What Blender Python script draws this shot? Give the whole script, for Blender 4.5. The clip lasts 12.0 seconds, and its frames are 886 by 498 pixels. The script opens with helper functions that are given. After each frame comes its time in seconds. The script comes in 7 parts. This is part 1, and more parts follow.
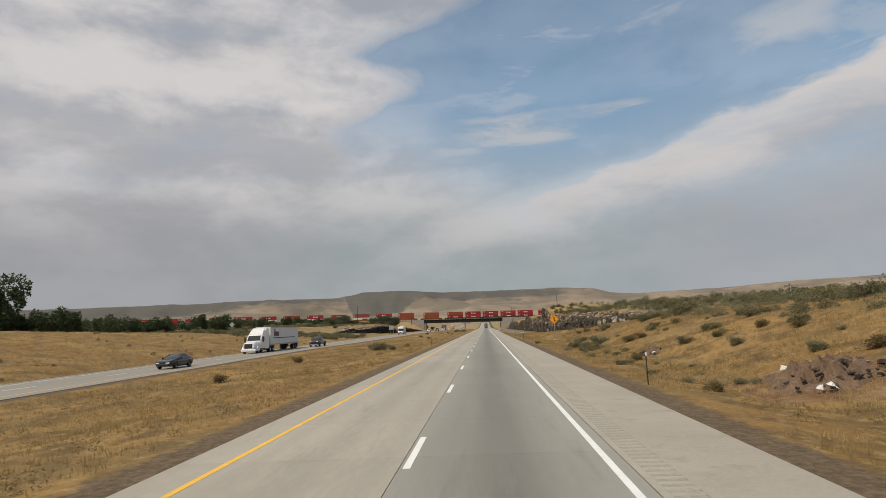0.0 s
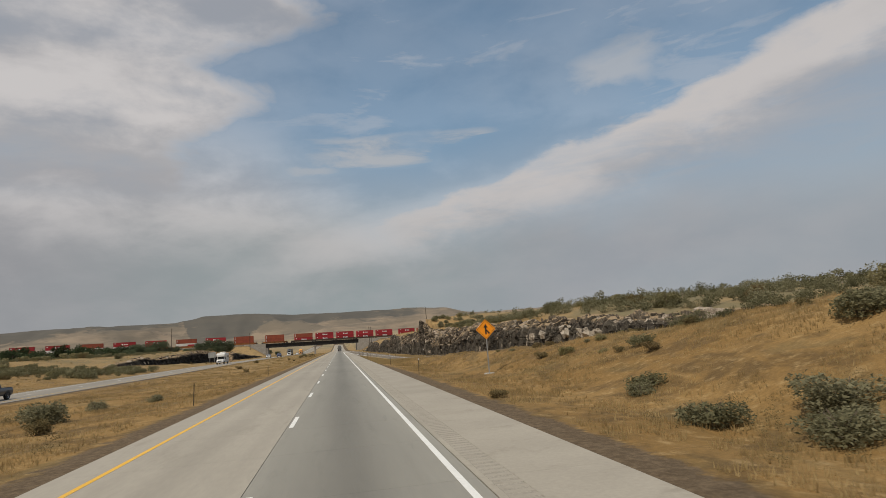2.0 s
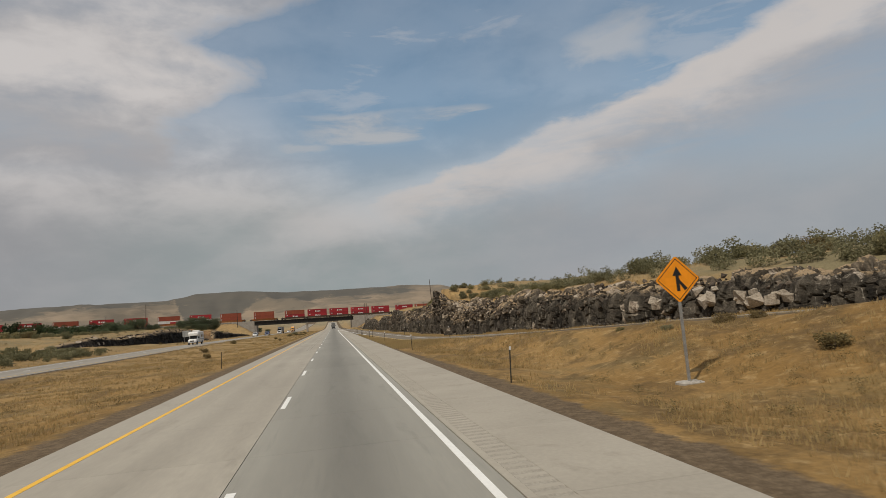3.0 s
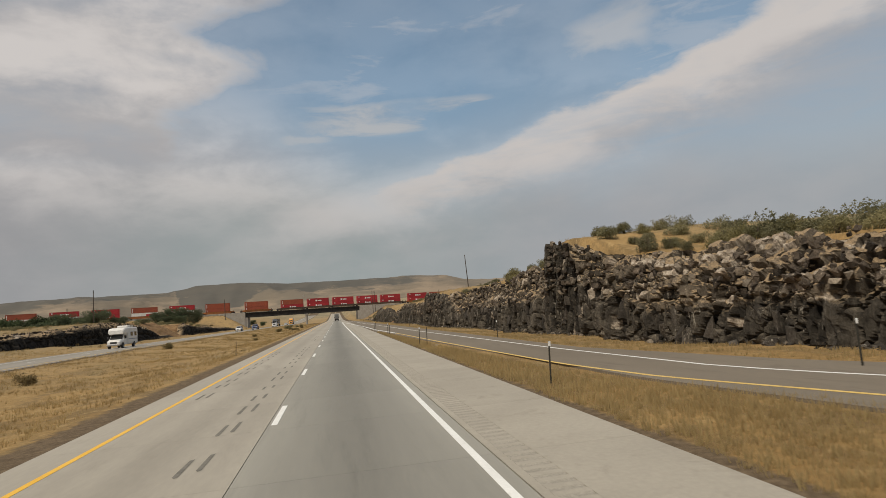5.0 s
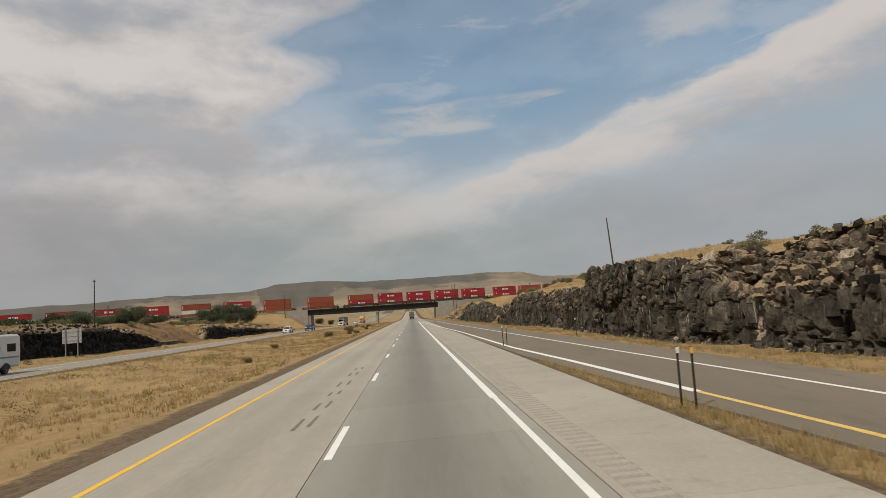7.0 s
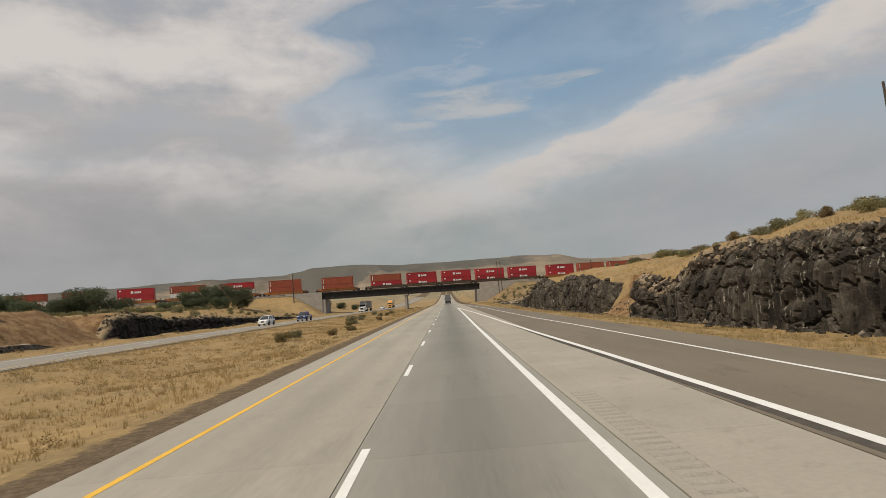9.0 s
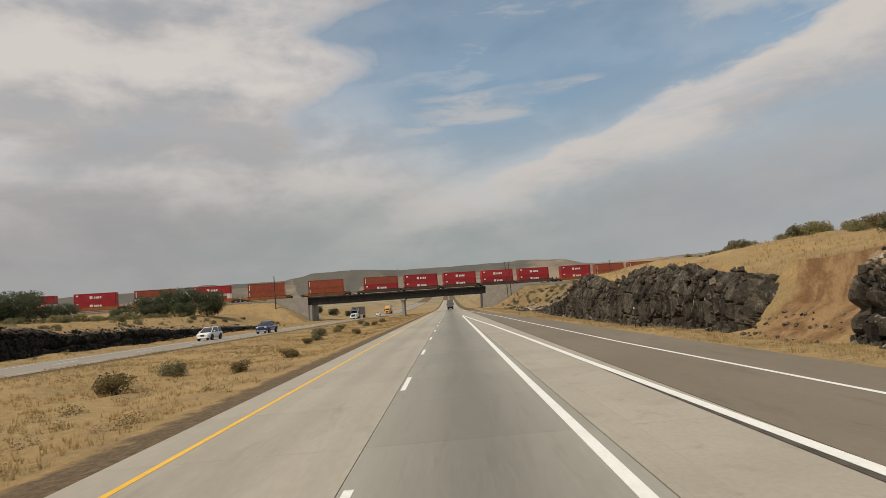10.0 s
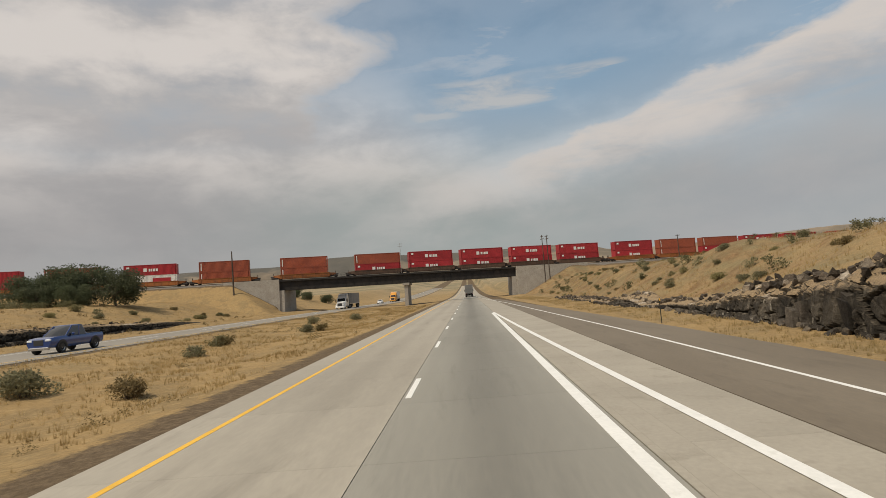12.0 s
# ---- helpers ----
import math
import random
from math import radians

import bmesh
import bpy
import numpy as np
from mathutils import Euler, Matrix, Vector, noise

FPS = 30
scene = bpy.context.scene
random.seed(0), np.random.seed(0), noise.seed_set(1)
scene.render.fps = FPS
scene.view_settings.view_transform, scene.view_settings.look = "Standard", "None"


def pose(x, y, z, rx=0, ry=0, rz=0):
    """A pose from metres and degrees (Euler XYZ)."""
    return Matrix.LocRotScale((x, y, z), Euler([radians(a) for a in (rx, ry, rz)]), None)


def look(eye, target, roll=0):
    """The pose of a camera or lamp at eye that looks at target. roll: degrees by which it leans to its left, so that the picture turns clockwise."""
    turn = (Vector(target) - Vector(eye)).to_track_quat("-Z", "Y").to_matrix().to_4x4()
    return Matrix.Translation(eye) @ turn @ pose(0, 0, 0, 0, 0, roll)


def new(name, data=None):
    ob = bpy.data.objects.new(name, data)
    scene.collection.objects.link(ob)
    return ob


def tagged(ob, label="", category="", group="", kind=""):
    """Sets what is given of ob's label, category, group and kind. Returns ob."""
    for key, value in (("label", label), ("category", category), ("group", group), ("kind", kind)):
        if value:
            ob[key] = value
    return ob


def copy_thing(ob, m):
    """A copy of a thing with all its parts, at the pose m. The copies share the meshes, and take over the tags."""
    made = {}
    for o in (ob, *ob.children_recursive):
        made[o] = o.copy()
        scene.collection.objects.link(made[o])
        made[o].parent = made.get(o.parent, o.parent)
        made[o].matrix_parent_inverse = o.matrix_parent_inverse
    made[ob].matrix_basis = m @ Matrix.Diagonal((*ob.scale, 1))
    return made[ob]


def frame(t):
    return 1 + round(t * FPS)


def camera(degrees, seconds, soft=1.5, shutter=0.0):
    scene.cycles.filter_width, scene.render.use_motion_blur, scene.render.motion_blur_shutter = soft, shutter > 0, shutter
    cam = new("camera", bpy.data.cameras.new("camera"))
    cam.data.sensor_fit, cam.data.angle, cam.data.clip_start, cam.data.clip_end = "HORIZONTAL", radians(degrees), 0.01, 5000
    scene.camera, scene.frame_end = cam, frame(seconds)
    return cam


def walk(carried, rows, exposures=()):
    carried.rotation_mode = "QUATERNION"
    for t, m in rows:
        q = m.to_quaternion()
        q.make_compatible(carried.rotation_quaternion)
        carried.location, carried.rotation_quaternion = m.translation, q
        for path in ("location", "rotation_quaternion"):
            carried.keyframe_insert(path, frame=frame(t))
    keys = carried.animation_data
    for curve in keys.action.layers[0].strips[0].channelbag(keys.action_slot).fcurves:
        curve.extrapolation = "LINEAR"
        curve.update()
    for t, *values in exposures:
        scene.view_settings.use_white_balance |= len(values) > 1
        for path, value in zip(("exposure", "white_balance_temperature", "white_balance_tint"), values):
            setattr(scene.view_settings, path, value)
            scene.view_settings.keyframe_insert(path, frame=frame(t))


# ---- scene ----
cam = camera(73.0, 12.0, soft=0.6, shutter=0.05)
PATH = [
    (0, (1.566, -10.985, 2.467), (1.438, -9.006, 2.726), -2.7),
    (0.5, (1.628, 1.795, 2.504), (1.52, 3.773, 2.78), -2.6),
    (1, (1.66, 14.826, 2.467), (1.77, 16.801, 2.764), -2.4),
    (1.5, (1.69, 27.96, 2.437), (1.905, 29.922, 2.762), -3.1),
    (2, (1.648, 40.745, 2.38), (2.005, 42.69, 2.679), -4.5),
    (2.5, (1.625, 53.666, 2.331), (2.047, 55.606, 2.575), -4.1),
    (3, (1.62, 66.625, 2.327), (1.995, 68.577, 2.551), -4.6),
    (5, (1.584, 119.488, 2.349), (1.949, 121.445, 2.544), -4.9),
    (5.5, (1.603, 132.817, 2.319), (1.921, 134.78, 2.531), -5.2),
    (6, (1.582, 146.177, 2.281), (1.868, 148.146, 2.481), -4.7),
    (6.5, (1.633, 159.139, 2.32), (1.847, 161.117, 2.516), -4.4),
    (7, (1.617, 172.383, 2.3), (1.74, 174.368, 2.509), -5.0),
    (7.5, (1.589, 185.493, 2.297), (1.682, 187.48, 2.507), -5.1),
    (9.5, (1.505, 237.947, 2.285), (1.493, 239.941, 2.443), -5.0),
    (10, (1.551, 250.953, 2.32), (1.546, 252.944, 2.504), -5.1),
    (10.5, (1.504, 264.034, 2.285), (1.473, 266.027, 2.452), -4.4),
    (11, (1.579, 277.237, 2.285), (1.527, 279.229, 2.453), -5.1),
    (11.5, (1.611, 289.994, 2.352), (1.541, 291.986, 2.508), -4.7),
    (12, (1.596, 303.111, 2.354), (1.524, 305.104, 2.497), -4.7),
]
walk(cam, [(t, look(eye, target, roll)) for t, eye, target, roll in PATH],
     [(0, -0.12, 6500, 10), (0.5, -0.19, 6500, 10), (1, -0.25, 6500, 10), (1.6, -0.25, 6500, 10), (2.2, -0.3, 6550, 10), (6, -0.19, 6740, 10), (10, -0.15, 6850, 10), (12, -0.13, 6900, 10)])

# ---- world, sun, exposure ----
SUN_AZ, SUN_EL = radians(226), radians(56)   # compass angle from +y towards +x, and height
sun = new("sun", bpy.data.lights.new("sun", "SUN"))
sun.data.energy, sun.data.angle, sun.data.color = 3.5, radians(1.2), (1.0, 0.925, 0.80)
sun.matrix_world = look((0, 0, 50), Vector((0, 0, 50)) - Vector((math.sin(SUN_AZ) * math.cos(SUN_EL), math.cos(SUN_AZ) * math.cos(SUN_EL), math.sin(SUN_EL))))

world = bpy.data.worlds.new("world")
scene.world = world
world.use_nodes = True


class Nodes:
    """Small help to wire shader nodes."""

    def __init__(self, tree):
        self.tree = tree
        tree.nodes.clear()

    def add(self, kind, inputs=(), **settings):
        n = self.tree.nodes.new(kind)
        if "operation" in settings:
            n.operation, n.use_clamp = settings["operation"], settings.get("use_clamp", False)
        if "interpolation_type" in settings:
            n.interpolation_type = settings["interpolation_type"]
        if "data_type" in settings:
            n.data_type, n.blend_type = settings["data_type"], settings["blend_type"]
        if "layer_name" in settings:
            n.layer_name = settings["layer_name"]
        for k, v in dict(inputs).items():
            if isinstance(v, bpy.types.NodeSocket):
                self.tree.links.new(v, n.inputs[k])
            else:
                n.inputs[k].default_value = v
        return n

    def math(self, op, a, b=0.0, c=0.0, clamp=False):
        return self.add("ShaderNodeMath", {0: a, 1: b, 2: c}, operation=op, use_clamp=clamp).outputs[0]

    def step(self, v, lo, hi, a=0.0, b=1.0):
        return self.add("ShaderNodeMapRange", {0: v, 1: lo, 2: hi, 3: a, 4: b}, interpolation_type="SMOOTHSTEP").outputs[0]

    def mix(self, f, a, b, blend="MIX"):
        n = self.add("ShaderNodeMix", {0: f}, data_type="RGBA", blend_type=blend)
        for k, v in ((6, a), (7, b)):
            if isinstance(v, bpy.types.NodeSocket):
                self.tree.links.new(v, n.inputs[k])
            else:
                n.inputs[k].default_value = (*v, 1)
        return n.outputs[2]

    def noise(self, vec, scale, detail=4.0, rough=0.55, distort=0.0):
        return self.add("ShaderNodeTexNoise", {"Vector": vec, "Scale": scale, "Detail": detail, "Roughness": rough, "Distortion": distort}).outputs[0]

    def scaled(self, vec, s):
        return self.add("ShaderNodeMapping", {"Vector": vec, "Scale": s}).outputs[0]


def build_sky():
    n = Nodes(world.node_tree)
    way = n.add("ShaderNodeTexCoord").outputs["Generated"]
    x, y, z = n.add("ShaderNodeSeparateXYZ", {0: way}).outputs
    az = n.math("MULTIPLY", n.math("ARCTAN2", x, y), 57.2958)
    el = n.math("MULTIPLY", n.math("ARCSINE", z), 57.2958)
    up = n.math("ADD", n.math("MAXIMUM", z, 0.0), 0.10)
    flat = n.add("ShaderNodeCombineXYZ", {0: n.math("DIVIDE", x, up), 1: n.math("DIVIDE", y, up), 2: 0.0}).outputs[0]
    air = n.add("ShaderNodeTexSky")
    air.sky_type, air.sun_disc, air.sun_elevation, air.sun_rotation = "NISHITA", False, SUN_EL, SUN_AZ
    air.altitude, air.air_density, air.dust_density, air.ozone_density = 700.0, 1.0, 2.2, 1.4
    sky = air.outputs[0]
    base = n.mix(1.0, sky, (0.102, 0.143, 0.138), "MULTIPLY")
    def about(v, middle, half):
        """1 at the middle, falling softly to 0 at half to either side."""
        return n.step(n.math("ABSOLUTE", n.math("SUBTRACT", v, middle)), half, 0.15 * half)

    def times(a, b):
        return n.math("MULTIPLY", a, b)

    soft = n.noise(n.scaled(way, (1, 1, 2.8)), 3.4, 6.0, 0.55, 0.15)
    lump = n.noise(n.scaled(way, (1, 1, 2.0)), 8.5, 6.0, 0.58, 0.25)
    broad = n.noise(n.scaled(way, (1, 1, 1.6)), 1.9, 4.0, 0.5, 0.3)
    fibre = n.noise(n.scaled(way, (1, 1, 5.0)), 7.0, 6.0, 0.62, 0.5)
    wob = n.math("MULTIPLY", n.math("SUBTRACT", lump, 0.5), 9.0)
    wide = n.math("MULTIPLY", n.math("SUBTRACT", soft, 0.5), 9.0)
    thread = n.math("SUBTRACT", fibre, 0.5)
    # a long bank with a crisp upper edge, rising to the right
    e = n.math("ADD", n.math("SUBTRACT", el, n.math("MULTIPLY_ADD", az, 0.268, 10.95)), n.math("MULTIPLY_ADD", thread, 2.2, n.math("MULTIPLY", wob, 0.42)))
    start = n.step(az, -15.0, 9.0)
    band = times(n.step(e, 1.0, -0.9), start)
    body = times(band, n.step(e, -9.0, -2.5, 0.72, 1.0))
    body = times(body, n.step(n.math("ADD", n.math("MULTIPLY", fibre, 0.5), n.math("MULTIPLY", soft, 0.5)), 0.36, 0.56, 0.8, 1.0))
    # broken cloud on the left, its edge bulging where a puff stands out
    rim = n.math("MULTIPLY_ADD", about(el, 23.2, 2.6), 3.0, n.math("MULTIPLY_ADD", n.step(el, 25.0, 31.0), 8.5, n.math("MULTIPLY_ADD", n.step(el, 20.0, 14.0), 5.0, -9.4)))
    far = n.math("ADD", n.math("SUBTRACT", az, rim), n.math("MULTIPLY_ADD", wob, 1.7, n.math("MULTIPLY", wide, 0.9)))
    left = n.step(far, 4.0, n.math("SUBTRACT", -4.0, times(n.step(el, 22.0, 15.0), 6.0)))
    left = times(left, n.step(n.math("ADD", soft, n.math("MULTIPLY", lump, 0.5)), 0.48, 0.8, 0.78, 1.0))
    left = times(left, n.step(el, 5.0, 17.0, 0.5, 1.0))
    # a wedge of thin streaks in the gap, a puff high on the right, and the veil that thickens to the horizon
    floor_el = n.math("MULTIPLY_ADD", n.step(az, 5.0, 18.0), 2.6, 16.4)
    wedge = times(times(n.step(n.math("MULTIPLY_ADD", thread, 2.4, el), 20.4, 19.2), n.step(n.math("SUBTRACT", n.math("MULTIPLY_ADD", thread, 2.4, el), floor_el), -0.6, 1.0)), times(n.step(az, 19.5, 15.0), n.step(az, -9.0, 4.0, 0.25, 1.0)))
    wedge = times(wedge, n.step(fibre, 0.3, 0.62, 0.35, 0.85))
    strand = times(times(about(n.math("MULTIPLY_ADD", thread, 2.0, el), 16.5, 1.1), about(az, -2.0, 6.0)), 0.75)
    puff = times(times(about(n.math("MULTIPLY_ADD", wob, 0.5, el), 23.3, 3.2), about(n.math("MULTIPLY_ADD", wob, 0.9, az), 28.5, 8.0)), 0.7)
    high = times(n.step(n.math("ADD", n.math("MULTIPLY", fibre, 0.55), n.math("MULTIPLY", soft, 0.45)), 0.44, 0.64), 0.42)
    veil = n.math("MULTIPLY_ADD", n.step(n.math("MULTIPLY_ADD", n.step(az, 4.0, -14.0), -4.0, el), 21.0, 6.0), 0.80, n.math("MULTIPLY_ADD", n.step(broad, 0.35, 0.7), 0.16, 0.17))
    cover = n.math("MAXIMUM", n.math("MAXIMUM", body, left), n.math("MAXIMUM", n.math("MAXIMUM", high, wedge), n.math("MAXIMUM", n.math("MAXIMUM", puff, strand), veil)))
    # the sunlit parts of the left cloud lie in layers
    layer = n.math("SUBTRACT", n.math("MULTIPLY_ADD", about(n.math("MULTIPLY_ADD", wide, 0.5, el), 22.3, 2.6), 0.07, times(about(n.math("MULTIPLY_ADD", wide, 0.5, el), 27.3, 2.6), 0.05)), times(about(n.math("MULTIPLY_ADD", wide, 0.6, el), 16.6, 4.2), 0.12))
    shade = n.math("ADD", n.math("MULTIPLY_ADD", soft, 0.5, n.math("MULTIPLY", lump, 0.5)), layer)
    lit = n.mix(n.step(shade, 0.35, 0.62), (0.45, 0.446, 0.463), (0.69, 0.665, 0.66))
    lit = n.mix(times(band, n.step(e, -6.5, -0.8)), lit, (0.655, 0.625, 0.615))
    lit = n.mix(times(band, n.step(e, -2.0, -9.0)), lit, (0.47, 0.468, 0.487))
    haze = n.mix(n.step(az, -30.0, -6.0), (0.35, 0.355, 0.375), (0.335, 0.383, 0.392))
    haze = n.mix(n.step(az, 0.0, 28.0), haze, (0.375, 0.402, 0.438))
    cloud = n.mix(n.step(n.math("MULTIPLY_ADD", wide, 0.4, el), 17.0, 6.0), lit, n.mix(n.step(shade, 0.38, 0.62, 0.0, 0.3), haze, (0.5, 0.49, 0.5)))
    cloud = n.mix(times(body, n.step(e, -7.5, -0.6, 0.0, 0.8)), cloud, lit)
    cloud = n.mix(n.math("MAXIMUM", wedge, n.math("MAXIMUM", strand, puff)), cloud, (0.56, 0.565, 0.575))
    col = n.mix(cover, base, cloud)
    n.add("ShaderNodeOutputWorld", {0: n.add("ShaderNodeBackground", {0: col, 1: 1.0}).outputs[0]})


build_sky()


# ---- materials ----
def surface(name, tones, scale=1.0, rough=0.85, bump=0.3, fine=18.0, metal=0.0, spread=0.0, space="world", spec=0.35, stretch=(1, 1, 1), contrast=(0.3, 0.7), grain=0.22, oil=()):
    """A worn surface: two or three tones mixed by broad and fine noise, with relief. spread: how much single pieces differ."""
    m = bpy.data.materials.new(name)
    m.use_nodes = True
    n = Nodes(m.node_tree)
    if space == "world":
        vec = n.add("ShaderNodeNewGeometry").outputs["Position"]
    else:
        vec = n.add("ShaderNodeTexCoord").outputs["Object"]
    vec = n.scaled(vec, stretch)
    a = n.step(n.noise(vec, scale, 5.0, 0.6, 0.2), *contrast)
    b = n.noise(vec, scale * fine, 4.0, 0.65)
    col = n.mix(a, tones[0], tones[1])
    if len(tones) > 2:
        col = n.mix(n.step(n.noise(vec, scale * 3.3, 6.0, 0.7, 0.4), 0.52, 0.72), col, tones[2])
    col = n.mix(1.0, col, n.add("ShaderNodeCombineColor", {0: (g := n.step(b, 0.25, 0.75, 1 - grain, 1 + grain)), 1: g, 2: g}).outputs[0], "MULTIPLY")
    for middle, half, dark in oil:
        # drips and rubber along the lane
        px = n.add("ShaderNodeSeparateXYZ", {0: n.add("ShaderNodeNewGeometry").outputs["Position"]}).outputs[0]
        off = n.math("ADD", n.math("ABSOLUTE", n.math("SUBTRACT", px, middle)), n.math("MULTIPLY", n.math("SUBTRACT", n.noise(n.scaled(vec, (1, 0.25, 1)), 1.2, 4.0), 0.5), 0.5 * half))
        k = n.step(off, half, 0.1 * half, 1.0, dark)
        col = n.mix(1.0, col, n.add("ShaderNodeCombineColor", {0: k, 1: k, 2: k}).outputs[0], "MULTIPLY")
    if spread:
        r = n.add("ShaderNodeObjectInfo").outputs["Random"]
        i = n.add("ShaderNodeNewGeometry").outputs["Random Per Island"]
        both = n.math("FRACT", n.math("ADD", r, i))
        v = n.math("MULTIPLY_ADD", both, 2 * spread, 1 - spread)
        col = n.mix(1.0, col, n.add("ShaderNodeCombineColor", {0: v, 1: v, 2: v}).outputs[0], "MULTIPLY")
    bs = n.add("ShaderNodeBsdfPrincipled", {"Base Color": col, "Roughness": n.step(b, 0.2, 0.8, max(rough - 0.1, 0.02), min(rough + 0.1, 1)), "Metallic": metal, "Specular IOR Level": spec})
    if bump:
        h = n.add("ShaderNodeBump", {"Strength": bump, "Distance": 0.05 / max(scale, 0.05) * 0.4, "Height": b})
        n.tree.links.new(h.outputs[0], bs.inputs["Normal"])
    n.add("ShaderNodeOutputMaterial", {0: bs.outputs[0]})
    return m


def leaf_stuff(name, a, b, c=None, through_light=0.3):
    """Leaves or dry blades: colour differs from piece to piece and from plant to plant."""
    m = bpy.data.materials.new(name)
    m.use_nodes = True
    n = Nodes(m.node_tree)
    geo = n.add("ShaderNodeNewGeometry")
    isl = geo.outputs["Random Per Island"]
    ob = n.add("ShaderNodeObjectInfo").outputs["Random"]
    big = n.noise(geo.outputs["Position"], 0.22, 3.0)
    col = n.mix(isl, a, b)
    if c:
        col = n.mix(n.step(n.math("ADD", n.math("MULTIPLY", ob, 0.35), big), 0.42, 0.85), col, c)
    v = n.math("MULTIPLY_ADD", ob, 0.4, 0.8)
    col = n.mix(1.0, col, n.add("ShaderNodeCombineColor", {0: v, 1: v, 2: v}).outputs[0], "MULTIPLY")
    bs = n.add("ShaderNodeBsdfPrincipled", {"Base Color": col, "Roughness": 0.8, "Specular IOR Level": 0.2})
    thin = n.add("ShaderNodeBsdfTranslucent", {0: col})
    both = n.add("ShaderNodeMixShader", {0: through_light, 1: bs.outputs[0], 2: thin.outputs[0]})
    n.add("ShaderNodeOutputMaterial", {0: both.outputs[0]})
    return m


def plain(name, col, rough=0.5, metal=0.0, spec=0.5, coat=0.0):
    m = bpy.data.materials.new(name)
    m.use_nodes = True
    n = Nodes(m.node_tree)
    geo = n.add("ShaderNodeNewGeometry").outputs["Position"]
    d = n.step(n.noise(geo, 3.0, 6.0, 0.65), 0.3, 0.7, 0.9, 1.06)
    c = n.mix(1.0, col, n.add("ShaderNodeCombineColor", {0: d, 1: d, 2: d}).outputs[0], "MULTIPLY")
    bs = n.add("ShaderNodeBsdfPrincipled", {"Base Color": c, "Roughness": rough, "Metallic": metal, "Specular IOR Level": spec, "Coat Weight": coat, "Coat Roughness": 0.08})
    n.add("ShaderNodeOutputMaterial", {0: bs.outputs[0]})
    return m


def ground_stuff():
    """Dry grassland: straw, bare tan soil, gravel beside the pavement, greener scrubland; zones come from the mesh."""
    m = bpy.data.materials.new("dry_grassland")
    m.use_nodes = True
    n = Nodes(m.node_tree)
    pos = n.add("ShaderNodeNewGeometry").outputs["Position"]
    mark = n.add("ShaderNodeVertexColor", layer_name="zone")
    zone, bare = mark.outputs
    r, g, b = n.add("ShaderNodeSeparateColor", {0: zone}).outputs
    broad = n.noise(pos, 0.09, 5.0, 0.6, 0.5)
    mid = n.noise(n.scaled(pos, (1, 0.7, 1)), 0.5, 6.0, 0.66, 0.3)
    fine = n.noise(pos, 7.0, 6.0, 0.72)
    straw = n.mix(n.step(broad, 0.35, 0.65), (0.215, 0.128, 0.044), (0.285, 0.178, 0.068))
    straw = n.mix(n.step(mid, 0.44, 0.62, 0.0, 0.9), straw, (0.125, 0.08, 0.034))
    straw = n.mix(n.step(n.noise(n.scaled(pos, (1, 0.5, 1)), 0.28, 6.0, 0.68, 0.4), 0.5, 0.66, 0.0, 0.6), straw, (0.165, 0.122, 0.055))
    straw = n.mix(n.step(n.noise(pos, 1.9, 6.0, 0.7), 0.5, 0.72, 0.0, 0.6), straw, (0.42, 0.295, 0.14))
    scrub = n.mix(n.step(n.noise(pos, 0.16, 6.0, 0.7), 0.42, 0.6), (0.285, 0.205, 0.105), (0.185, 0.155, 0.088))
    grav = n.mix(n.step(n.noise(pos, 5.0, 6.0, 0.75), 0.35, 0.7), (0.1, 0.071, 0.043), (0.175, 0.128, 0.08))
    far = n.mix(n.step(n.noise(pos, 0.012, 7.0, 0.65, 0.4), 0.4, 0.62), (0.34, 0.265, 0.165), (0.205, 0.18, 0.11))
    far = n.mix(n.step(n.noise(pos, 0.05, 7.0, 0.75), 0.52, 0.7), far, (0.12, 0.115, 0.075))
    # the straw colour gets paler further along the highway
    along = n.add("ShaderNodeSeparateXYZ", {0: pos}).outputs[1]
    straw = n.mix(n.step(along, 80, 220, 0.0, 0.42), straw, (0.41, 0.30, 0.16))
    col = n.mix(g, straw, scrub)
    soil = n.mix(n.step(n.noise(pos, 0.7, 6.0, 0.7, 0.4), 0.4, 0.62), (0.155, 0.087, 0.042), (0.27, 0.172, 0.088))
    worn = n.math("ADD", bare, n.math("MULTIPLY", n.math("SUBTRACT", n.noise(pos, 0.5, 6.0, 0.7), 0.5), 0.8))
    col = n.mix(n.step(worn, 0.3, 0.6), col, soil)
    col = n.mix(b, col, far)
    edge = n.math("ADD", r, n.math("MULTIPLY", n.math("SUBTRACT", n.noise(pos, 1.3, 7.0, 0.75), 0.5), 1.5))
    col = n.mix(n.step(edge, 0.35, 0.65), col, grav)
    v = n.step(fine, 0.25, 0.75, 0.8, 1.2)
    col = n.mix(1.0, col, n.add("ShaderNodeCombineColor", {0: v, 1: v, 2: v}).outputs[0], "MULTIPLY")
    bs = n.add("ShaderNodeBsdfPrincipled", {"Base Color": col, "Roughness": 0.95, "Specular IOR Level": 0.15})
    hh = n.math("ADD", n.math("MULTIPLY", mid, 1.2), fine)
    bump = n.add("ShaderNodeBump", {"Strength": 0.45, "Distance": 0.12, "Height": hh})
    n.tree.links.new(bump.outputs[0], bs.inputs["Normal"])
    n.add("ShaderNodeOutputMaterial", {0: bs.outputs[0]})
    return m


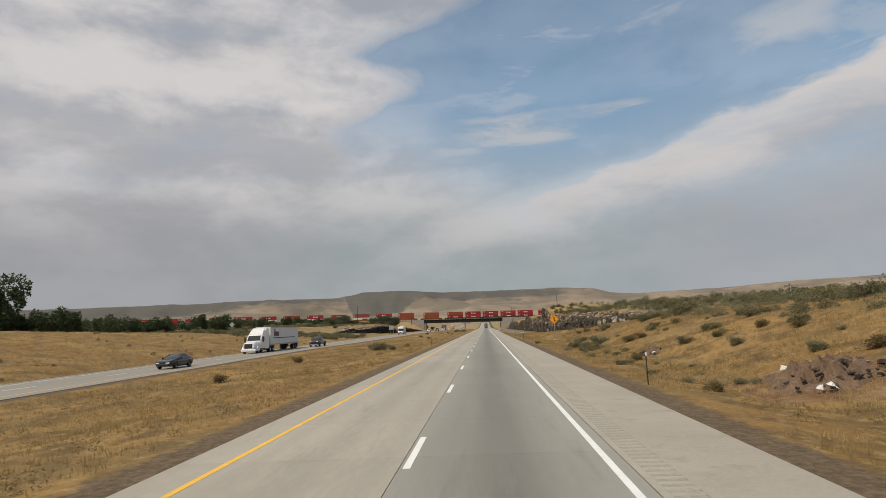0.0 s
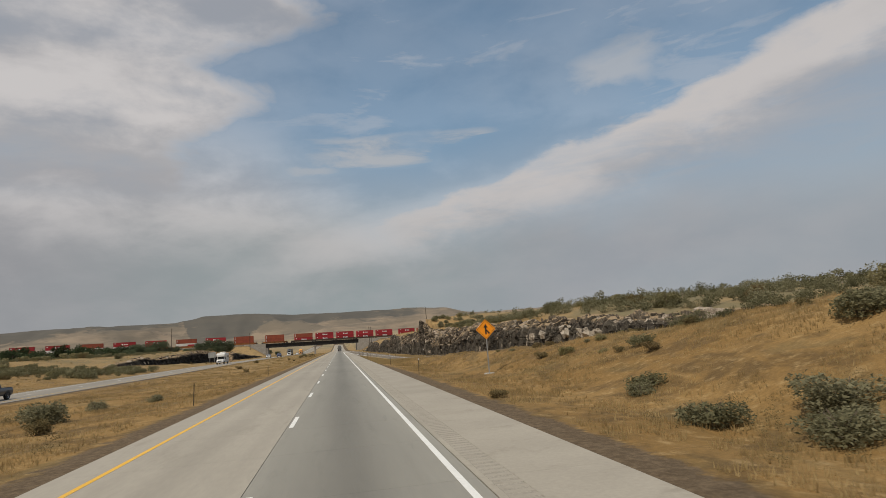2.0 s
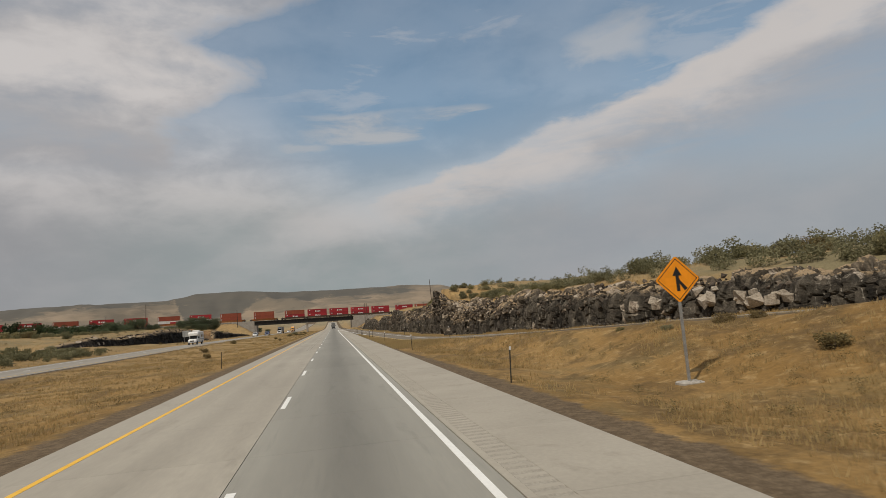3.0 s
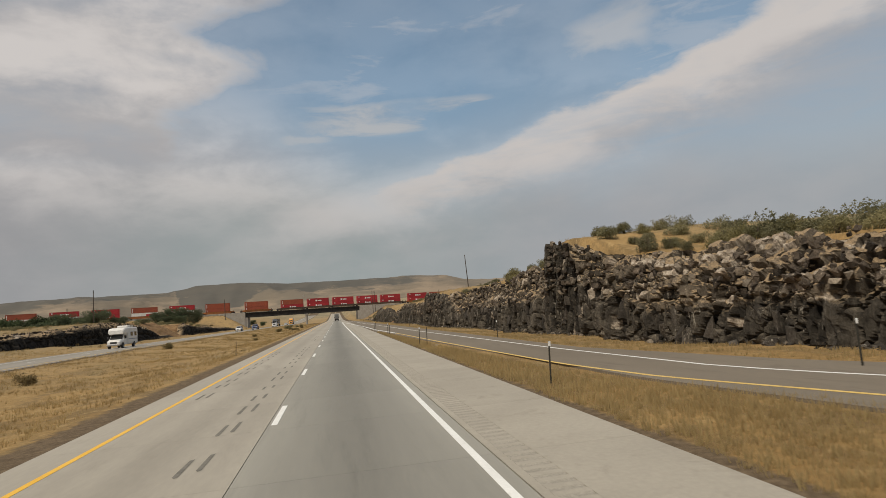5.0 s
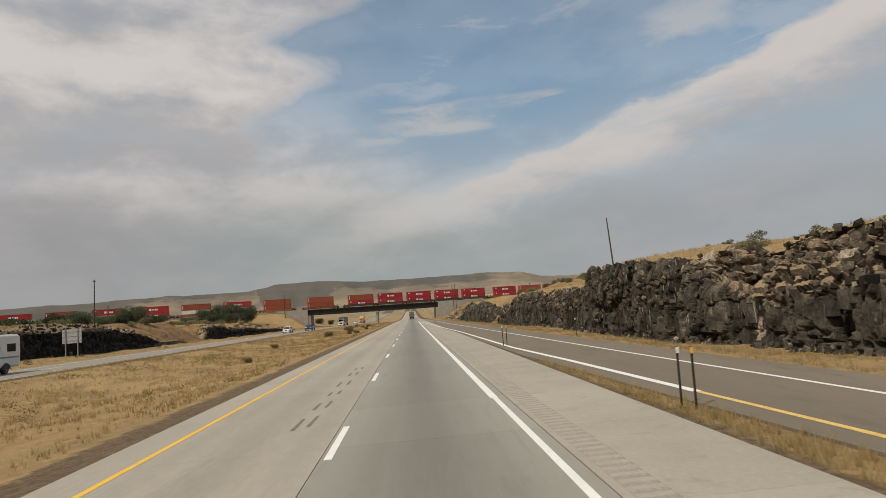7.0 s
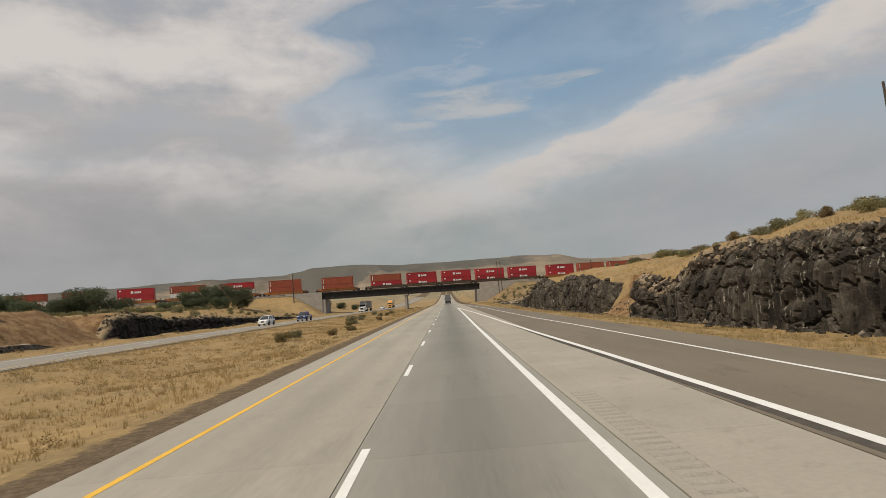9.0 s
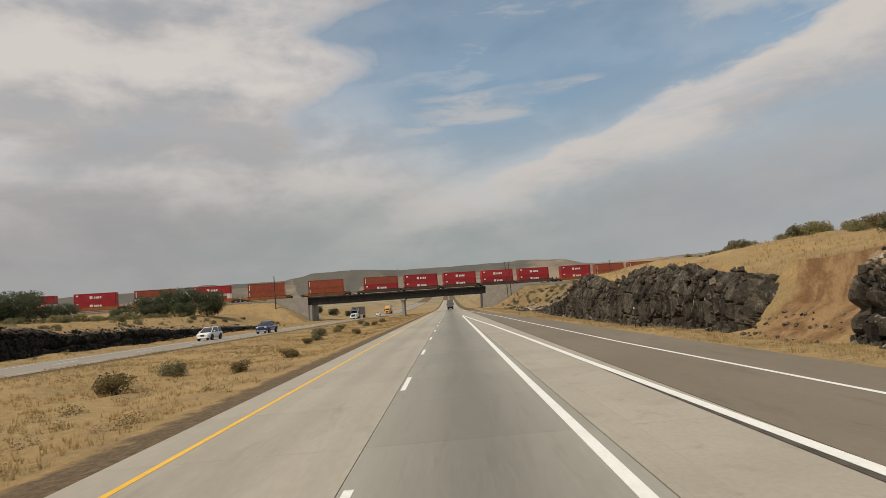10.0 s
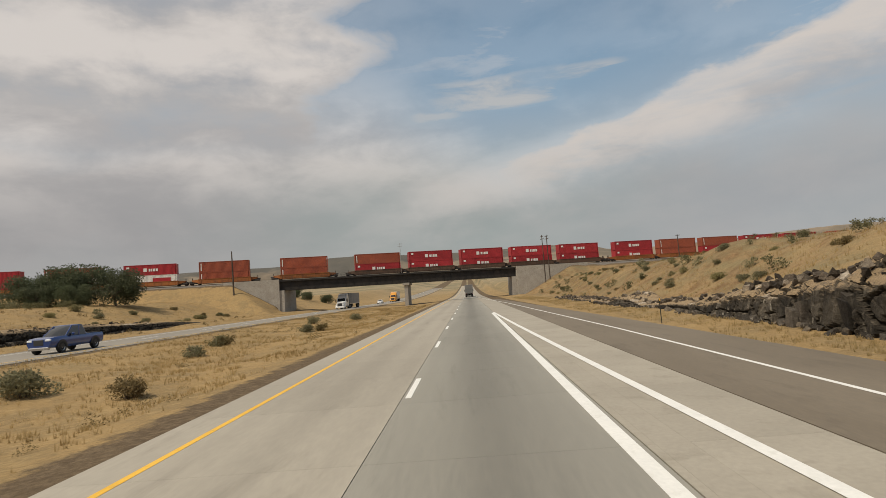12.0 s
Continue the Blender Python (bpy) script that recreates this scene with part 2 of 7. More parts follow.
def rock_stuff(name, dark, mid, pale, spread=0.35, streak=True, upper=None):
    """Basalt. upper: tones of the loose brown layer, laid on where the mesh marks it."""
    m = bpy.data.materials.new(name)
    m.use_nodes = True
    n = Nodes(m.node_tree)
    geo = n.add("ShaderNodeNewGeometry")
    pos = geo.outputs["Position"]
    ob = n.add("ShaderNodeObjectInfo").outputs["Random"]
    val = n.math("FRACT", n.math("ADD", geo.outputs["Random Per Island"], n.math("MULTIPLY", ob, 7.3)))
    long = n.scaled(pos, (1, 1, 0.2 if streak else 1))
    a = n.step(n.noise(pos, 0.9, 6.0, 0.7, 0.5), 0.34, 0.66)
    b = n.step(n.noise(long, 1.9, 6.0, 0.72, 0.3), 0.56, 0.76)
    col = n.mix(b, n.mix(a, dark, mid), pale)
    if upper:
        zone = n.add("ShaderNodeSeparateColor", {0: n.add("ShaderNodeVertexColor", layer_name="zone").outputs[0]}).outputs
        loose = n.mix(n.step(n.noise(pos, 1.5, 6.0, 0.7, 0.6), 0.57, 0.7), n.mix(a, upper[0], upper[1]), upper[2])
        col = n.mix(n.step(n.math("ADD", zone[0], n.math("MULTIPLY", n.math("SUBTRACT", n.noise(pos, 0.7, 5.0, 0.7), 0.5), 1.1)), 0.3, 0.7), col, loose)
        v0 = n.step(zone[1], 0.1, 0.9, 0.28, 1.65)
        col = n.mix(1.0, col, n.add("ShaderNodeCombineColor", {0: v0, 1: v0, 2: v0}).outputs[0], "MULTIPLY")
        fresh = n.mix(n.step(n.noise(pos, 3.0, 6.0, 0.7), 0.35, 0.65), (0.25, 0.2, 0.15), (0.50, 0.43, 0.345))
        # soil and straw gather on the ledges
        flat = n.add("ShaderNodeSeparateXYZ", {0: geo.outputs["Normal"]}).outputs[2]
        soil = n.math("MULTIPLY", n.step(n.math("ADD", flat, n.math("MULTIPLY", n.math("SUBTRACT", n.noise(pos, 2.5, 5.0, 0.7), 0.5), 0.8)), 0.38, 0.72), n.math("MULTIPLY_ADD", zone[0], 0.85, 0.06))
        col = n.mix(soil, col, (0.32, 0.232, 0.138))
        col = n.mix(n.math("MULTIPLY", zone[2], n.step(n.noise(pos, 2.2, 6.0, 0.75, 0.5), 0.36, 0.5)), col, fresh)
    col = n.mix(n.step(n.noise(pos, 6.5, 5.0, 0.7), 0.62, 0.78), col, (0.17, 0.12, 0.08))
    if streak:
        # pale lime washed down the columns
        run = n.math("MULTIPLY", n.step(n.noise(n.scaled(pos, (1, 1, 0.09)), 6.5, 3.0, 0.6), 0.6, 0.68), n.step(n.noise(pos, 0.3, 3.0, 0.5), 0.47, 0.59, 0.05, 0.9))
        col = n.mix(run, col, (0.33, 0.3, 0.25))
    f = n.noise(pos, 10.0, 6.0, 0.75)
    v = n.math("MULTIPLY", n.step(f, 0.25, 0.75, 0.65, 1.35), n.math("MULTIPLY_ADD", val, 2 * spread, 1 - spread))
    col = n.mix(1.0, col, n.add("ShaderNodeCombineColor", {0: v, 1: v, 2: v}).outputs[0], "MULTIPLY")
    bs = n.add("ShaderNodeBsdfPrincipled", {"Base Color": col, "Roughness": 0.9, "Specular IOR Level": 0.25})
    hgt = n.math("ADD", n.math("MULTIPLY", n.noise(long, 3.0, 6.0, 0.7), 2.0), f)
    bump = n.add("ShaderNodeBump", {"Strength": 0.7, "Distance": 0.14, "Height": hgt})
    n.tree.links.new(bump.outputs[0], bs.inputs["Normal"])
    n.add("ShaderNodeOutputMaterial", {0: bs.outputs[0]})
    return m


GROUND = ground_stuff()
CONCRETE_LEFT = surface("pale_worn_concrete", ((0.325, 0.294, 0.242), (0.365, 0.331, 0.273), (0.30, 0.271, 0.222)), 0.3, 0.8, 0.05, 30, spread=0.04, stretch=(1, 0.2, 1), grain=0.07, oil=((-1.9, 0.7, 0.9), (-0.55, 0.4, 0.95), (-3.1, 0.4, 0.95)))
CONCRETE_RIGHT = surface("traffic_darkened_concrete", ((0.275, 0.26, 0.222), (0.31, 0.294, 0.25), (0.255, 0.243, 0.207)), 0.4, 0.72, 0.04, 30, spread=0.035, stretch=(1.3, 0.12, 1), grain=0.06, oil=((1.7, 2.3, 0.74), (1.8, 0.8, 0.86)))
CONCRETE_SHOULDER = surface("shoulder_concrete", ((0.322, 0.29, 0.237), (0.362, 0.327, 0.268), (0.286, 0.256, 0.206)), 0.35, 0.85, 0.06, 30, spread=0.035, grain=0.08)
DIRT = surface("dug_brown_earth", ((0.125, 0.078, 0.049), (0.185, 0.122, 0.077), (0.06, 0.041, 0.029)), 1.6, 0.95, 0.6, 9, grain=0.3)
# shoulder concrete toned darker, putting the grooves' shade into the colour
GROOVE = surface("shaded_groove_concrete", ((0.27, 0.245, 0.202), (0.31, 0.282, 0.233)), 2.0, 0.9, 0.1, 12)
JOINT = surface("joint_filler", ((0.03, 0.028, 0.025), (0.05, 0.047, 0.042)), 3.0, 0.9, 0.1)
ASPHALT = surface("grey_brown_asphalt", ((0.163, 0.134, 0.099), (0.19, 0.158, 0.118), (0.14, 0.116, 0.087)), 0.4, 0.88, 0.08, 40, stretch=(1, 0.2, 1), grain=0.1)
OPP_PAVE = surface("weathered_carriageway", ((0.235, 0.213, 0.18), (0.275, 0.25, 0.212), (0.205, 0.186, 0.157)), 0.3, 0.85, 0.05, 30, stretch=(1, 0.1, 1), grain=0.06)
PAINT_WHITE = surface("white_road_paint", ((0.73, 0.72, 0.68), (0.79, 0.78, 0.74), (0.68, 0.67, 0.62)), 1.2, 0.6, 0.04, 14, grain=0.06)
PAINT_YELLOW = surface("yellow_road_paint", ((0.74, 0.41, 0.035), (0.80, 0.47, 0.06), (0.62, 0.37, 0.08)), 1.2, 0.6, 0.05, 14, grain=0.08)
FADED_YELLOW = surface("faded_yellow_paint", ((0.64, 0.43, 0.12), (0.70, 0.49, 0.16), (0.46, 0.34, 0.14)), 1.2, 0.65, 0.1, 20)
SEAM = surface("dark_seam_dirt", ((0.055, 0.048, 0.04), (0.10, 0.088, 0.072)), 1.5, 0.9, 0.2, 14)
SKID = surface("tyre_rubber_mark", ((0.13, 0.12, 0.1), (0.19, 0.174, 0.145)), 4.0, 0.85, 0.03, 10)
BASALT = rock_stuff("cut_basalt", (0.022, 0.0188, 0.015), (0.08, 0.069, 0.054), (0.20, 0.172, 0.134), upper=((0.056, 0.046, 0.034), (0.12, 0.097, 0.071), (0.275, 0.222, 0.162)))
BASALT_STONE = rock_stuff("dark_broken_basalt", (0.040, 0.0345, 0.0285), (0.09, 0.077, 0.063), (0.18, 0.155, 0.122), 0.6)
BASALT_BROWN = rock_stuff("brown_broken_basalt", (0.052, 0.042, 0.033), (0.12, 0.094, 0.07), (0.25, 0.2, 0.15), 0.6, False)
BASALT_PALE = rock_stuff("pale_tan_basalt", (0.15, 0.122, 0.092), (0.26, 0.214, 0.162), (0.40, 0.34, 0.265), 0.45, False)
BASALT_FRESH = rock_stuff("fresh_pale_rock", (0.36, 0.305, 0.24), (0.48, 0.42, 0.34), (0.62, 0.56, 0.47), 0.15, False)
# dark basalt again, with the west wall's shade put into near-black tones
BASALT_SHADED = rock_stuff("shaded_dark_basalt", (0.009, 0.0082, 0.007), (0.024, 0.021, 0.017), (0.06, 0.051, 0.04), streak=False, upper=((0.03, 0.024, 0.018), (0.07, 0.055, 0.04), (0.125, 0.1, 0.072)))


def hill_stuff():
    """Dry tan slopes, darker on the crests and flanks that the mesh marks."""
    m = bpy.data.materials.new("hazed_dry_hills")
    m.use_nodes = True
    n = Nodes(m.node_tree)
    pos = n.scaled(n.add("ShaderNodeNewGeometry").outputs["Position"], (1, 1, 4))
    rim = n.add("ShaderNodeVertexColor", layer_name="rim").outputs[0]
    # dry tan tones, lightened in part to carry the haze of distance
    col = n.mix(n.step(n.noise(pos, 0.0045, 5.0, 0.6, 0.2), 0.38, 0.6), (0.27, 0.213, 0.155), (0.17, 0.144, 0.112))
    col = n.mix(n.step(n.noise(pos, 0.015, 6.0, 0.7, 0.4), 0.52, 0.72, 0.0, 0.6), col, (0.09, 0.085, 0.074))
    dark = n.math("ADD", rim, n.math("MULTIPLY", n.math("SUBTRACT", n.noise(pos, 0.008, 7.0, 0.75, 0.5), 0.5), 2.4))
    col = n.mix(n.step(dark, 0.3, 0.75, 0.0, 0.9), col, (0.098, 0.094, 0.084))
    bs = n.add("ShaderNodeBsdfPrincipled", {"Base Color": col, "Roughness": 0.95, "Specular IOR Level": 0.1})
    n.add("ShaderNodeOutputMaterial", {0: bs.outputs[0]})
    return m


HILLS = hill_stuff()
CAST_CONCRETE = surface("cast_concrete", ((0.33, 0.30, 0.26), (0.40, 0.37, 0.325), (0.26, 0.235, 0.20)), 0.5, 0.85, 0.2, 14)
DARK_STEEL = surface("dark_weathered_steel", ((0.022, 0.021, 0.021), (0.042, 0.036, 0.032)), 0.8, 0.7, 0.1, 12, metal=0.2)
BALLAST = surface("railway_ballast", ((0.12, 0.11, 0.098), (0.19, 0.172, 0.15)), 1.5, 0.95, 0.6, 10)
RAIL = plain("rail_steel", (0.16, 0.11, 0.085), 0.5, 0.7)


# ---- mesh help ----
class Build:
    """Collects corners and faces of one mesh."""

    def __init__(self):
        self.v, self.f = [], []

    def take(self, verts, faces):
        o = len(self.v)
        self.v += [tuple(p) for p in verts]
        self.f += [tuple(i + o for i in q) for q in faces]
        return self

    def box(self, x0, x1, y0, y1, z0, z1, bev=0.0):
        if bev <= 0:
            p = [(x, y, z) for z in (z0, z1) for y in (y0, y1) for x in (x0, x1)]
            return self.take(p, [(0, 2, 3, 1), (4, 5, 7, 6), (0, 1, 5, 4), (2, 6, 7, 3), (0, 4, 6, 2), (1, 3, 7, 5)])
        b = min(bev, (x1 - x0) / 2.01, (y1 - y0) / 2.01, (z1 - z0) / 2.01)
        rings = []
        for z, k in ((z0, b), (z0 + b, 0), (z1 - b, 0), (z1, b)):
            xa, xb, ya, yb = x0 + k, x1 - k, y0 + k, y1 - k
            rings.append([(xa + b, ya, z), (xb - b, ya, z), (xb, ya + b, z), (xb, yb - b, z), (xb - b, yb, z), (xa + b, yb, z), (xa, yb - b, z), (xa, ya + b, z)])
        return self.loft(rings)

    def loft(self, rings, caps=True):
        n, o = len(rings[0]), len(self.v)
        for r in rings:
            self.v += [tuple(p) for p in r]
        for k in range(len(rings) - 1):
            a, b = o + k * n, o + (k + 1) * n
            for i in range(n):
                j = (i + 1) % n
                self.f.append((a + i, a + j, b + j, b + i))
        if caps:
            self.f.append(tuple(o + i for i in reversed(range(n))))
            self.f.append(tuple(o + (len(rings) - 1) * n + i for i in range(n)))
        return self

    def tube(self, path, radii, n=8):
        rings = []
        path = [Vector(p) for p in path]
        for k, p in enumerate(path):
            d = (path[min(k + 1, len(path) - 1)] - path[max(k - 1, 0)]).normalized()
            a = d.cross(Vector((0, 0, 1)) if abs(d.z) < 0.9 else Vector((1, 0, 0))).normalized()
            b = d.cross(a)
            r = radii[k] if isinstance(radii, (list, tuple)) else radii
            rings.append([p + r * (math.cos(2 * math.pi * i / n) * a + math.sin(2 * math.pi * i / n) * b) for i in range(n)])
        return self.loft(rings)

    def plate(self, corners, thick, way=None):
        """A flat panel of that thickness from its outline."""
        c = [Vector(p) for p in corners]
        nrm = Vector(way) if way else (c[1] - c[0]).cross(c[-1] - c[0])
        nrm.normalize()
        return self.loft([c, [p + nrm * thick for p in c]])

    def mesh(self, name, material, smooth=False):
        me = bpy.data.meshes.new(name)
        me.from_pydata(self.v, [], self.f)
        me.materials.append(material)
        bm = bmesh.new()
        bm.from_mesh(me)
        bmesh.ops.recalc_face_normals(bm, faces=bm.faces)
        bm.to_mesh(me)
        bm.free()
        if smooth:
            me.polygons.foreach_set("use_smooth", [True] * len(me.polygons))
            me.set_sharp_from_angle(angle=radians(38))
        return me


def arrays(name, verts, faces, material, smooth=False):
    """A mesh straight from arrays, for large surfaces."""
    me = bpy.data.meshes.new(name)
    verts, faces = np.asarray(verts, np.float32), np.asarray(faces, np.int32)
    k = faces.shape[1]
    me.vertices.add(len(verts)), me.loops.add(faces.size), me.polygons.add(len(faces))
    me.vertices.foreach_set("co", verts.ravel())
    me.loops.foreach_set("vertex_index", faces.ravel())
    me.polygons.foreach_set("loop_start", np.arange(len(faces), dtype=np.int32) * k)
    me.polygons.foreach_set("use_smooth", np.full(len(faces), smooth))
    me.update(calc_edges=True)
    me.materials.append(material)
    return me


def grid_faces(rows, cols):
    i = np.arange(rows - 1)[:, None] * cols + np.arange(cols - 1)[None]
    return np.stack([i, i + 1, i + cols + 1, i + cols], -1).reshape(-1, 4)


def part(name, what, material, parent, label="", smooth=False):
    me = what.mesh(name, material, smooth) if isinstance(what, Build) else what
    ob = new(name, me)
    ob.parent = parent
    if label:
        ob["label"] = label
    return ob


def thing(name, m, label, category, group="", kind=""):
    ob = new(name)
    ob.matrix_world = m
    return tagged(ob, label, category, group, kind)


def lattice(px, py, seed):
    """Random values at whole-number corners."""
    h = np.sin(px * 127.1 + py * 311.7 + seed * 74.7) * 43758.5453
    return h - np.floor(h)


def smooth_noise(x, y, seed=0):
    xi, yi = np.floor(x), np.floor(y)
    fx, fy = x - xi, y - yi
    fx, fy = fx * fx * (3 - 2 * fx), fy * fy * (3 - 2 * fy)
    a, b = lattice(xi, yi, seed), lattice(xi + 1, yi, seed)
    c, d = lattice(xi, yi + 1, seed), lattice(xi + 1, yi + 1, seed)
    return (a * (1 - fx) + b * fx) * (1 - fy) + (c * (1 - fx) + d * fx) * fy - 0.5


def rough_noise(x, y, seed=0, octaves=4):
    return sum(smooth_noise(x * 2**k, y * 2**k, seed + k) * 0.5**k for k in range(octaves))


def ease(v, lo, hi):
    t = np.clip((v - lo) / (hi - lo), 0, 1)
    return t * t * (3 - 2 * t)


# ---- the lie of the land ----
def road_z(y):
    d = np.maximum(y - 520, 0)
    return 0.028 * d * d / (d + 260)


def opp_z(y):
    return np.interp(y, [-60, 50, 100, 200, 330, 420, 520], [-0.5, -0.4, -0.1, 0.5, 0.4, 0.2, 0.0]) + road_z(y)


def opp_x(y):
    """The middle of the opposite carriageway."""
    return np.interp(y, [-60, 0, 35, 60, 85, 110, 150, 200], [-28, -30, -32, -33.3, -33.5, -32.4, -30.4, -29.0])


def ramp_x(y):
    """The middle of the slip road."""
    return np.interp(y, [0, 30, 60, 80, 100, 115, 130, 145, 165, 185, 235, 262, 314, 360, 420, 470], [58, 46, 33.5, 26.5, 20.0, 15.8, 12.1, 10.7, 10.1, 9.4, 8.3, 7.9, 7.0, 6.2, 5.6, 5.6])


def ramp_z(y):
    return np.interp(y, [0, 30, 60, 80, 100, 115, 135], [3.4, 3.0, 2.2, 1.6, 1.0, 0.45, 0.0]) + road_z(y)


CUT_Y = [40, 60, 77, 97, 110, 128, 140, 150, 155, 158, 162, 164.4, 165.6, 178, 184, 197, 203, 208, 214, 224.8, 226, 235, 245, 258, 262, 264.5, 266.5, 269, 271, 273, 279, 283, 289, 294, 300, 303, 307, 310, 315, 317, 322, 329, 333, 337, 345, 350, 353, 358, 362, 395, 430]
CUT_Z = [2.6, 2.7, 2.7, 3.4, 3.9, 3.9, 4.1, 4.3, 5.0, 6.0, 6.6, 6.5, 5.1, 5.25, 4.75, 4.45, 4.1, 4.2, 4.9, 4.9, 3.7, 3.6, 3.9, 4.0, 3.7, 2.9, 2.2, 2.5, 2.8, 3.0, 2.8, 2.7, 3.4, 3.6, 3.5, 3.1, 3.2, 3.95, 3.9, 3.6, 2.65, 1.95, 1.7, 0.9, 0.6, 0.25, 0.9, 0.9, 0.25, 0.2, 0.1]


def gully(y):
    """1 where a grassy chute breaks the cutting."""
    return ease(y, 273.0, 274.2) * (1 - ease(y, 278.0, 282.5))


def face_run(y, k):
    """How far back the cutting lies at the share k of its height: a wall, a loose shelf and a cap, or one wall with a sloping top."""
    shelf = np.interp(k, [0, 0.5, 0.68, 1], [0, 0.2, 0.72, 1])
    wall = np.interp(k, [0, 0.6, 0.82, 1], [0, 0.14, 0.48, 1])
    w = np.maximum(ease(y, 202, 208), 1 - ease(y, 164.4, 166.5))
    return shelf + (wall - shelf) * w


def cut_top(y):
    return np.interp(y, CUT_Y, CUT_Z)


def cut_foot_x(y):
    return np.interp(y, [40, 60, 80, 100, 115, 130, 140, 150, 160, 180, 195, 205, 212, 222, 228, 245, 262, 270, 283, 297, 310, 325, 345, 430], [45, 37.7, 31.2, 25.6, 22.3, 19.9, 18.9, 18.4, 18.0, 17.9, 17.7, 16.9, 16.5, 16.5, 17.0, 17.1, 16.2, 16.0, 15.5, 15.0, 14.3, 14.1, 14.4, 15.2])


def cut_foot_z(y):
    return ramp_z(y) + np.interp(y, [100, 140, 165, 270, 300, 320, 345], [0.14, -0.3, -0.52, -0.5, -0.45, -0.15, 0.0])


def cut_top_x(y):
    return np.interp(y, [40, 60, 80, 100, 115, 130, 146, 157, 164.4, 166.5, 180, 200, 206, 212, 224, 227, 245, 262, 280, 300, 314, 330, 430], [48, 40.5, 33.7, 28.0, 24.6, 22.2, 20.6, 18.5, 18.3, 20.4, 20.3, 19.4, 18.0, 17.5, 17.6, 18.8, 18.6, 17.6, 17.3, 16.4, 15.9, 16.4, 17.6])


LEFT_Y = [186, 193, 200, 205, 212, 222, 229, 235, 240, 251, 262, 270, 275, 278, 287, 290, 299, 302.5, 308, 314, 318, 336, 350, 363, 375, 388, 402]
LEFT_Z = [2.2, 3.0, 3.5, 4.1, 3.5, 3.9, 4.2, 4.5, 5.0, 5.2, 4.8, 3.9, 2.3, 1.7, 1.5, 0.9, 0.9, 4.0, 4.5, 3.8, 3.2, 3.1, 2.4, 2.1, 1.9, 1.4, 0.6]


def left_top(y):
    return np.interp(y, LEFT_Y, LEFT_Z)


def left_foot(y):
    return np.interp(y, [160, 185, 205, 225, 245, 262], [-52, -48.5, -45.5, -43, -40.8, -40.3])


def left_base(y):
    return np.interp(y, [180, 199, 208, 219, 226, 235, 262, 330, 402], [2.2, 2.0, 1.8, 1.55, 1.4, 1.15, 0.9, 0.8, 0.6])


def left_gap(y):
    """1 where bare soil slopes down between the two dark walls of the west cutting."""
    return ease(y, 271, 277) * (1 - ease(y, 298, 302.5))


TRACK_Z, TRACK_Y, TRACK_FALL = 7.9, 467.8, 0.0165   # height and place where it crosses the highway, fall to the east
TRACK_TURN, TRACK_DIP = 14.6, math.degrees(math.atan(0.0165))
TRACK_C, TRACK_S = math.cos(radians(TRACK_TURN)), math.sin(radians(TRACK_TURN))


def along_track(x, y):
    """Metres along the track from the middle of the highway, and metres off it."""
    return x * TRACK_C + (y - TRACK_Y) * TRACK_S, -x * TRACK_S + (y - TRACK_Y) * TRACK_C


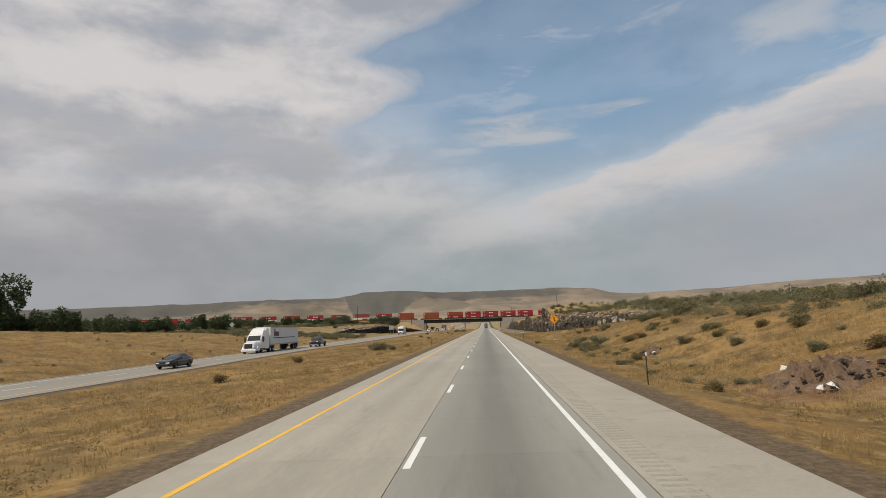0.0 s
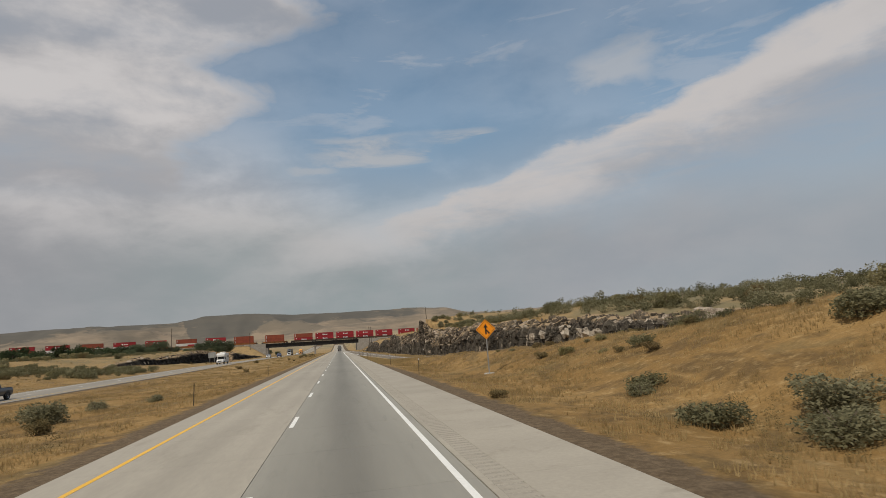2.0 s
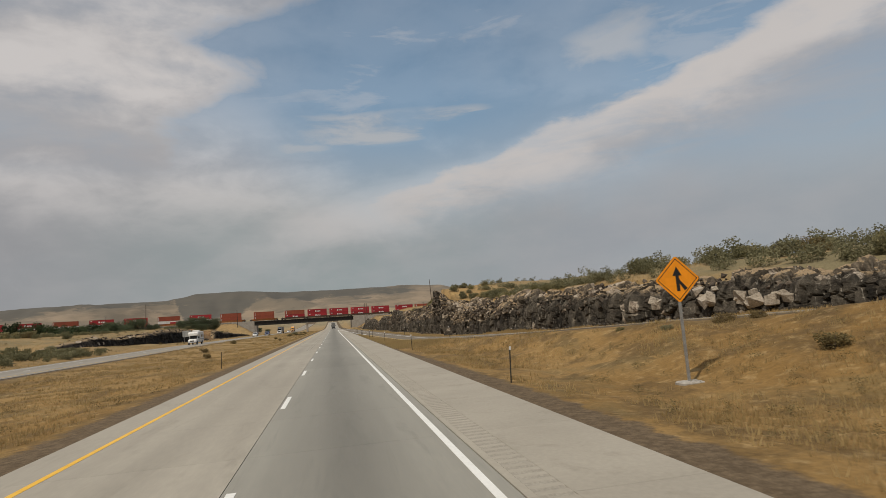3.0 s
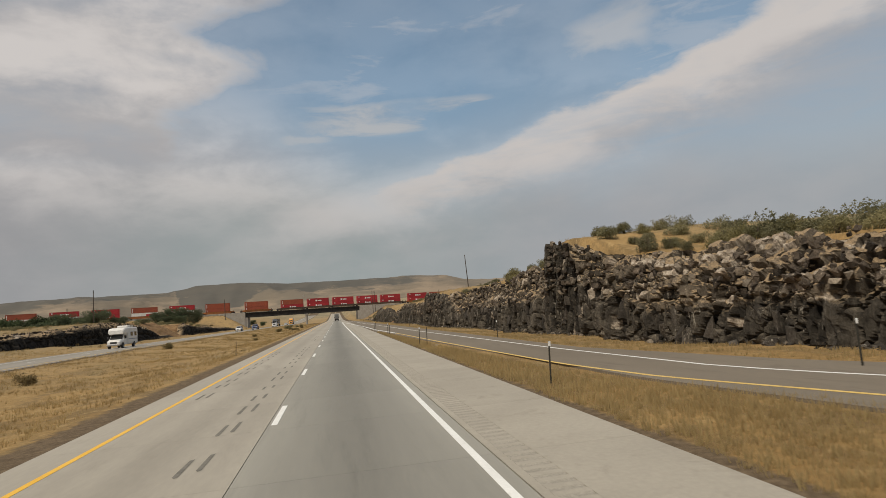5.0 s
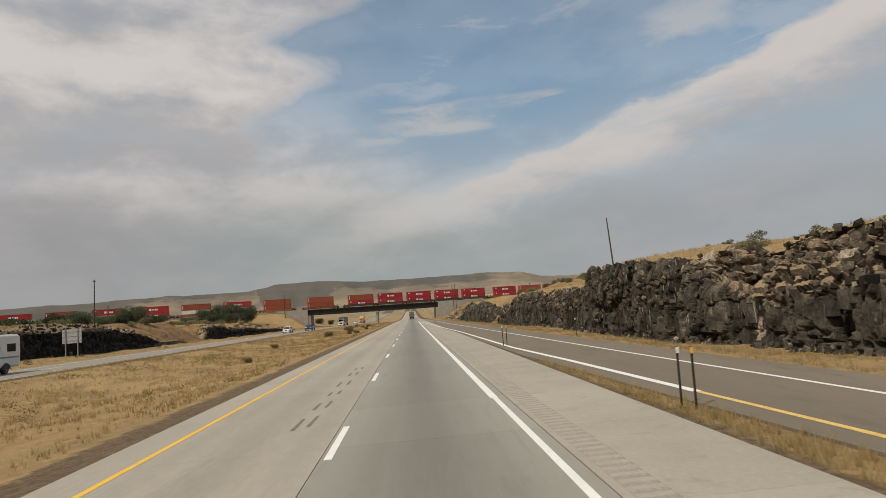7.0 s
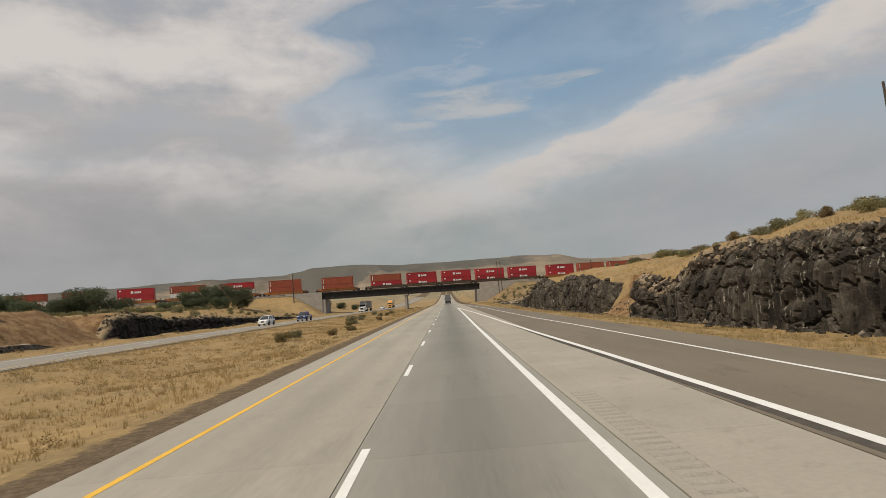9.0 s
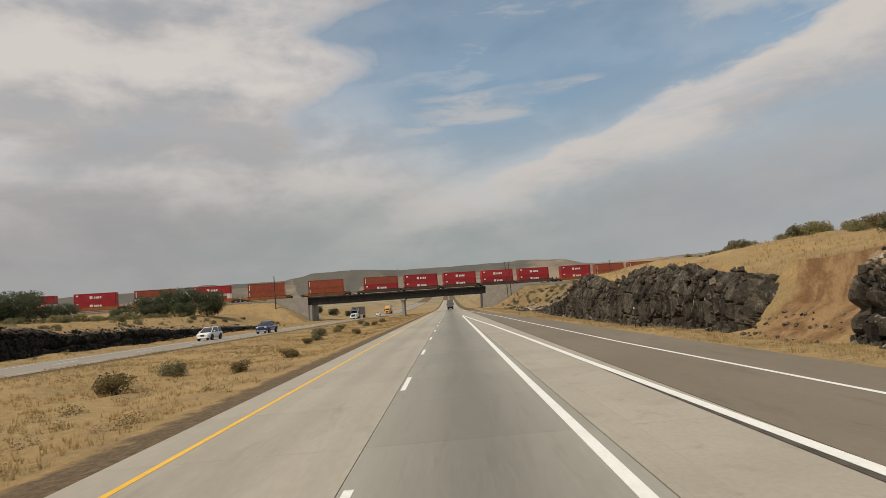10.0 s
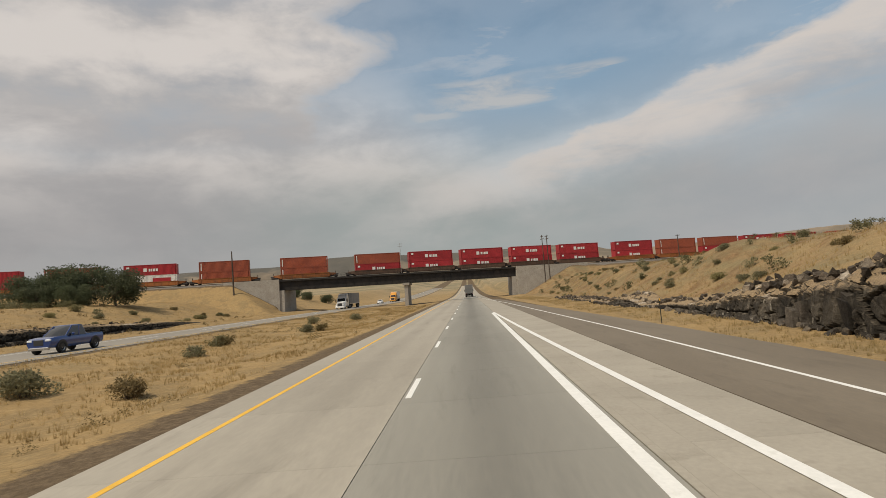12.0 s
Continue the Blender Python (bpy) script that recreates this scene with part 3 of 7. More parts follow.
def land(x, y):
    """Height of the ground; the pavements lie on it."""
    x, y = np.broadcast_arrays(np.asarray(x, float), np.asarray(y, float))
    zr = road_z(y)
    true_x = x
    x = np.where(x < 0, x - (opp_x(y) + 29) * ease(-x, 8, 22), x)
    # east of the highway
    hill = np.interp(x, [6.4, 8, 11, 13, 16, 20, 25, 40, 80, 300], [-0.06, -0.12, -0.42, -0.1, 0.9, 2.1, 3.1, 3.9, 4.6, 6.0])
    hill = np.where(hill > 0, hill * np.interp(y, [60, 90, 115, 130], [1.0, 0.8, 0.35, 0.02]), hill * np.interp(y, [110, 135], [1, 0.3]))
    beyond = ease(x - ramp_x(y), 0, 2.5) * ease(y, 58, 78)
    hill = hill + (np.minimum(hill, ramp_z(y) + 0.05) - hill) * beyond
    foot, top_x, top = cut_foot_x(y), cut_top_x(y), cut_top(y)
    base = cut_foot_z(y) - 0.1
    bank = np.clip((x - foot - 0.9) / (top_x - foot), 0, 1) * np.maximum(top - base, 0) + base
    upland = top + np.interp(y, [120, 132, 162, 175, 190, 228, 245, 258, 266.5, 272, 280, 294, 303, 316, 322, 336, 360], [1.25, 0.5, 0.35, 0.6, 0.45, 0.45, 1.0, 1.2, 2.6, 2.1, 1.5, 1.2, 0.7, 0.9, 1.8, 3.2, 3.8]) * ease(x, top_x, top_x + np.interp(y, [170, 185, 228, 240], [8, 5, 5, 9])) + 0.012 * np.clip(x - top_x - 9, 0, 200)
    east = np.where(x > foot + 0.9, np.where(x > top_x + 0.9, upland, bank), np.where(y > 132, -0.05 + (cut_foot_z(y) + 0.05) * ease(x, 11.8, foot), hill))
    chute = base + np.clip((x - foot + 0.3) / 6.5, 0, 1) * (top + 0.5 - base)
    east = np.where(x > foot - 0.3, east + (np.maximum(chute, np.where(x > top_x + 0.9, upland, -9)) - east) * gully(y), east)
    rd = np.abs(x - ramp_x(y))
    east = np.where((y < 140), east + (ramp_z(y) - 0.07 - east) * ease(-rd, -6.5, -3.4), east)
    east = np.where(y > 395, east * np.interp(y, [395, 440], [1, 0.9]), east)
    # west of the highway
    oz = opp_z(y) - 0.035 - zr
    med = np.interp(x, [-23.5, -19, -13, -8, -6, -4.7], [0, -0.25, -0.42, -0.2, -0.1, -0.06])
    med = med + oz * ease(-x, 9, 22)
    fieldz = np.interp(y, [0, 73, 100, 150, 186, 215], [5.4, 5.1, 4.7, 3.7, 2.9, 2.6])
    slope = oz + (fieldz - oz) * np.clip((-x - 35.5) / 34.5, 0, 1) ** 0.9
    lt = left_top(y)
    lf, lb = left_foot(y), left_base(y) - 0.05
    cutw = oz + (lb - oz) * np.clip((-x - 35.5) / (-lf - 35.5), 0, 1) + np.clip((lf - x - 1.4) / 1.6, 0, 1) * (lt - lb)
    cutw = np.where(x < lf - 2.5, lt + (np.maximum(5.0, lt) - lt) * ease(lf - x, 5, 26), cutw)
    scarp = oz + 0.3 + np.clip((-x - 41.2) / 7.0, 0, 1) ** 0.8 * (4.7 - oz) + 0.5 * rough_noise(x * 0.3, y * 0.3, 17)
    cutw = np.where(x < -39.5, cutw + (scarp - cutw) * left_gap(y), cutw)
    west = np.where(x > -35.5, np.where(x > -23.5, med, oz), slope + (cutw - slope) * ease(y, 174, 190))
    z = np.where(x > 0, east, west) + zr
    # the railway embankment, with a gap for the highway
    bent, x = x, true_x
    s, d = along_track(x, y)
    em = TRACK_Z - TRACK_FALL * s - 0.5 - np.maximum(np.abs(d) - 3.6, 0) / 1.75
    ends = np.maximum((-43.5 - x) * 0.62, (x - 17.5) * 0.5) + 0.2
    em = np.minimum(em, ends)
    em = np.where((s > -48.5) & (s < 15.3) & (np.abs(d) < 6), np.minimum(em, 0.0), em)
    z = np.maximum(z, np.where(y > 250, em, -50))
    # small unevenness off the pavements
    x = bent
    off = np.maximum(ease(x, 7.0, 11) * (1 - ease(-rd, -5, -3.4)), np.where(x < 0, ease(-x, 6, 9) * (1 - ease(x, -37, -34.8) * ease(-x, 21, 23.2)), 0))
    z = z + off * (0.30 * rough_noise(x * 0.16, y * 0.16, 3) + 0.16 * rough_noise(x * 0.7, y * 0.7, 9, 3))
    x = true_x
    far = ease(np.hypot(x, y), 900, 2600)
    z = z * (1 - far) + far * (40 + 20 * rough_noise(x / 500, y / 500, 5))
    return z


def height(x, y):
    return float(land(np.array([x]), np.array([y]))[0])


def spaced(fine_lo, fine_hi, step, lo, hi, growth):
    out = list(np.arange(fine_lo, fine_hi + 1e-6, step))
    s, v = step, fine_hi
    while v < hi:
        s *= growth
        v = v + s
        out.append(v)
    s, v = step, fine_lo
    while v > lo:
        s *= growth
        v = v - s
        out.insert(0, v)
    return np.array(out)


def build_ground():
    xs = spaced(-44, 28, 0.5, -4600, 4600, 1.09)
    ys = spaced(-14, 470, 1.1, -2500, 4600, 1.1)
    gx, gy = np.meshgrid(xs, ys)
    gz = land(gx, gy)
    me = arrays("ground", np.stack([gx, gy, gz], -1).reshape(-1, 3), grid_faces(len(ys), len(xs)), GROUND, True)
    x, y = gx.ravel(), gy.ravel()
    gravel = np.where(x > 0, ease(x, 5.9, 6.4) * (1 - ease(x, np.interp(y, [92, 116], [6.9, 6.5]), np.interp(y, [92, 116], [8.1, 7.2]))) * np.where(y > 128, 0.8, 1.0), ease(x, -7.0, -5.0))
    gravel = np.maximum(gravel, ease(-np.abs(x - opp_x(y)), -6.6, -6.0) * 0.8)
    gravel = np.maximum(gravel, ease(-np.abs(x - ramp_x(y)), -4.0, -3.2) * np.where(y > 235, 1, 0.0))
    s, d = along_track(x, y)
    gravel = np.maximum(gravel, ease(-np.abs(d), -5, -3.5) * (y > 250))
    scrub = np.maximum(ease(x, 24, 30), ease(-x, 70, 82) * (y < 420))
    scrub = np.maximum(scrub, ease(-x, 36, 44) * ease(y, 185, 200) * (1 - ease(y, 250, 330)) * 0.8)
    scrub = np.maximum(scrub, ease(x, 15, 17) * ease(y, 316, 335) * 0.8)
    farm = ease(np.hypot(x, y - 100), 450, 800)
    bare = ease(-x, 38, 40.5) * (1 - ease(-x, 47, 54)) * ease(y, 262, 276) * (1 - ease(y, 300, 312))
    bare = np.maximum(bare, 0.45 * ease(-x, 38, 41) * (1 - ease(-x, 43, 48)) * ease(y, 310, 330) * (1 - ease(y, 400, 430)))
    bare = np.maximum(bare, 0.63 * gully(y) * ease(x, cut_foot_x(y) - 1.5, cut_foot_x(y) + 0.5) * (1 - ease(x, 18.5, 21)))
    bare = np.maximum(bare, 0.42 * ease(x, 14.5, 17) * (1 - ease(x, 50, 70)) * ease(y, 318, 338) * (1 - ease(y, 480, 560)))
    bare = np.maximum(bare, 0.85 * ease(-np.hypot(x - 13.0, (y - 11.5) * 0.6), -3.6, -1.6))
    col = np.stack([gravel, scrub, farm, bare], -1).astype(np.float32)
    att = me.color_attributes.new("zone", "FLOAT_COLOR", "POINT")
    att.data.foreach_set("color", col.ravel())
    tagged(new("ground", me), "dry straw-coloured grassland with bare soil and gravel verges", "ground", kind="structure")


build_ground()


def build_hills():
    """The ring of eroded bluffs in the distance."""
    az = np.radians(np.arange(-75, 75.01, 0.2))
    rad = np.linspace(1900, 3500, 44)
    tops = np.interp(np.degrees(az), [-75, -38.6, -27, -21, -13.8, -11.6, -8.4, -4.1, 0.2, 3.9, 7.7, 10.2, 11.9, 15.1, 22.1, 32.7, 75], [2.7, 2.8, 3.0, 3.12, 3.15, 3.55, 3.56, 3.3, 3.2, 3.2, 3.08, 2.9, 2.4, 2.15, 2.3, 2.45, 2.4])
    a, r = np.meshgrid(az, rad)
    x, y = r * np.sin(a), r * np.cos(a) + 0.0
    high = np.tan(np.radians(tops))[None] * 3000 + 2
    gully = 1 - np.abs(rough_noise(x / 420, y / 520, 21, 5)) * 2.0
    rise = ease(r + 260 * rough_noise(x / 300, y / 300, 31), 2150, 2920) ** 1.25
    z = 28 + (high - 28) * rise * (1 - 0.34 * (1 - gully) * (1 - ease(r, 2750, 2980)))
    z = z + 5 * rough_noise(x / 90, y / 90, 41) * (r < 2950)
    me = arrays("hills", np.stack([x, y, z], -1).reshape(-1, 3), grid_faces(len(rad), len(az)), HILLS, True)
    deg = np.degrees(a)
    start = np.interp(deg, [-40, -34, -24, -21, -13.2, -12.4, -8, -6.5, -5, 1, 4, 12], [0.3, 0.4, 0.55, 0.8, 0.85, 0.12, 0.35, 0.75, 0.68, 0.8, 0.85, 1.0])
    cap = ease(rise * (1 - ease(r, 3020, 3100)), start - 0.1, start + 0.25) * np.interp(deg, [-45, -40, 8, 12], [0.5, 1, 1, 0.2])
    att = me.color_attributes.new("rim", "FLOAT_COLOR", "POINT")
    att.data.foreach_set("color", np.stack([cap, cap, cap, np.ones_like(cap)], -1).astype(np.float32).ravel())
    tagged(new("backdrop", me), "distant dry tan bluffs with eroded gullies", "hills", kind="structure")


build_hills()


# ---- pavements ----
def strip(x_of, half, y0, y1, z_of, step=3.0, thick=0.25, skirt=True):
    """A band of pavement that follows a line; half may be a number or a pair of functions for its edges."""
    ys = np.arange(y0, y1 + step / 2, step)
    lo, hi = (half[0](ys), half[1](ys)) if isinstance(half, tuple) else (x_of(ys) - half, x_of(ys) + half)
    z = z_of(ys)
    cols = [(lo, z - thick), (lo, z), (hi, z), (hi, z - thick)] if skirt else [(lo, z), (hi, z)]
    v = np.stack([np.stack([c, ys, h], -1) for c, h in cols], 1).reshape(-1, 3)
    return v, grid_faces(len(ys), len(cols))


def level(y):
    return road_z(y)


def constant(v):
    return lambda y: np.full_like(y, v, dtype=float)


def build_roads():
    road = thing("road", Matrix(), "two-lane concrete highway with pale left lane and darker right lane", "road", kind="structure")
    # bedding under the slabs shows in the joints
    part("bedding", arrays("bedding", *strip(None, (constant(-4.68), constant(6.38)), -32, 1600, lambda y: road_z(y) - 0.025, 4.0), JOINT, False), None, road)
    # far stretch of each slab column in one piece
    cols = (("left_lane", -4.7, -0.135, CONCRETE_LEFT), ("right_lane", -0.12, 3.86, CONCRETE_RIGHT), ("shoulder", 3.885, 6.4, CONCRETE_SHOULDER))
    for name, a, b, mtl in cols:
        part(name, arrays(name, *strip(None, (constant(a), constant(b)), 362.0, 1600, level, 4.0), mtl), None, road, "far stretch of the concrete pavement")
    # rumble strip: grooves milled across the shoulder
    flat, dip, y = Build(), Build(), -14.0
    while y < 238:
        flat.take([(4.02, y, 0), (4.5, y, 0), (4.5, y + 0.15, 0), (4.02, y + 0.15, 0)], [(0, 1, 2, 3)])
        dip.take([(4.02, y + 0.15, 0), (4.5, y + 0.15, 0), (4.5, y + 0.19, -0.009), (4.02, y + 0.19, -0.009), (4.5, y + 0.265, -0.009), (4.02, y + 0.265, -0.009), (4.5, y + 0.305, 0), (4.02, y + 0.305, 0)], [(0, 1, 2, 3), (3, 2, 4, 5), (5, 4, 6, 7)])
        y += 0.305
    part("rumble_strip", flat, CONCRETE_SHOULDER, road, "ridges between milled grooves")["kind"] = "stuff"
    part("rumble_grooves", dip, GROOVE, road, "row of milled grooves across the shoulder")["kind"] = "stuff"
    for y0, y1 in ((-31.0, -14.0), (y, 362.0)):
        part("rumble_margin", Build().box(4.02, 4.5, y0, y1, -0.2, 0.0), CONCRETE_SHOULDER, road)
    # painted lines
    def line(name, a, b, y0, y1, mtl, step=4.0, z=0.005, label="", lie=road_z):
        fa, fb = (a if callable(a) else constant(a)), (b if callable(b) else constant(b))
        return part(name, arrays(name, *strip(None, (fa, fb), y0, y1, lambda t: lie(t) + z, step, 0.004), mtl), None, road, label)
    line("yellow_edge_line", -3.73, -3.59, -32, 900, PAINT_YELLOW, label="worn yellow edge line")
    line("white_edge_line", 3.52, 3.65, -32, 188, PAINT_WHITE, label="white edge line")
    line("wide_gore_line", lambda y: np.interp(y, [188, 270, 310, 362], [3.47, 3.46, 3.54, 3.6]), lambda y: np.interp(y, [188, 270, 310, 362], [3.67, 3.66, 3.79, 3.85]), 188, 362, PAINT_WHITE, label="wide white gore line")
    line("white_edge_line", lambda y: outer_line(y) - 0.06, lambda y: outer_line(y) + 0.06, 60, 700, PAINT_WHITE, 2.0, 0.016, lie=ramp_z)
    line("wide_gore_line", lambda y: inner_line(y) - 0.11, lambda y: inner_line(y) + 0.11, 186, 362, PAINT_WHITE, 2.0, 0.016, lie=ramp_z)
    line("yellow_edge_line", lambda y: inner_line(y) - 0.07, lambda y: inner_line(y) + 0.07, 60, 186, FADED_YELLOW, 1.5, 0.016, "faded yellow ramp edge line", ramp_z)
    line("dirt_seam", lambda y: inner_line(y) - 0.125 - 0.2 * np.clip((270 - y) / 20, 0.02, 1), lambda y: inner_line(y) - 0.12, 229, 269, SEAM, 2.0, 0.013, "dark dirt along the pavement joint")
    b = Build()
    b.box(-0.055, 0.085, 0, 3.05, 0, 0.005)
    me = b.mesh("lane_dash", PAINT_WHITE)
    for k in range(-2, 60):
        yk = 12.192 * k
        o = part("lane_dash", me, None, road)
        o.location = (0, yk, road_z(np.array(yk)) + 0.001)
    # rubber marks left by hopping tyres
    marks, rnd = Build(), random.Random(5)
    for x0, ya, yb in ((-1.2, 130, 172), (-3.25, 141, 168), (-1.25, 186, 203)):
        y = ya
        while y < yb:
            w, l = 0.1, 0.9 + rnd.random() * 0.7
            for k in range(2):
                xx, yy = x0 + k * 0.3 + 0.02 * rnd.uniform(-1, 1), y + 0.3 * k
                marks.take([(xx, yy + 0.1, 0.0045), (xx + w * 0.5, yy, 0.0045), (xx + w, yy + 0.08, 0.0045), (xx + w * 0.9, yy + l, 0.0045), (xx + w * 0.1, yy + l - 0.06, 0.0045)], [(0, 1, 2, 3, 4)])
            y += l + 1.0 + rnd.random() * 1.2
    sk = part("skid_marks", marks, SKID, road, "dashed dark rubber marks in the left lane")
    sk["kind"] = "stuff"

    ramp = thing("slip_road", Matrix(), "grey-brown asphalt entry ramp joining the highway", "road", kind="structure")
    part("asphalt", arrays("asphalt", *strip(None, (ramp_in, ramp_out), 20, 430, lambda y: ramp_z(y) + 0.008, 1.5), ASPHALT), None, ramp)

    opp = thing("carriageway", Matrix(), "pale opposite carriageway beyond the grass median", "road", kind="structure")
    def beside(d):
        return lambda y: opp_x(y) + d
    part("pavement", arrays("pavement", *strip(None, (beside(-5.4), beside(5.4)), -60, 1600, opp_z, 4.0), OPP_PAVE), None, opp)
    for name, d, mtl in (("yellow_edge_line", 3.9, PAINT_YELLOW), ("white_edge_line", -3.5, PAINT_WHITE)):
        part(name, arrays(name, *strip(None, (beside(d - 0.07), beside(d + 0.07)), -60, 900, lambda y: opp_z(y) + 0.006, 4.0, 0.004), mtl), None, opp)
    for k in range(-3, 42):
        o = part("lane_dash", me, None, opp)
        yk = 12.192 * k + 4
        o.location = (float(opp_x(yk)) + 0.2, yk, float(opp_z(np.array(yk))) + 0.004)


def inner_line(y):
    return np.interp(y, [60, 80, 100, 112, 122, 129, 133, 140, 162, 181, 196, 206, 235, 246, 256, 272, 285, 309, 324, 340, 362], [31.7, 24.7, 18.3, 14.6, 12.3, 11.0, 10.3, 9.4, 8.6, 8.15, 7.6, 7.1, 6.85, 6.62, 6.33, 5.97, 5.78, 5.27, 4.8, 4.35, 3.85])


def outer_line(y):
    return np.interp(y, [60, 80, 100, 112, 122, 130.6, 136, 146, 160, 183, 198, 262, 278, 314, 332, 390, 450, 520], [35.8, 28.9, 22.4, 18.6, 15.6, 13.0, 12.3, 11.7, 11.3, 10.6, 10.3, 9.3, 8.85, 8.5, 8.4, 7.2, 5.0, 3.7])


def ramp_in(y):
    return np.where(y < 128, ramp_x(y) - 2.6, np.interp(y, [128, 200, 228, 240, 430], [ramp_x(128) - 2.6, inner_line(200) - 0.8, 6.42, 6.42, 6.42]))


def ramp_out(y):
    return np.where(y < 128, ramp_x(y) + 3.2, np.interp(y, [128, 146, 262, 330, 430], [ramp_x(128) + 3.2, 12.6, 11.3, 10.6, 7.6]))


build_roads()


# ---- rock cuttings ----
def cells(u, v, seed, su, sv, nod=1.0):
    """Jittered cells: a random value for the nearest cell, the gap to its border, and a slant of its own."""
    u, v = u / su, v / sv
    iu, iv = np.floor(u), np.floor(v)
    best = np.full(u.shape, 9.0)
    second, value, slant = best.copy(), np.zeros_like(u), np.zeros_like(u)
    for du in (-1, 0, 1):
        for dv in (-1, 0, 1):
            cu, cv = iu + du, iv + dv
            pu, pv = cu + 0.12 + 0.76 * lattice(cu, cv, seed), cv + 0.12 + 0.76 * lattice(cu, cv, seed + 1)
            d = np.maximum(np.abs(u - pu), np.abs(v - pv)) * 0.55 + np.hypot(u - pu, v - pv) * 0.45
            near = d < best
            second = np.where(near, best, np.minimum(second, d))
            value = np.where(near, lattice(cu, cv, seed + 2), value)
            tip = (lattice(cu, cv, seed + 3) - 0.5) * (u - pu) * su + (lattice(cu, cv, seed + 4) - 0.6) * (v - pv) * sv * nod
            slant = np.where(near, tip, slant)
            best = np.where(near, d, best)
    return value, second - best, slant


def rock_face(name, y0, y1, foot, top, base_z, top_z, side, material, seed, run, loose, back, step=0.11, tall=6.8, calm=0.0):
    """A blasted rock face: columns below, broken blocks above, with open cracks. side: -1 faces west, 1 faces east."""
    ys = np.arange(y0, y1, step)
    rows = int(tall / step)
    ts = np.interp(np.linspace(0, 1, rows), [0, 0.4, 0.66, 1], [-0.06, 0.5, 0.72, 1.06])
    y, t = np.meshgrid(ys, ts)
    zf, zt = base_z(y), top_z(y)
    zt = zf + (zt - zf) * (1 - 0.55 * back(y))
    over = np.maximum(t - 1, 0)
    z = zf + (zt - zf) * np.minimum(t, 1) - 9 * over
    x = foot(y) + (top(y) - foot(y)) * run(y, np.clip(t, 0, 1)) - side * (3.4 * back(y) + 13 * over)
    brk = loose(y) + 0.18 * rough_noise(y * 0.12, y * 0 + 2, seed + 40)
    low = 1 - ease(t, brk - 0.08, brk + 0.1)
    bend = 0.55 * rough_noise(y * 0.4, z * 0.35, seed + 15)
    # blocks are laid out along the face, so that they keep their shape on shelves
    up = z + 0.6 * np.abs(x - foot(y))
    wy, wz = y + 0.22 * rough_noise(y * 1.3, up * 1.3, seed), up + 0.22 * rough_noise(y * 1.3 + 9, up * 1.3, seed + 4)
    a, ga, sa = cells(y + bend + 0.1 * rough_noise(y * 1.3, up * 1.3, seed), wz + 0.5 * rough_noise(y * 0.6, up * 0.3, seed + 16), seed, 0.8, 1.7, 0.1)
    b, gb, sb = cells(wy, wz, seed + 10, 1.05, 0.62)
    c, gc, sc = cells(wy, wz, seed + 20, 3.6, 3.4, 0.4)
    d, gd, sd = cells(wy, wz, seed + 30, 0.5, 0.8)
    e, ge, se = cells(wy, wz, seed + 60, 1.9, 1.0)
    mixed = ease(rough_noise(y * 0.45, up * 0.45, seed + 70), -0.12, 0.12)
    b, gb, sb = np.where(mixed > 0.5, e, b), np.where(mixed > 0.5, ge, gb), np.where(mixed > 0.5, se, sb)
    # upright joints that run through the lower wall
    f, gf, sf = cells(y + bend + 0.1 * rough_noise(y * 0.7, up * 0.7, seed + 5), 0 * y + 0.5, seed + 90, 1.15, 1.0, 0.0)
    push = (c - 0.5) * 0.5 + 0.12 * sc + low * ((f - 0.5) * 0.6 + (a - 0.5) * 0.24 + 0.5 * sf + 0.35 * sa) + (1 - low) * ((b - 0.5) * 0.42 + 0.2 * sb) + (d - 0.5) * 0.09 + 0.12 * sd
    crack = low * (0.5 * (1 - ease(gf, 0.0, 0.09)) + 0.34 * (1 - ease(ga, 0.0, 0.11))) + 0.45 * (1 - ease(gb, 0.0, 0.12)) * (1 - low) + 0.45 * (1 - ease(gc, 0.0, 0.03)) + 0.03 * (1 - ease(gd, 0, 0.2))
    # an undercut where softer rock has fallen out
    crack = crack + 0.45 * ease(y, 206, 212) * low * np.exp(-((t - 0.36 - 0.25 * rough_noise(y * 0.2, y * 0, seed + 34)) / 0.06) ** 2) * ease(rough_noise(y * 0.11, y * 0 + 5, seed + 33), -0.12, 0.12)
    tiny = np.clip((zt - zf) / 2.5, 0.25, 1)
    push = push * (1 - np.maximum(calm, 0.45 * ease(y, 204, 210) + 0.2 * ease(y, 226, 232)))
    out = (push - crack) * tiny * (0.55 + 0.45 * ease(t, 0, 0.12))
    # blocks stand out square to the face
    dx, dz = np.gradient(np.abs(x - foot(y)), axis=0), np.maximum(np.gradient(z, axis=0), 1e-4)
    long = np.hypot(dx, dz) + 1e-6
    x = x + side * out * dz / long
    z = z + out * dx / long + (0.16 * (b - 0.5) * ease(t, 0.3, 0.9) + 0.25 * (c - 0.5) * ease(t, 0.6, 0.9)) * tiny
    me = arrays(name, np.stack([x, y, z], -1).reshape(-1, 3), grid_faces(len(ts), len(ys)), material)
    tone = np.clip(low * (0.35 * a + 0.35 * f) + (1 - low) * 0.7 * b + 0.15 * d + 0.15 * c, 0, 1)
    # freshly broken pale faces
    pick = np.modf(np.where(low > 0.5, d, b) * 37.7)[0]
    layer = ease(y, 134, 139) * (1 - ease(y, 160, 163)) * ease(t, 0.45, 0.6) * (1 - ease(t, 0.88, 0.95))
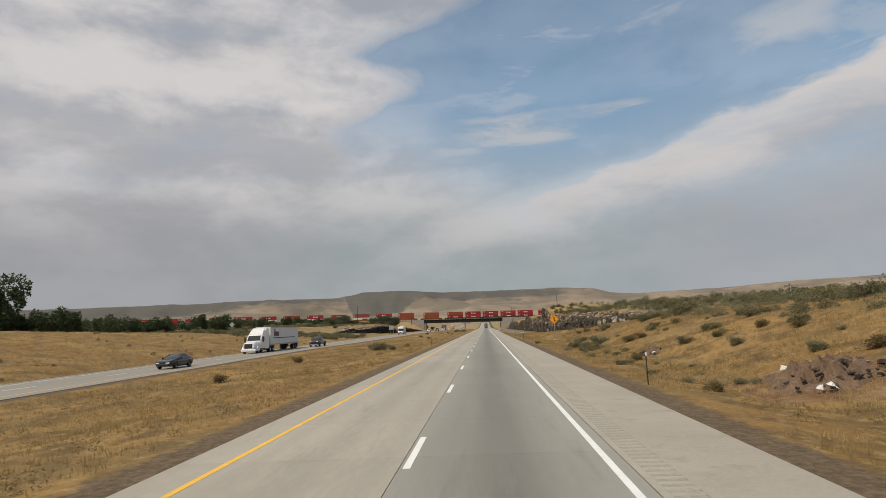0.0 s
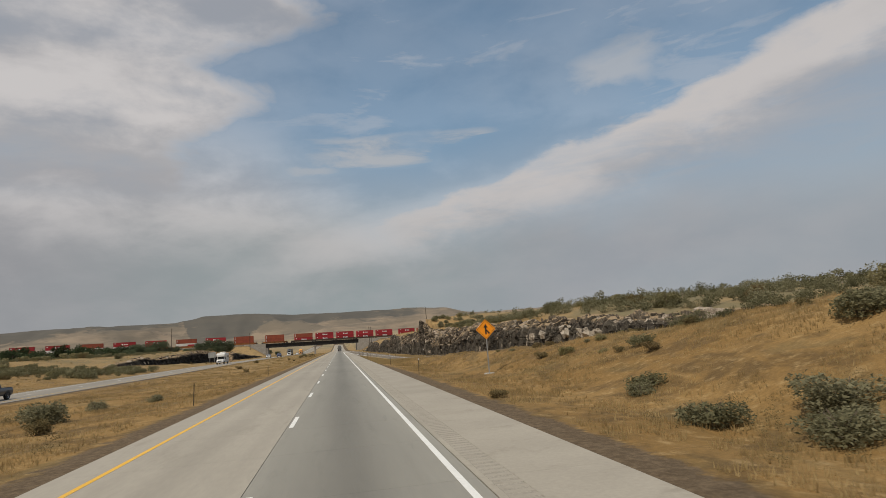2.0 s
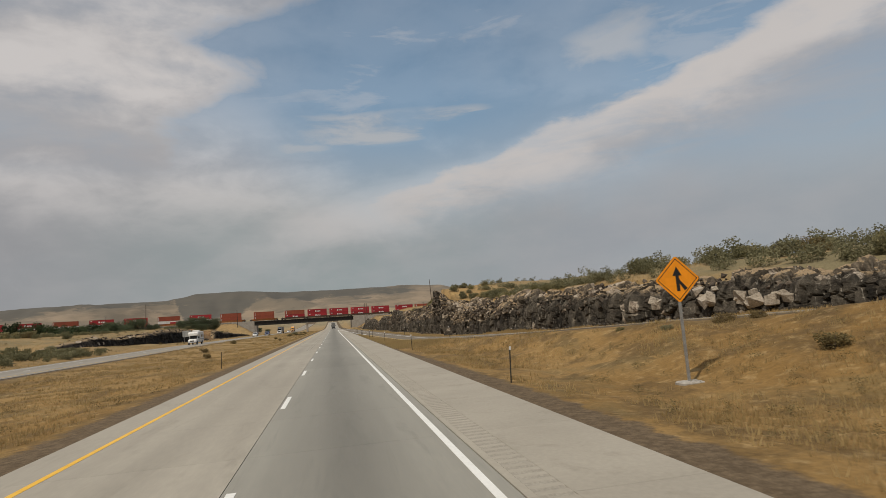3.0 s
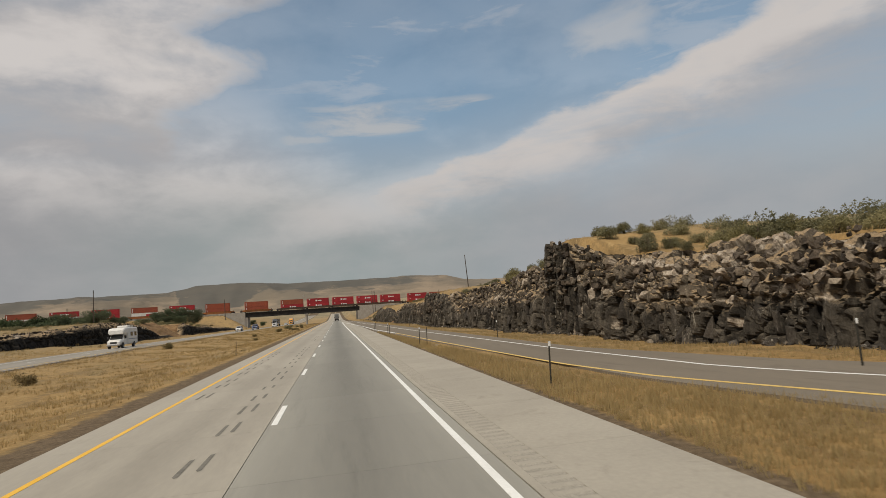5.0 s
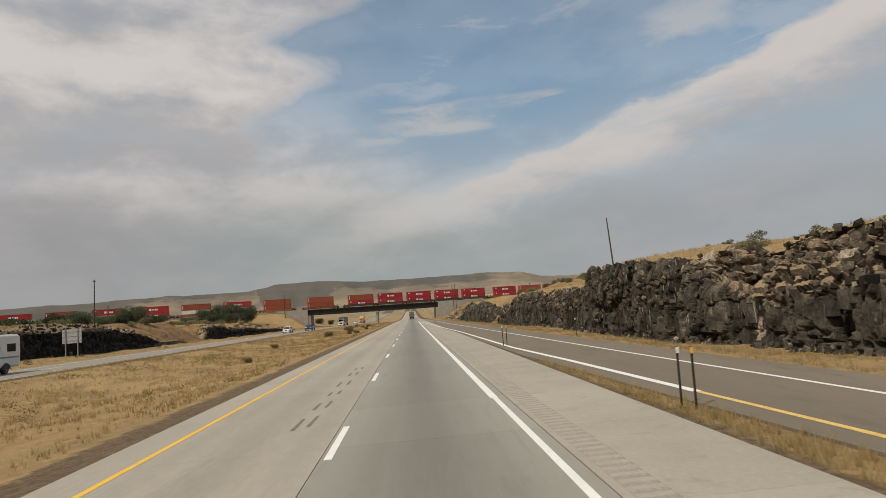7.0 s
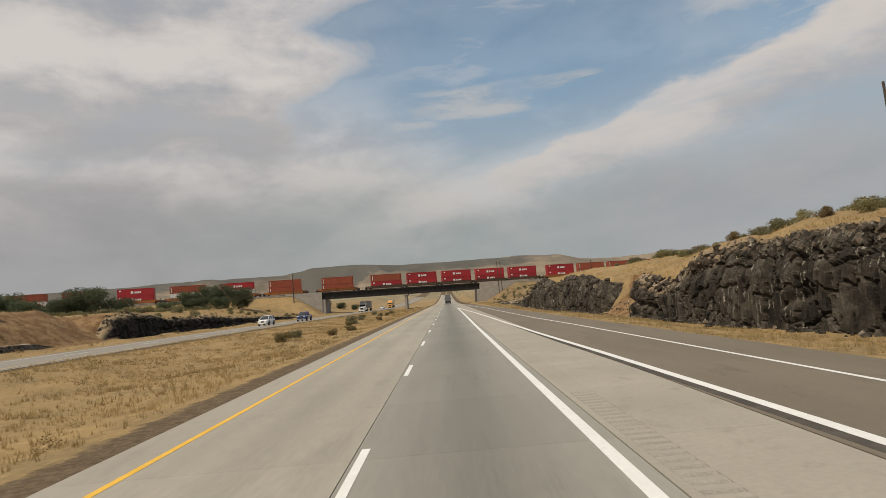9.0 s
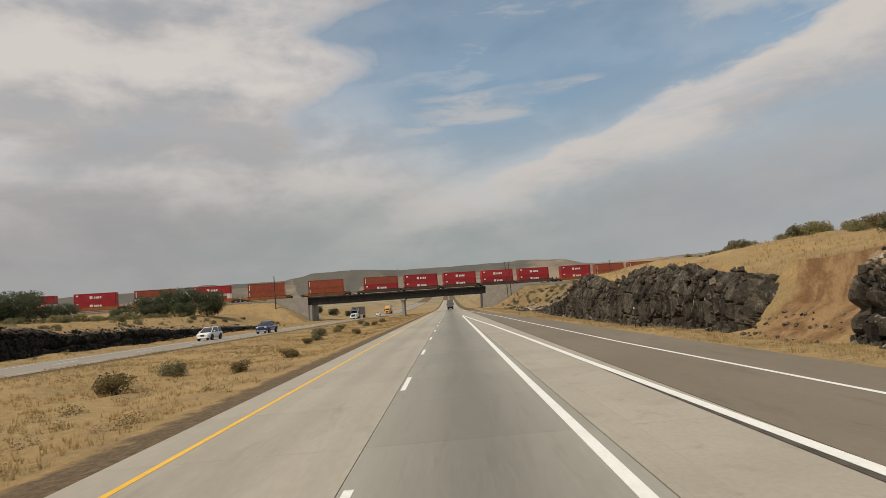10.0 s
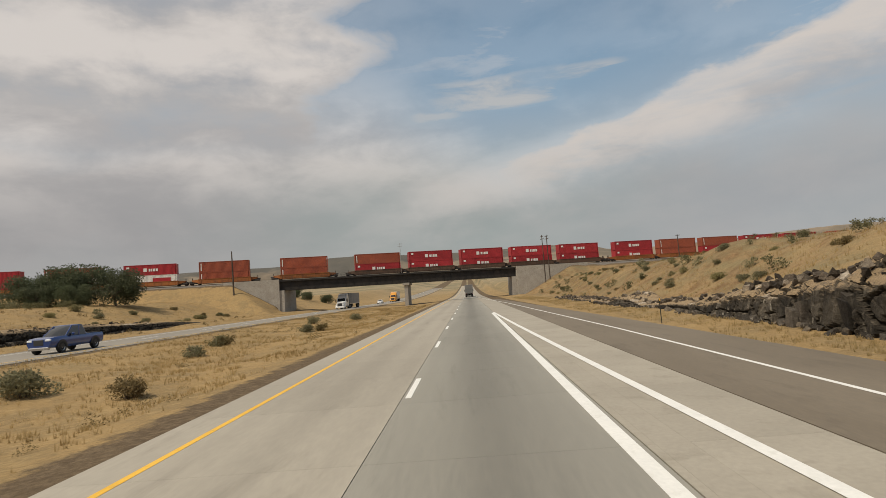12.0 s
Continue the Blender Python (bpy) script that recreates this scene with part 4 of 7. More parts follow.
    fresh = np.where(pick > np.where(low > 0.5, 0.988, 0.91) - np.where(low > 0.5, 0.03, 0.1) * ease(rough_noise(y * 0.25, up * 0.4, seed + 80), 0.0, 0.3) - 0.22 * layer + 0.05 * ease(y, 204, 210), 1.0, 0.0)
    att = me.color_attributes.new("zone", "FLOAT_COLOR", "POINT")
    att.data.foreach_set("color", np.stack([1 - low, tone, fresh, np.ones_like(d)], -1).astype(np.float32).ravel())
    return me


def build_cuttings():
    cut = tagged(new("rock_cutting", rock_face("rock_cutting", 66, 398, cut_foot_x, cut_top_x, lambda y: cut_foot_z(y) - 0.15, cut_top, -1, BASALT, 11, face_run, lambda y: np.interp(y, [126, 136, 150, 158, 163, 165, 168, 200, 207, 224, 230, 255, 262, 272, 277, 300, 315, 319, 330], [0.74, 0.42, 0.4, 0.6, 1.05, 1.1, 0.56, 0.5, 1.1, 1.1, 0.85, 0.9, 0.76, 0.72, 1.0, 1.15, 1.15, 0.6, 0.6]), gully)), "blasted dark basalt cutting with columns and broken blocks", "rock face", kind="structure")
    west = tagged(new("rock_cutting", rock_face("rock_cutting_west", 186, 398, left_foot, lambda y: left_foot(y) - 2.3, lambda y: left_base(y) - 0.2, left_top, 1, BASALT_SHADED, 51, lambda y, k: np.interp(k, [0, 0.75, 1], [0, 0.35, 1]), constant(0.82), lambda y: 0 * y, 0.16, 5.4, 0.6)), "low dark basalt cutting with its shade in the colour, beside the opposite carriageway", "rock face", kind="structure")
    return cut, west


cut_east, cut_west = build_cuttings()


def block_mesh(name, rnd, material, tall=1.0):
    """An angular broken stone about a metre across."""
    bm = bmesh.new()
    for sx in (-1, 1):
        for sy in (-1, 1):
            for sz in (-1, 1):
                if rnd.random() < 0.85:
                    bm.verts.new((sx * rnd.uniform(0.3, 0.55), sy * rnd.uniform(0.3, 0.55), sz * rnd.uniform(0.3, 0.5) * tall))
    for _ in range(4):
        bm.verts.new(Vector((rnd.uniform(-1, 1), rnd.uniform(-1, 1), rnd.uniform(-1, 1))).normalized() * rnd.uniform(0.45, 0.56))
    bmesh.ops.convex_hull(bm, input=bm.verts)
    bmesh.ops.delete(bm, geom=[v for v in bm.verts if not v.link_faces], context="VERTS")
    me = bpy.data.meshes.new(name)
    bm.to_mesh(me)
    bm.free()
    me.materials.append(material)
    return me


# ---- railway ----
def on_track(s, off=0.0, z=0.0):
    """A pose on the track: s metres along it, x axis along the track."""
    return pose(s * TRACK_C - off * TRACK_S, TRACK_Y + s * TRACK_S + off * TRACK_C, z - TRACK_FALL * s, 0, TRACK_DIP, TRACK_TURN)


def build_track():
    bed = Build()
    for s0, s1 in ((-640, -48.2), (14.8, 420)):
        bed.loft([[(s, -3.6, TRACK_Z - 0.9), (s, 3.6, TRACK_Z - 0.9), (s, 2.0, TRACK_Z - 0.12), (s, -2.0, TRACK_Z - 0.12)] for s in (s0, s1)])
    tr = thing("railway_track", pose(0, TRACK_Y, 0, 0, TRACK_DIP, TRACK_TURN), "single railway track on grey ballast", "railway", kind="structure")
    part("ballast", bed, BALLAST, tr)
    for off in (-0.75, 0.75):
        part("rail", Build().box(-640, 420, off - 0.04, off + 0.04, TRACK_Z - 0.1, TRACK_Z + 0.07), RAIL, tr)
    return tr


build_track()


def build_bridge():
    """Deck of two dark plate girders; frame: x along the track, z up."""
    br = thing("railway_bridge", pose(0, TRACK_Y, 0, 0, TRACK_DIP, TRACK_TURN), "dark steel girder railway bridge on concrete piers", "bridge", kind="structure")
    s0, s1 = -48.2, 14.8
    for y in (-2.5, 2.3):
        g = Build()
        g.box(s0, s1, y, y + 0.2, 5.45, 7.45)
        g.box(s0, s1, y - 0.16, y + 0.36, 5.3, 5.45).box(s0, s1, y - 0.16, y + 0.36, 7.45, 7.58)
        part("girder", g, DARK_STEEL, br)
        st = Build()
        for k in range(32):
            x = s0 + 0.6 + k * 2.0
            st.box(x, x + 0.06, y - 0.13 if y < 0 else y + 0.2, y if y < 0 else y + 0.33, 5.45, 7.45)
        o = part("stiffeners", st, DARK_STEEL, br)
        o["kind"] = "stuff"
    part("deck", Build().box(s0, s1, -2.9, 2.7, 7.58, 7.72, 0.03), DARK_STEEL, br, "dark deck plate")
    part("ballast_curb", Build().box(s0, s1, -3.0, -2.82, 7.5, 7.98, 0.02), DARK_STEEL, br)
    part("ballast_curb", Build().box(s0, s1, 2.62, 2.8, 7.5, 7.98, 0.02), DARK_STEEL, br)
    post = Build().box(-0.03, 0.03, -0.03, 0.03, 0, 0.95).mesh("rail_post", DARK_STEEL)
    for k in range(26):
        o = part("rail_post", post, None, br)
        o.location = (s0 + 0.8 + k * 2.45, -2.93, 7.95)
    for z in (8.42, 8.86):
        part("handrail", Build().box(s0, s1, -2.95, -2.91, z, z + 0.04), DARK_STEEL, br)
    # supports and abutment faces run along the highway, at a skew to the track
    def skewed(s_a, s_b, y_a, y_b, z0, z1):
        k = math.tan(radians(TRACK_TURN))
        return Build().loft([[(s_a + k * y_a, y_a, z), (s_b + k * y_a, y_a, z), (s_b + k * y_b, y_b, z), (s_a + k * y_b, y_b, z)] for z in (z0, z1)])
    part("pier", skewed(-15.6, -14.7, -3.6, 4.4, -1.0, 4.75), CAST_CONCRETE, br, "stained concrete wall pier")
    part("pier_cap", skewed(-16.0, -14.3, -3.9, 4.7, 4.75, 5.3), CAST_CONCRETE, br)
    # abutments with wing walls that follow the slope
    for s, face, to in ((-48.2, -46.2, -61.5), (14.8, 14.2, 36.0)):
        d = 1 if to > s else -1
        part("bridge_seat", skewed(min(face, face + d * 3.5), max(face, face + d * 3.5), -3.3, 6.5, -1.8, 5.28), CAST_CONCRETE, br, "stained concrete bridge seat")
        a = Build().box(min(s, s + d * 1.4), max(s, s + d * 1.4), -3.1, 4.4, -1.0, 8.02, 0.06)
        part("abutment", a, CAST_CONCRETE, br, "pale cast concrete abutment")
        for y in (-3.6, 4.4):
            w = Build().loft([[(s + d * 0.05, yy, -1.5), (s + d * 0.05, yy, 8.05), (to, yy, 8.05), (to, yy, 6.2)] for yy in (y, y + 0.5)])
            part("wing_wall", w, CAST_CONCRETE, br)
    return br


build_bridge()


# ---- the container train ----
RED = surface("red_container_paint", ((0.36, 0.026, 0.034), (0.315, 0.025, 0.031), (0.26, 0.026, 0.029)), 0.5, 0.5, 0.05, 10, spread=0.16)
MAROON = surface("brown_red_container_paint", ((0.31, 0.075, 0.038), (0.26, 0.066, 0.038), (0.22, 0.058, 0.04)), 0.5, 0.55, 0.05, 10, spread=0.14)
WHITE_BOX = surface("white_container_paint", ((0.62, 0.61, 0.58), (0.7, 0.69, 0.66), (0.5, 0.48, 0.44)), 0.5, 0.5, 0.05, 10, spread=0.08)
WAGON = surface("rusty_yellow_wagon_paint", ((0.33, 0.115, 0.03), (0.24, 0.085, 0.03), (0.10, 0.055, 0.035)), 0.6, 0.7, 0.1, 10, spread=0.2)
WAGON_DARK = surface("grimy_brown_wagon_paint", ((0.085, 0.05, 0.035), (0.12, 0.07, 0.045), (0.05, 0.035, 0.03)), 0.6, 0.75, 0.1, 10, spread=0.2)
BOGIE = surface("grimy_bogie_steel", ((0.03, 0.026, 0.024), (0.055, 0.045, 0.04)), 1.5, 0.7, 0.1, 8)
MARK_WHITE = plain("white_marking", (0.72, 0.72, 0.70), 0.5)

BOX_L, BOX_H, BOX_W = 12.0, 2.62, 2.44


def corrugated(name, material):
    """One shipping container, corrugated on its long sides, with frame rails and corner posts."""
    b = Build()
    n, h = 44, BOX_W / 2
    xs, ds = [], []
    for k in range(n):
        x = -BOX_L / 2 + 0.22 + (BOX_L - 0.44) * k / n
        w = (BOX_L - 0.44) / n
        xs += [x, x + 0.28 * w, x + 0.5 * w, x + 0.78 * w]
        ds += [0.0, 0.0, 0.04, 0.04]
    for side in (-1, 1):
        ring = [(x, side * (h - 0.03 - d)) for x, d in zip(xs, ds)]
        o = len(b.v)
        for x, y in ring:
            b.v += [(x, y, 0.16), (x, y, BOX_H - 0.11)]
        for i in range(len(ring) - 1):
            q = (o + 2 * i, o + 2 * i + 2, o + 2 * i + 3, o + 2 * i + 1)
            b.f.append(q)
    b.box(-BOX_L / 2 + 0.06, BOX_L / 2 - 0.06, -h + 0.05, h - 0.05, BOX_H - 0.1, BOX_H - 0.03)
    b.box(-BOX_L / 2 + 0.03, -BOX_L / 2 + 0.1, -h + 0.1, h - 0.1, 0.1, BOX_H - 0.06)
    b.box(BOX_L / 2 - 0.1, BOX_L / 2 - 0.03, -h + 0.1, h - 0.1, 0.1, BOX_H - 0.06)
    for side in (-1, 1):
        y = side * (h - 0.06)
        b.box(-BOX_L / 2, BOX_L / 2, y - 0.06, y + 0.06, 0, 0.16).box(-BOX_L / 2, BOX_L / 2, y - 0.05, y + 0.05, BOX_H - 0.11, BOX_H)
        for x in (-BOX_L / 2, BOX_L / 2 - 0.17):
            b.box(x, x + 0.17, y - 0.062, y + 0.062, 0.0, BOX_H)
    return b.mesh(name, material)


BOX = {"red": corrugated("container", RED), "brown": corrugated("container", MAROON), "white": corrugated("container", WHITE_BOX)}
# plain white blocks stand where the owner's lettering is
lettering = Build()
for x0, x1, z0, z1 in ((-1.55, -0.75, 0.9, 1.75), (-0.35, 0.05, 0.95, 1.6), (0.2, 0.45, 0.95, 1.6), (0.6, 1.1, 0.95, 1.6), (1.25, 1.75, 0.95, 1.6)):
    lettering.box(x0, x1, -BOX_W / 2 - 0.004, -BOX_W / 2 + 0.01, z0, z1)
small_mark = Build().box(-5.35, -4.75, -BOX_W / 2 - 0.004, -BOX_W / 2 + 0.01, 1.75, 2.2)
end_stripe = Build().box(-5.55, -5.35, -BOX_W / 2 - 0.004, -BOX_W / 2 + 0.01, 0.4, 2.2)
red_panel = Build().box(0.5, 4.6, -BOX_W / 2 - 0.004, -BOX_W / 2 + 0.01, 0.5, 1.9)
LETTER, MARK, STRIPE = lettering.mesh("lettering", MARK_WHITE), small_mark.mesh("code_mark", MARK_WHITE), end_stripe.mesh("end_stripe", MARK_WHITE)
PANEL = red_panel.mesh("logo_panel", RED)

BOX_LABEL = {"red": "bright red corrugated shipping container with white blocks of lettering", "brown": "faded brown-red corrugated shipping container", "white": "dirty white corrugated shipping container"}


def container(colour, s, z):
    ob = new("shipping_container", BOX[colour])
    ob.matrix_world = on_track(s, 0, z)
    tagged(ob, BOX_LABEL[colour], "container", "containers on the train")
    if colour == "red":
        part("lettering", LETTER, None, ob, "plain white lettering blocks")
        part("code_mark", MARK, None, ob)
    elif colour == "brown":
        part("end_stripe", STRIPE, None, ob)
    else:
        part("logo_panel", PANEL, None, ob, "red panel on the white side")
    return ob


def wagon_model(back, ahead, paint, label):
    """One unit: its reach to either end; a short reach shares the bogie with the next unit."""
    w = thing("well_wagon", Matrix(), label, "railway wagon", "wagons of the train")
    for side in (-1, 1):
        y = side * 1.36
        sill = Build().box(-6.3, 6.3, y - 0.07, y + 0.07, 0.34, 1.3, 0.02)
        sill.box(-6.3, 6.3, y - 0.13, y + 0.13, 1.28, 1.4).box(-6.3, 6.3, y - 0.13, y + 0.13, 0.28, 0.38)
        for k in range(8):
            sill.box(-5.6 + 1.6 * k - 0.04, -5.6 + 1.6 * k + 0.04, y - 0.11, y + 0.11, 0.36, 1.3)
        part("side_sill", sill, paint, w)
    part("well_floor", Build().box(-6.2, 6.2, -1.3, 1.3, 0.28, 0.4), paint, w)
    for d, reach in ((-1, back), (1, ahead)):
        shared = reach < 8
        tip = reach - (0.1 if shared else 0.75)
        e = Build().loft([[(d * 6.2, -1.36, 0.45), (d * 6.2, 1.36, 0.45), (d * 6.2, 1.36, 1.3), (d * 6.2, -1.36, 1.3)], [(d * tip, -0.9, 0.85), (d * tip, 0.9, 0.85), (d * tip, 0.9, 1.2), (d * tip, -0.9, 1.2)]])
        part("end_platform", e, paint, w)
        if not shared:
            part("coupler", Build().box(min(d * (tip - 0.1), d * (reach - 0.02)), max(d * (tip - 0.1), d * (reach - 0.02)), -0.14, 0.14, 0.75, 1.0, 0.03), BOGIE, w)
            part("brake_wheel", Build().box(d * tip - 0.05, d * tip + 0.05, -0.3, 0.3, 1.2, 1.75, 0.02), BOGIE, w)
        elif d > 0:
            continue
        c = d * (reach if shared else reach - 1.55)
        bg = part("bogie", Build().box(c - 1.35, c + 1.35, -1.02, -0.86, 0.32, 0.66, 0.05).box(c - 1.35, c + 1.35, 0.86, 1.02, 0.32, 0.66, 0.05).box(c - 0.25, c + 0.25, -1.0, 1.0, 0.35, 0.8), BOGIE, w)
        for x in (-0.9, 0.9):
            ring = []
            for yy, r in ((-0.82, 0.42), (-0.7, 0.46), (0.7, 0.46), (0.82, 0.42)):
                ring.append([(c + x + r * math.cos(a), yy, 0.47 + r * math.sin(a)) for a in np.linspace(0, 2 * math.pi, 16, endpoint=False)])
            part("wheelset", Build().loft(ring[:2]).loft(ring[2:]).tube([(c + x, -0.8, 0.47), (c + x, 0.8, 0.47)], 0.08), BOGIE, bg)
    return w


def build_train():
    """Sets of five units that share bogies, and single wagons behind them; 'r' red, 'b' brown, 'w' white, upper box first."""
    kind = {"r": "red", "w": "white", "b": "brown"}
    units = []
    for s, pairs in ((-22.7, "br rr rr rr rr"), (52.2, "rr bb br rr rr"), (127.1, "rr br rr bb rr"), (202.0, "bb rr rr br rr")):
        for k, pair in enumerate(pairs.split()):
            units.append((s + 14.4 * k, pair, 8.6 if k == 0 else 7.2, 8.6 if k == 4 else 7.2, s < 0))
    s = -41.7
    for k, pair in enumerate("bb bb rw bw rr rw bw rw rr bw rw rr rr bw rw rr rw rr bw rw rr bw rr rw".split()):
        units.append((s, pair, 8.6, 8.6, False))
        s -= 19.6 if k == 0 else 17.21
    made = {}
    for s, pair, back, ahead, dark in units:
        m, key = on_track(s, 0, TRACK_Z + 0.07), (back, ahead, dark)
        if key in made:
            copy_thing(made[key], m)
        else:
            made[key] = wagon_model(back, ahead, WAGON_DARK if dark else WAGON, "grimy dark brown container well wagon on the track" if dark else "rust-streaked yellow-brown container well wagon on the track")
            made[key].matrix_world = m
        container(kind[pair[1]], s, TRACK_Z + 0.07 + 0.41)
        container(kind[pair[0]], s, TRACK_Z + 0.07 + 0.41 + BOX_H)


build_train()


# ---- plants ----
STRAW = leaf_stuff("straw_blades", (0.49, 0.34, 0.15), (0.64, 0.48, 0.24), (0.37, 0.262, 0.116), 0.5)
STRAW_GREEN = leaf_stuff("yellow_tan_blades", (0.52, 0.39, 0.19), (0.46, 0.345, 0.165), (0.40, 0.30, 0.145), 0.55)
WEED = leaf_stuff("brown_weed", (0.19, 0.138, 0.064), (0.30, 0.222, 0.108), (0.16, 0.128, 0.058), 0.35)
SAGE = leaf_stuff("sage_leaves", (0.265, 0.238, 0.118), (0.41, 0.365, 0.205), (0.225, 0.20, 0.092), 0.45)
OLIVE = leaf_stuff("olive_leaves", (0.075, 0.09, 0.05), (0.16, 0.17, 0.105), (0.10, 0.12, 0.065), 0.4)
SHRUB_OLIVE = leaf_stuff("dusty_olive_leaves", (0.23, 0.215, 0.122), (0.385, 0.355, 0.215), (0.15, 0.142, 0.074), 0.45)
DARK_LEAF = leaf_stuff("dark_green_leaves", (0.03, 0.048, 0.02), (0.078, 0.1, 0.046), (0.055, 0.075, 0.032))
BARK = surface("grey_brown_bark", ((0.10, 0.075, 0.055), (0.16, 0.125, 0.095)), 4.0, 0.9, 0.4, 8, space="object")
gen = np.random.default_rng(7)


def blades(name, x, y, material, tall, wide, per, label, spread=0.09, lean=0.5):
    """Tufts of grass at the given places, each of several thin blades."""
    n = len(x)
    z = land(x, y)
    x, y, z = (np.repeat(v, per) for v in (x, y, z))
    m = n * per
    size = np.repeat(gen.uniform(0.55, 1.25, n), per) * gen.uniform(0.6, 1.15, m) * tall
    a, turn = gen.uniform(0, 2 * np.pi, m), gen.uniform(0, 2 * np.pi, m)
    r = gen.uniform(0, spread, m)
    bx, by = x + r * np.cos(a), y + r * np.sin(a)
    w = gen.uniform(0.6, 1.3, m) * wide / 2
    k = gen.uniform(0.1, lean, m) * size
    v = np.empty((m, 3, 3), np.float32)
    v[:, 0] = np.stack([bx - w * np.cos(turn), by - w * np.sin(turn), z - 0.03], -1)
    v[:, 1] = np.stack([bx + w * np.cos(turn), by + w * np.sin(turn), z - 0.03], -1)
    v[:, 2] = np.stack([bx + k * np.cos(a), by + k * np.sin(a), z + size], -1)
    me = arrays(name, v.reshape(-1, 3), np.arange(3 * m).reshape(-1, 3), material)
    return tagged(new(name, me), label, "grass", kind="stuff")


def patchy(x, y, scale, cut, seed):
    return rough_noise(x * scale, y * scale, seed, 3) > cut


def build_grass():
    def scatter(n, x0, x1, y0, y1):
        return gen.uniform(x0, x1, n), gen.uniform(y0, y1, n)

    x, y = scatter(125000, -24.2, -5.9, -12, 440)
    keep = (patchy(x, y, 0.22, -0.2, 71) | patchy(x, y, 0.8, 0.12, 70)) & (gen.random(len(x)) < 0.55 + 1.3 * rough_noise(x * 0.45, y * 0.45, 69, 3)) & (x < -6.3 - 0.7 * gen.random(len(x)) ** 2)
    blades("dry_grass", x[keep], y[keep], STRAW, 0.17, 0.03, 5, "short dry straw-coloured grass covering the median")
    x, y = scatter(70000, 7.7, 27, -8, 134)
    keep = patchy(x, y, 0.25, -0.18, 73) & (gen.random(len(x)) < 0.6 + 1.3 * rough_noise(x * 0.4, y * 0.4, 68, 3)) & (np.abs(x - ramp_x(y)) > 3.6)
    blades("dry_grass", x[keep], y[keep], STRAW, 0.17, 0.035, 4, "dry straw-coloured grass on the roadside slope")
    x, y = scatter(36000, 6.6, 13, 118, 232)
    keep = (x < inner_line(y) - 0.75) & (x > 6.6 + 0.5 * smooth_noise(y * 0.5, y * 0, 3))
    blades("dry_grass", x[keep], y[keep], STRAW_GREEN, 0.2, 0.026, 5, "yellow-tan dry grass between highway and ramp")
    x, y = scatter(32000, 11.0, 21, 120, 440)
    keep = (x > np.maximum(ramp_out(y) + 0.35, outer_line(y) + 1.2)) & (x < cut_foot_x(y) - 0.1 - 0.6 * gen.random(len(x))) & (gen.random(len(x)) < 0.75 + 1.2 * rough_noise(x * 0.6, y * 0.6, 67, 3))
    blades("dry_grass", x[keep], y[keep], STRAW_GREEN, 0.15, 0.03, 6, "dry grass along the foot of the rock cutting", 0.12)
    x, y = scatter(20000, -74, -35.4, 15, 215)
    blades("dry_grass", x, y, STRAW, 0.18, 0.045, 4, "dry golden grass on the rising field", 0.15)
    x, y = scatter(18000, 16, 34, 110, 440)
    keep = (x > cut_top_x(y) + 0.7) & patchy(x, y, 0.2, -0.12, 75)
    blades("dry_grass", x[keep], y[keep], STRAW, 0.22, 0.04, 4, "dry grass on top of the rock cutting", 0.14)
    x, y = scatter(18000, -85, -35.6, 205, 440)
    keep = (x < -42.7) | (patchy(x, y, 0.3, -0.1, 79) & (left_top(y) < 2.0)) | (x > -40.2)
    blades("dry_grass", x[keep], y[keep], STRAW, 0.2, 0.045, 4, "dry grass on the bank below the railway", 0.15)


build_grass()


def crown_mesh(name, rnd, material, wide, tall, leaves, size, lumps, low=0.12, gaps=0.25, ragged=1.0):
    """Many small leaf clusters on the ends of unseen twigs, gathered in uneven lumps."""
    r = np.random.default_rng(rnd)
    cx = [(0, 0, tall * (0.5 if low > 0.05 else 0.3), wide * 0.34 * ragged)]
    for k in range(lumps):
        a, d = r.uniform(0, 2 * np.pi), wide * r.uniform(0.16, 0.40 + 0.1 * (1 - ragged))
        cx.append((d * np.cos(a), d * np.sin(a), tall * (r.uniform(low + 0.12, 0.86) if low > 0.05 else r.uniform(0.12, 0.72)), wide * r.uniform(0.13, 0.24) * ragged))
    cx = np.array(cx)
    pick = r.choice(len(cx), leaves, p=cx[:, 3] ** 2 / np.sum(cx[:, 3] ** 2))
    way = r.normal(size=(leaves, 3))
    way /= np.linalg.norm(way, axis=1, keepdims=True)
    rad = cx[pick, 3] * (1.08 - 0.6 * r.random(leaves) ** 1.6)
    p = cx[pick, :3] + way * rad[:, None] * np.array([1, 1, 0.8])
    p[:, 2] = np.maximum(p[:, 2], tall * low * r.uniform(0.4, 1.0, leaves))
    p = p[np.abs(np.sin(p[:, 0] * 5 / wide + 2 * p[:, 1] / wide + 3 * p[:, 2] / tall)) > gaps * r.random(len(p))]
    m = len(p)
    a, b = r.normal(size=(m, 3)), r.normal(size=(m, 3))
    a /= np.linalg.norm(a, axis=1, keepdims=True)
    b -= (a * b).sum(1, keepdims=True) * a
    b /= np.linalg.norm(b, axis=1, keepdims=True)
    s = size * r.uniform(0.6, 1.4, (m, 1))
    v = np.stack([p - a * s, p + b * s * 0.9, p + a * s], 1)
    return arrays(name, v.reshape(-1, 3), np.arange(3 * m).reshape(-1, 3), material)


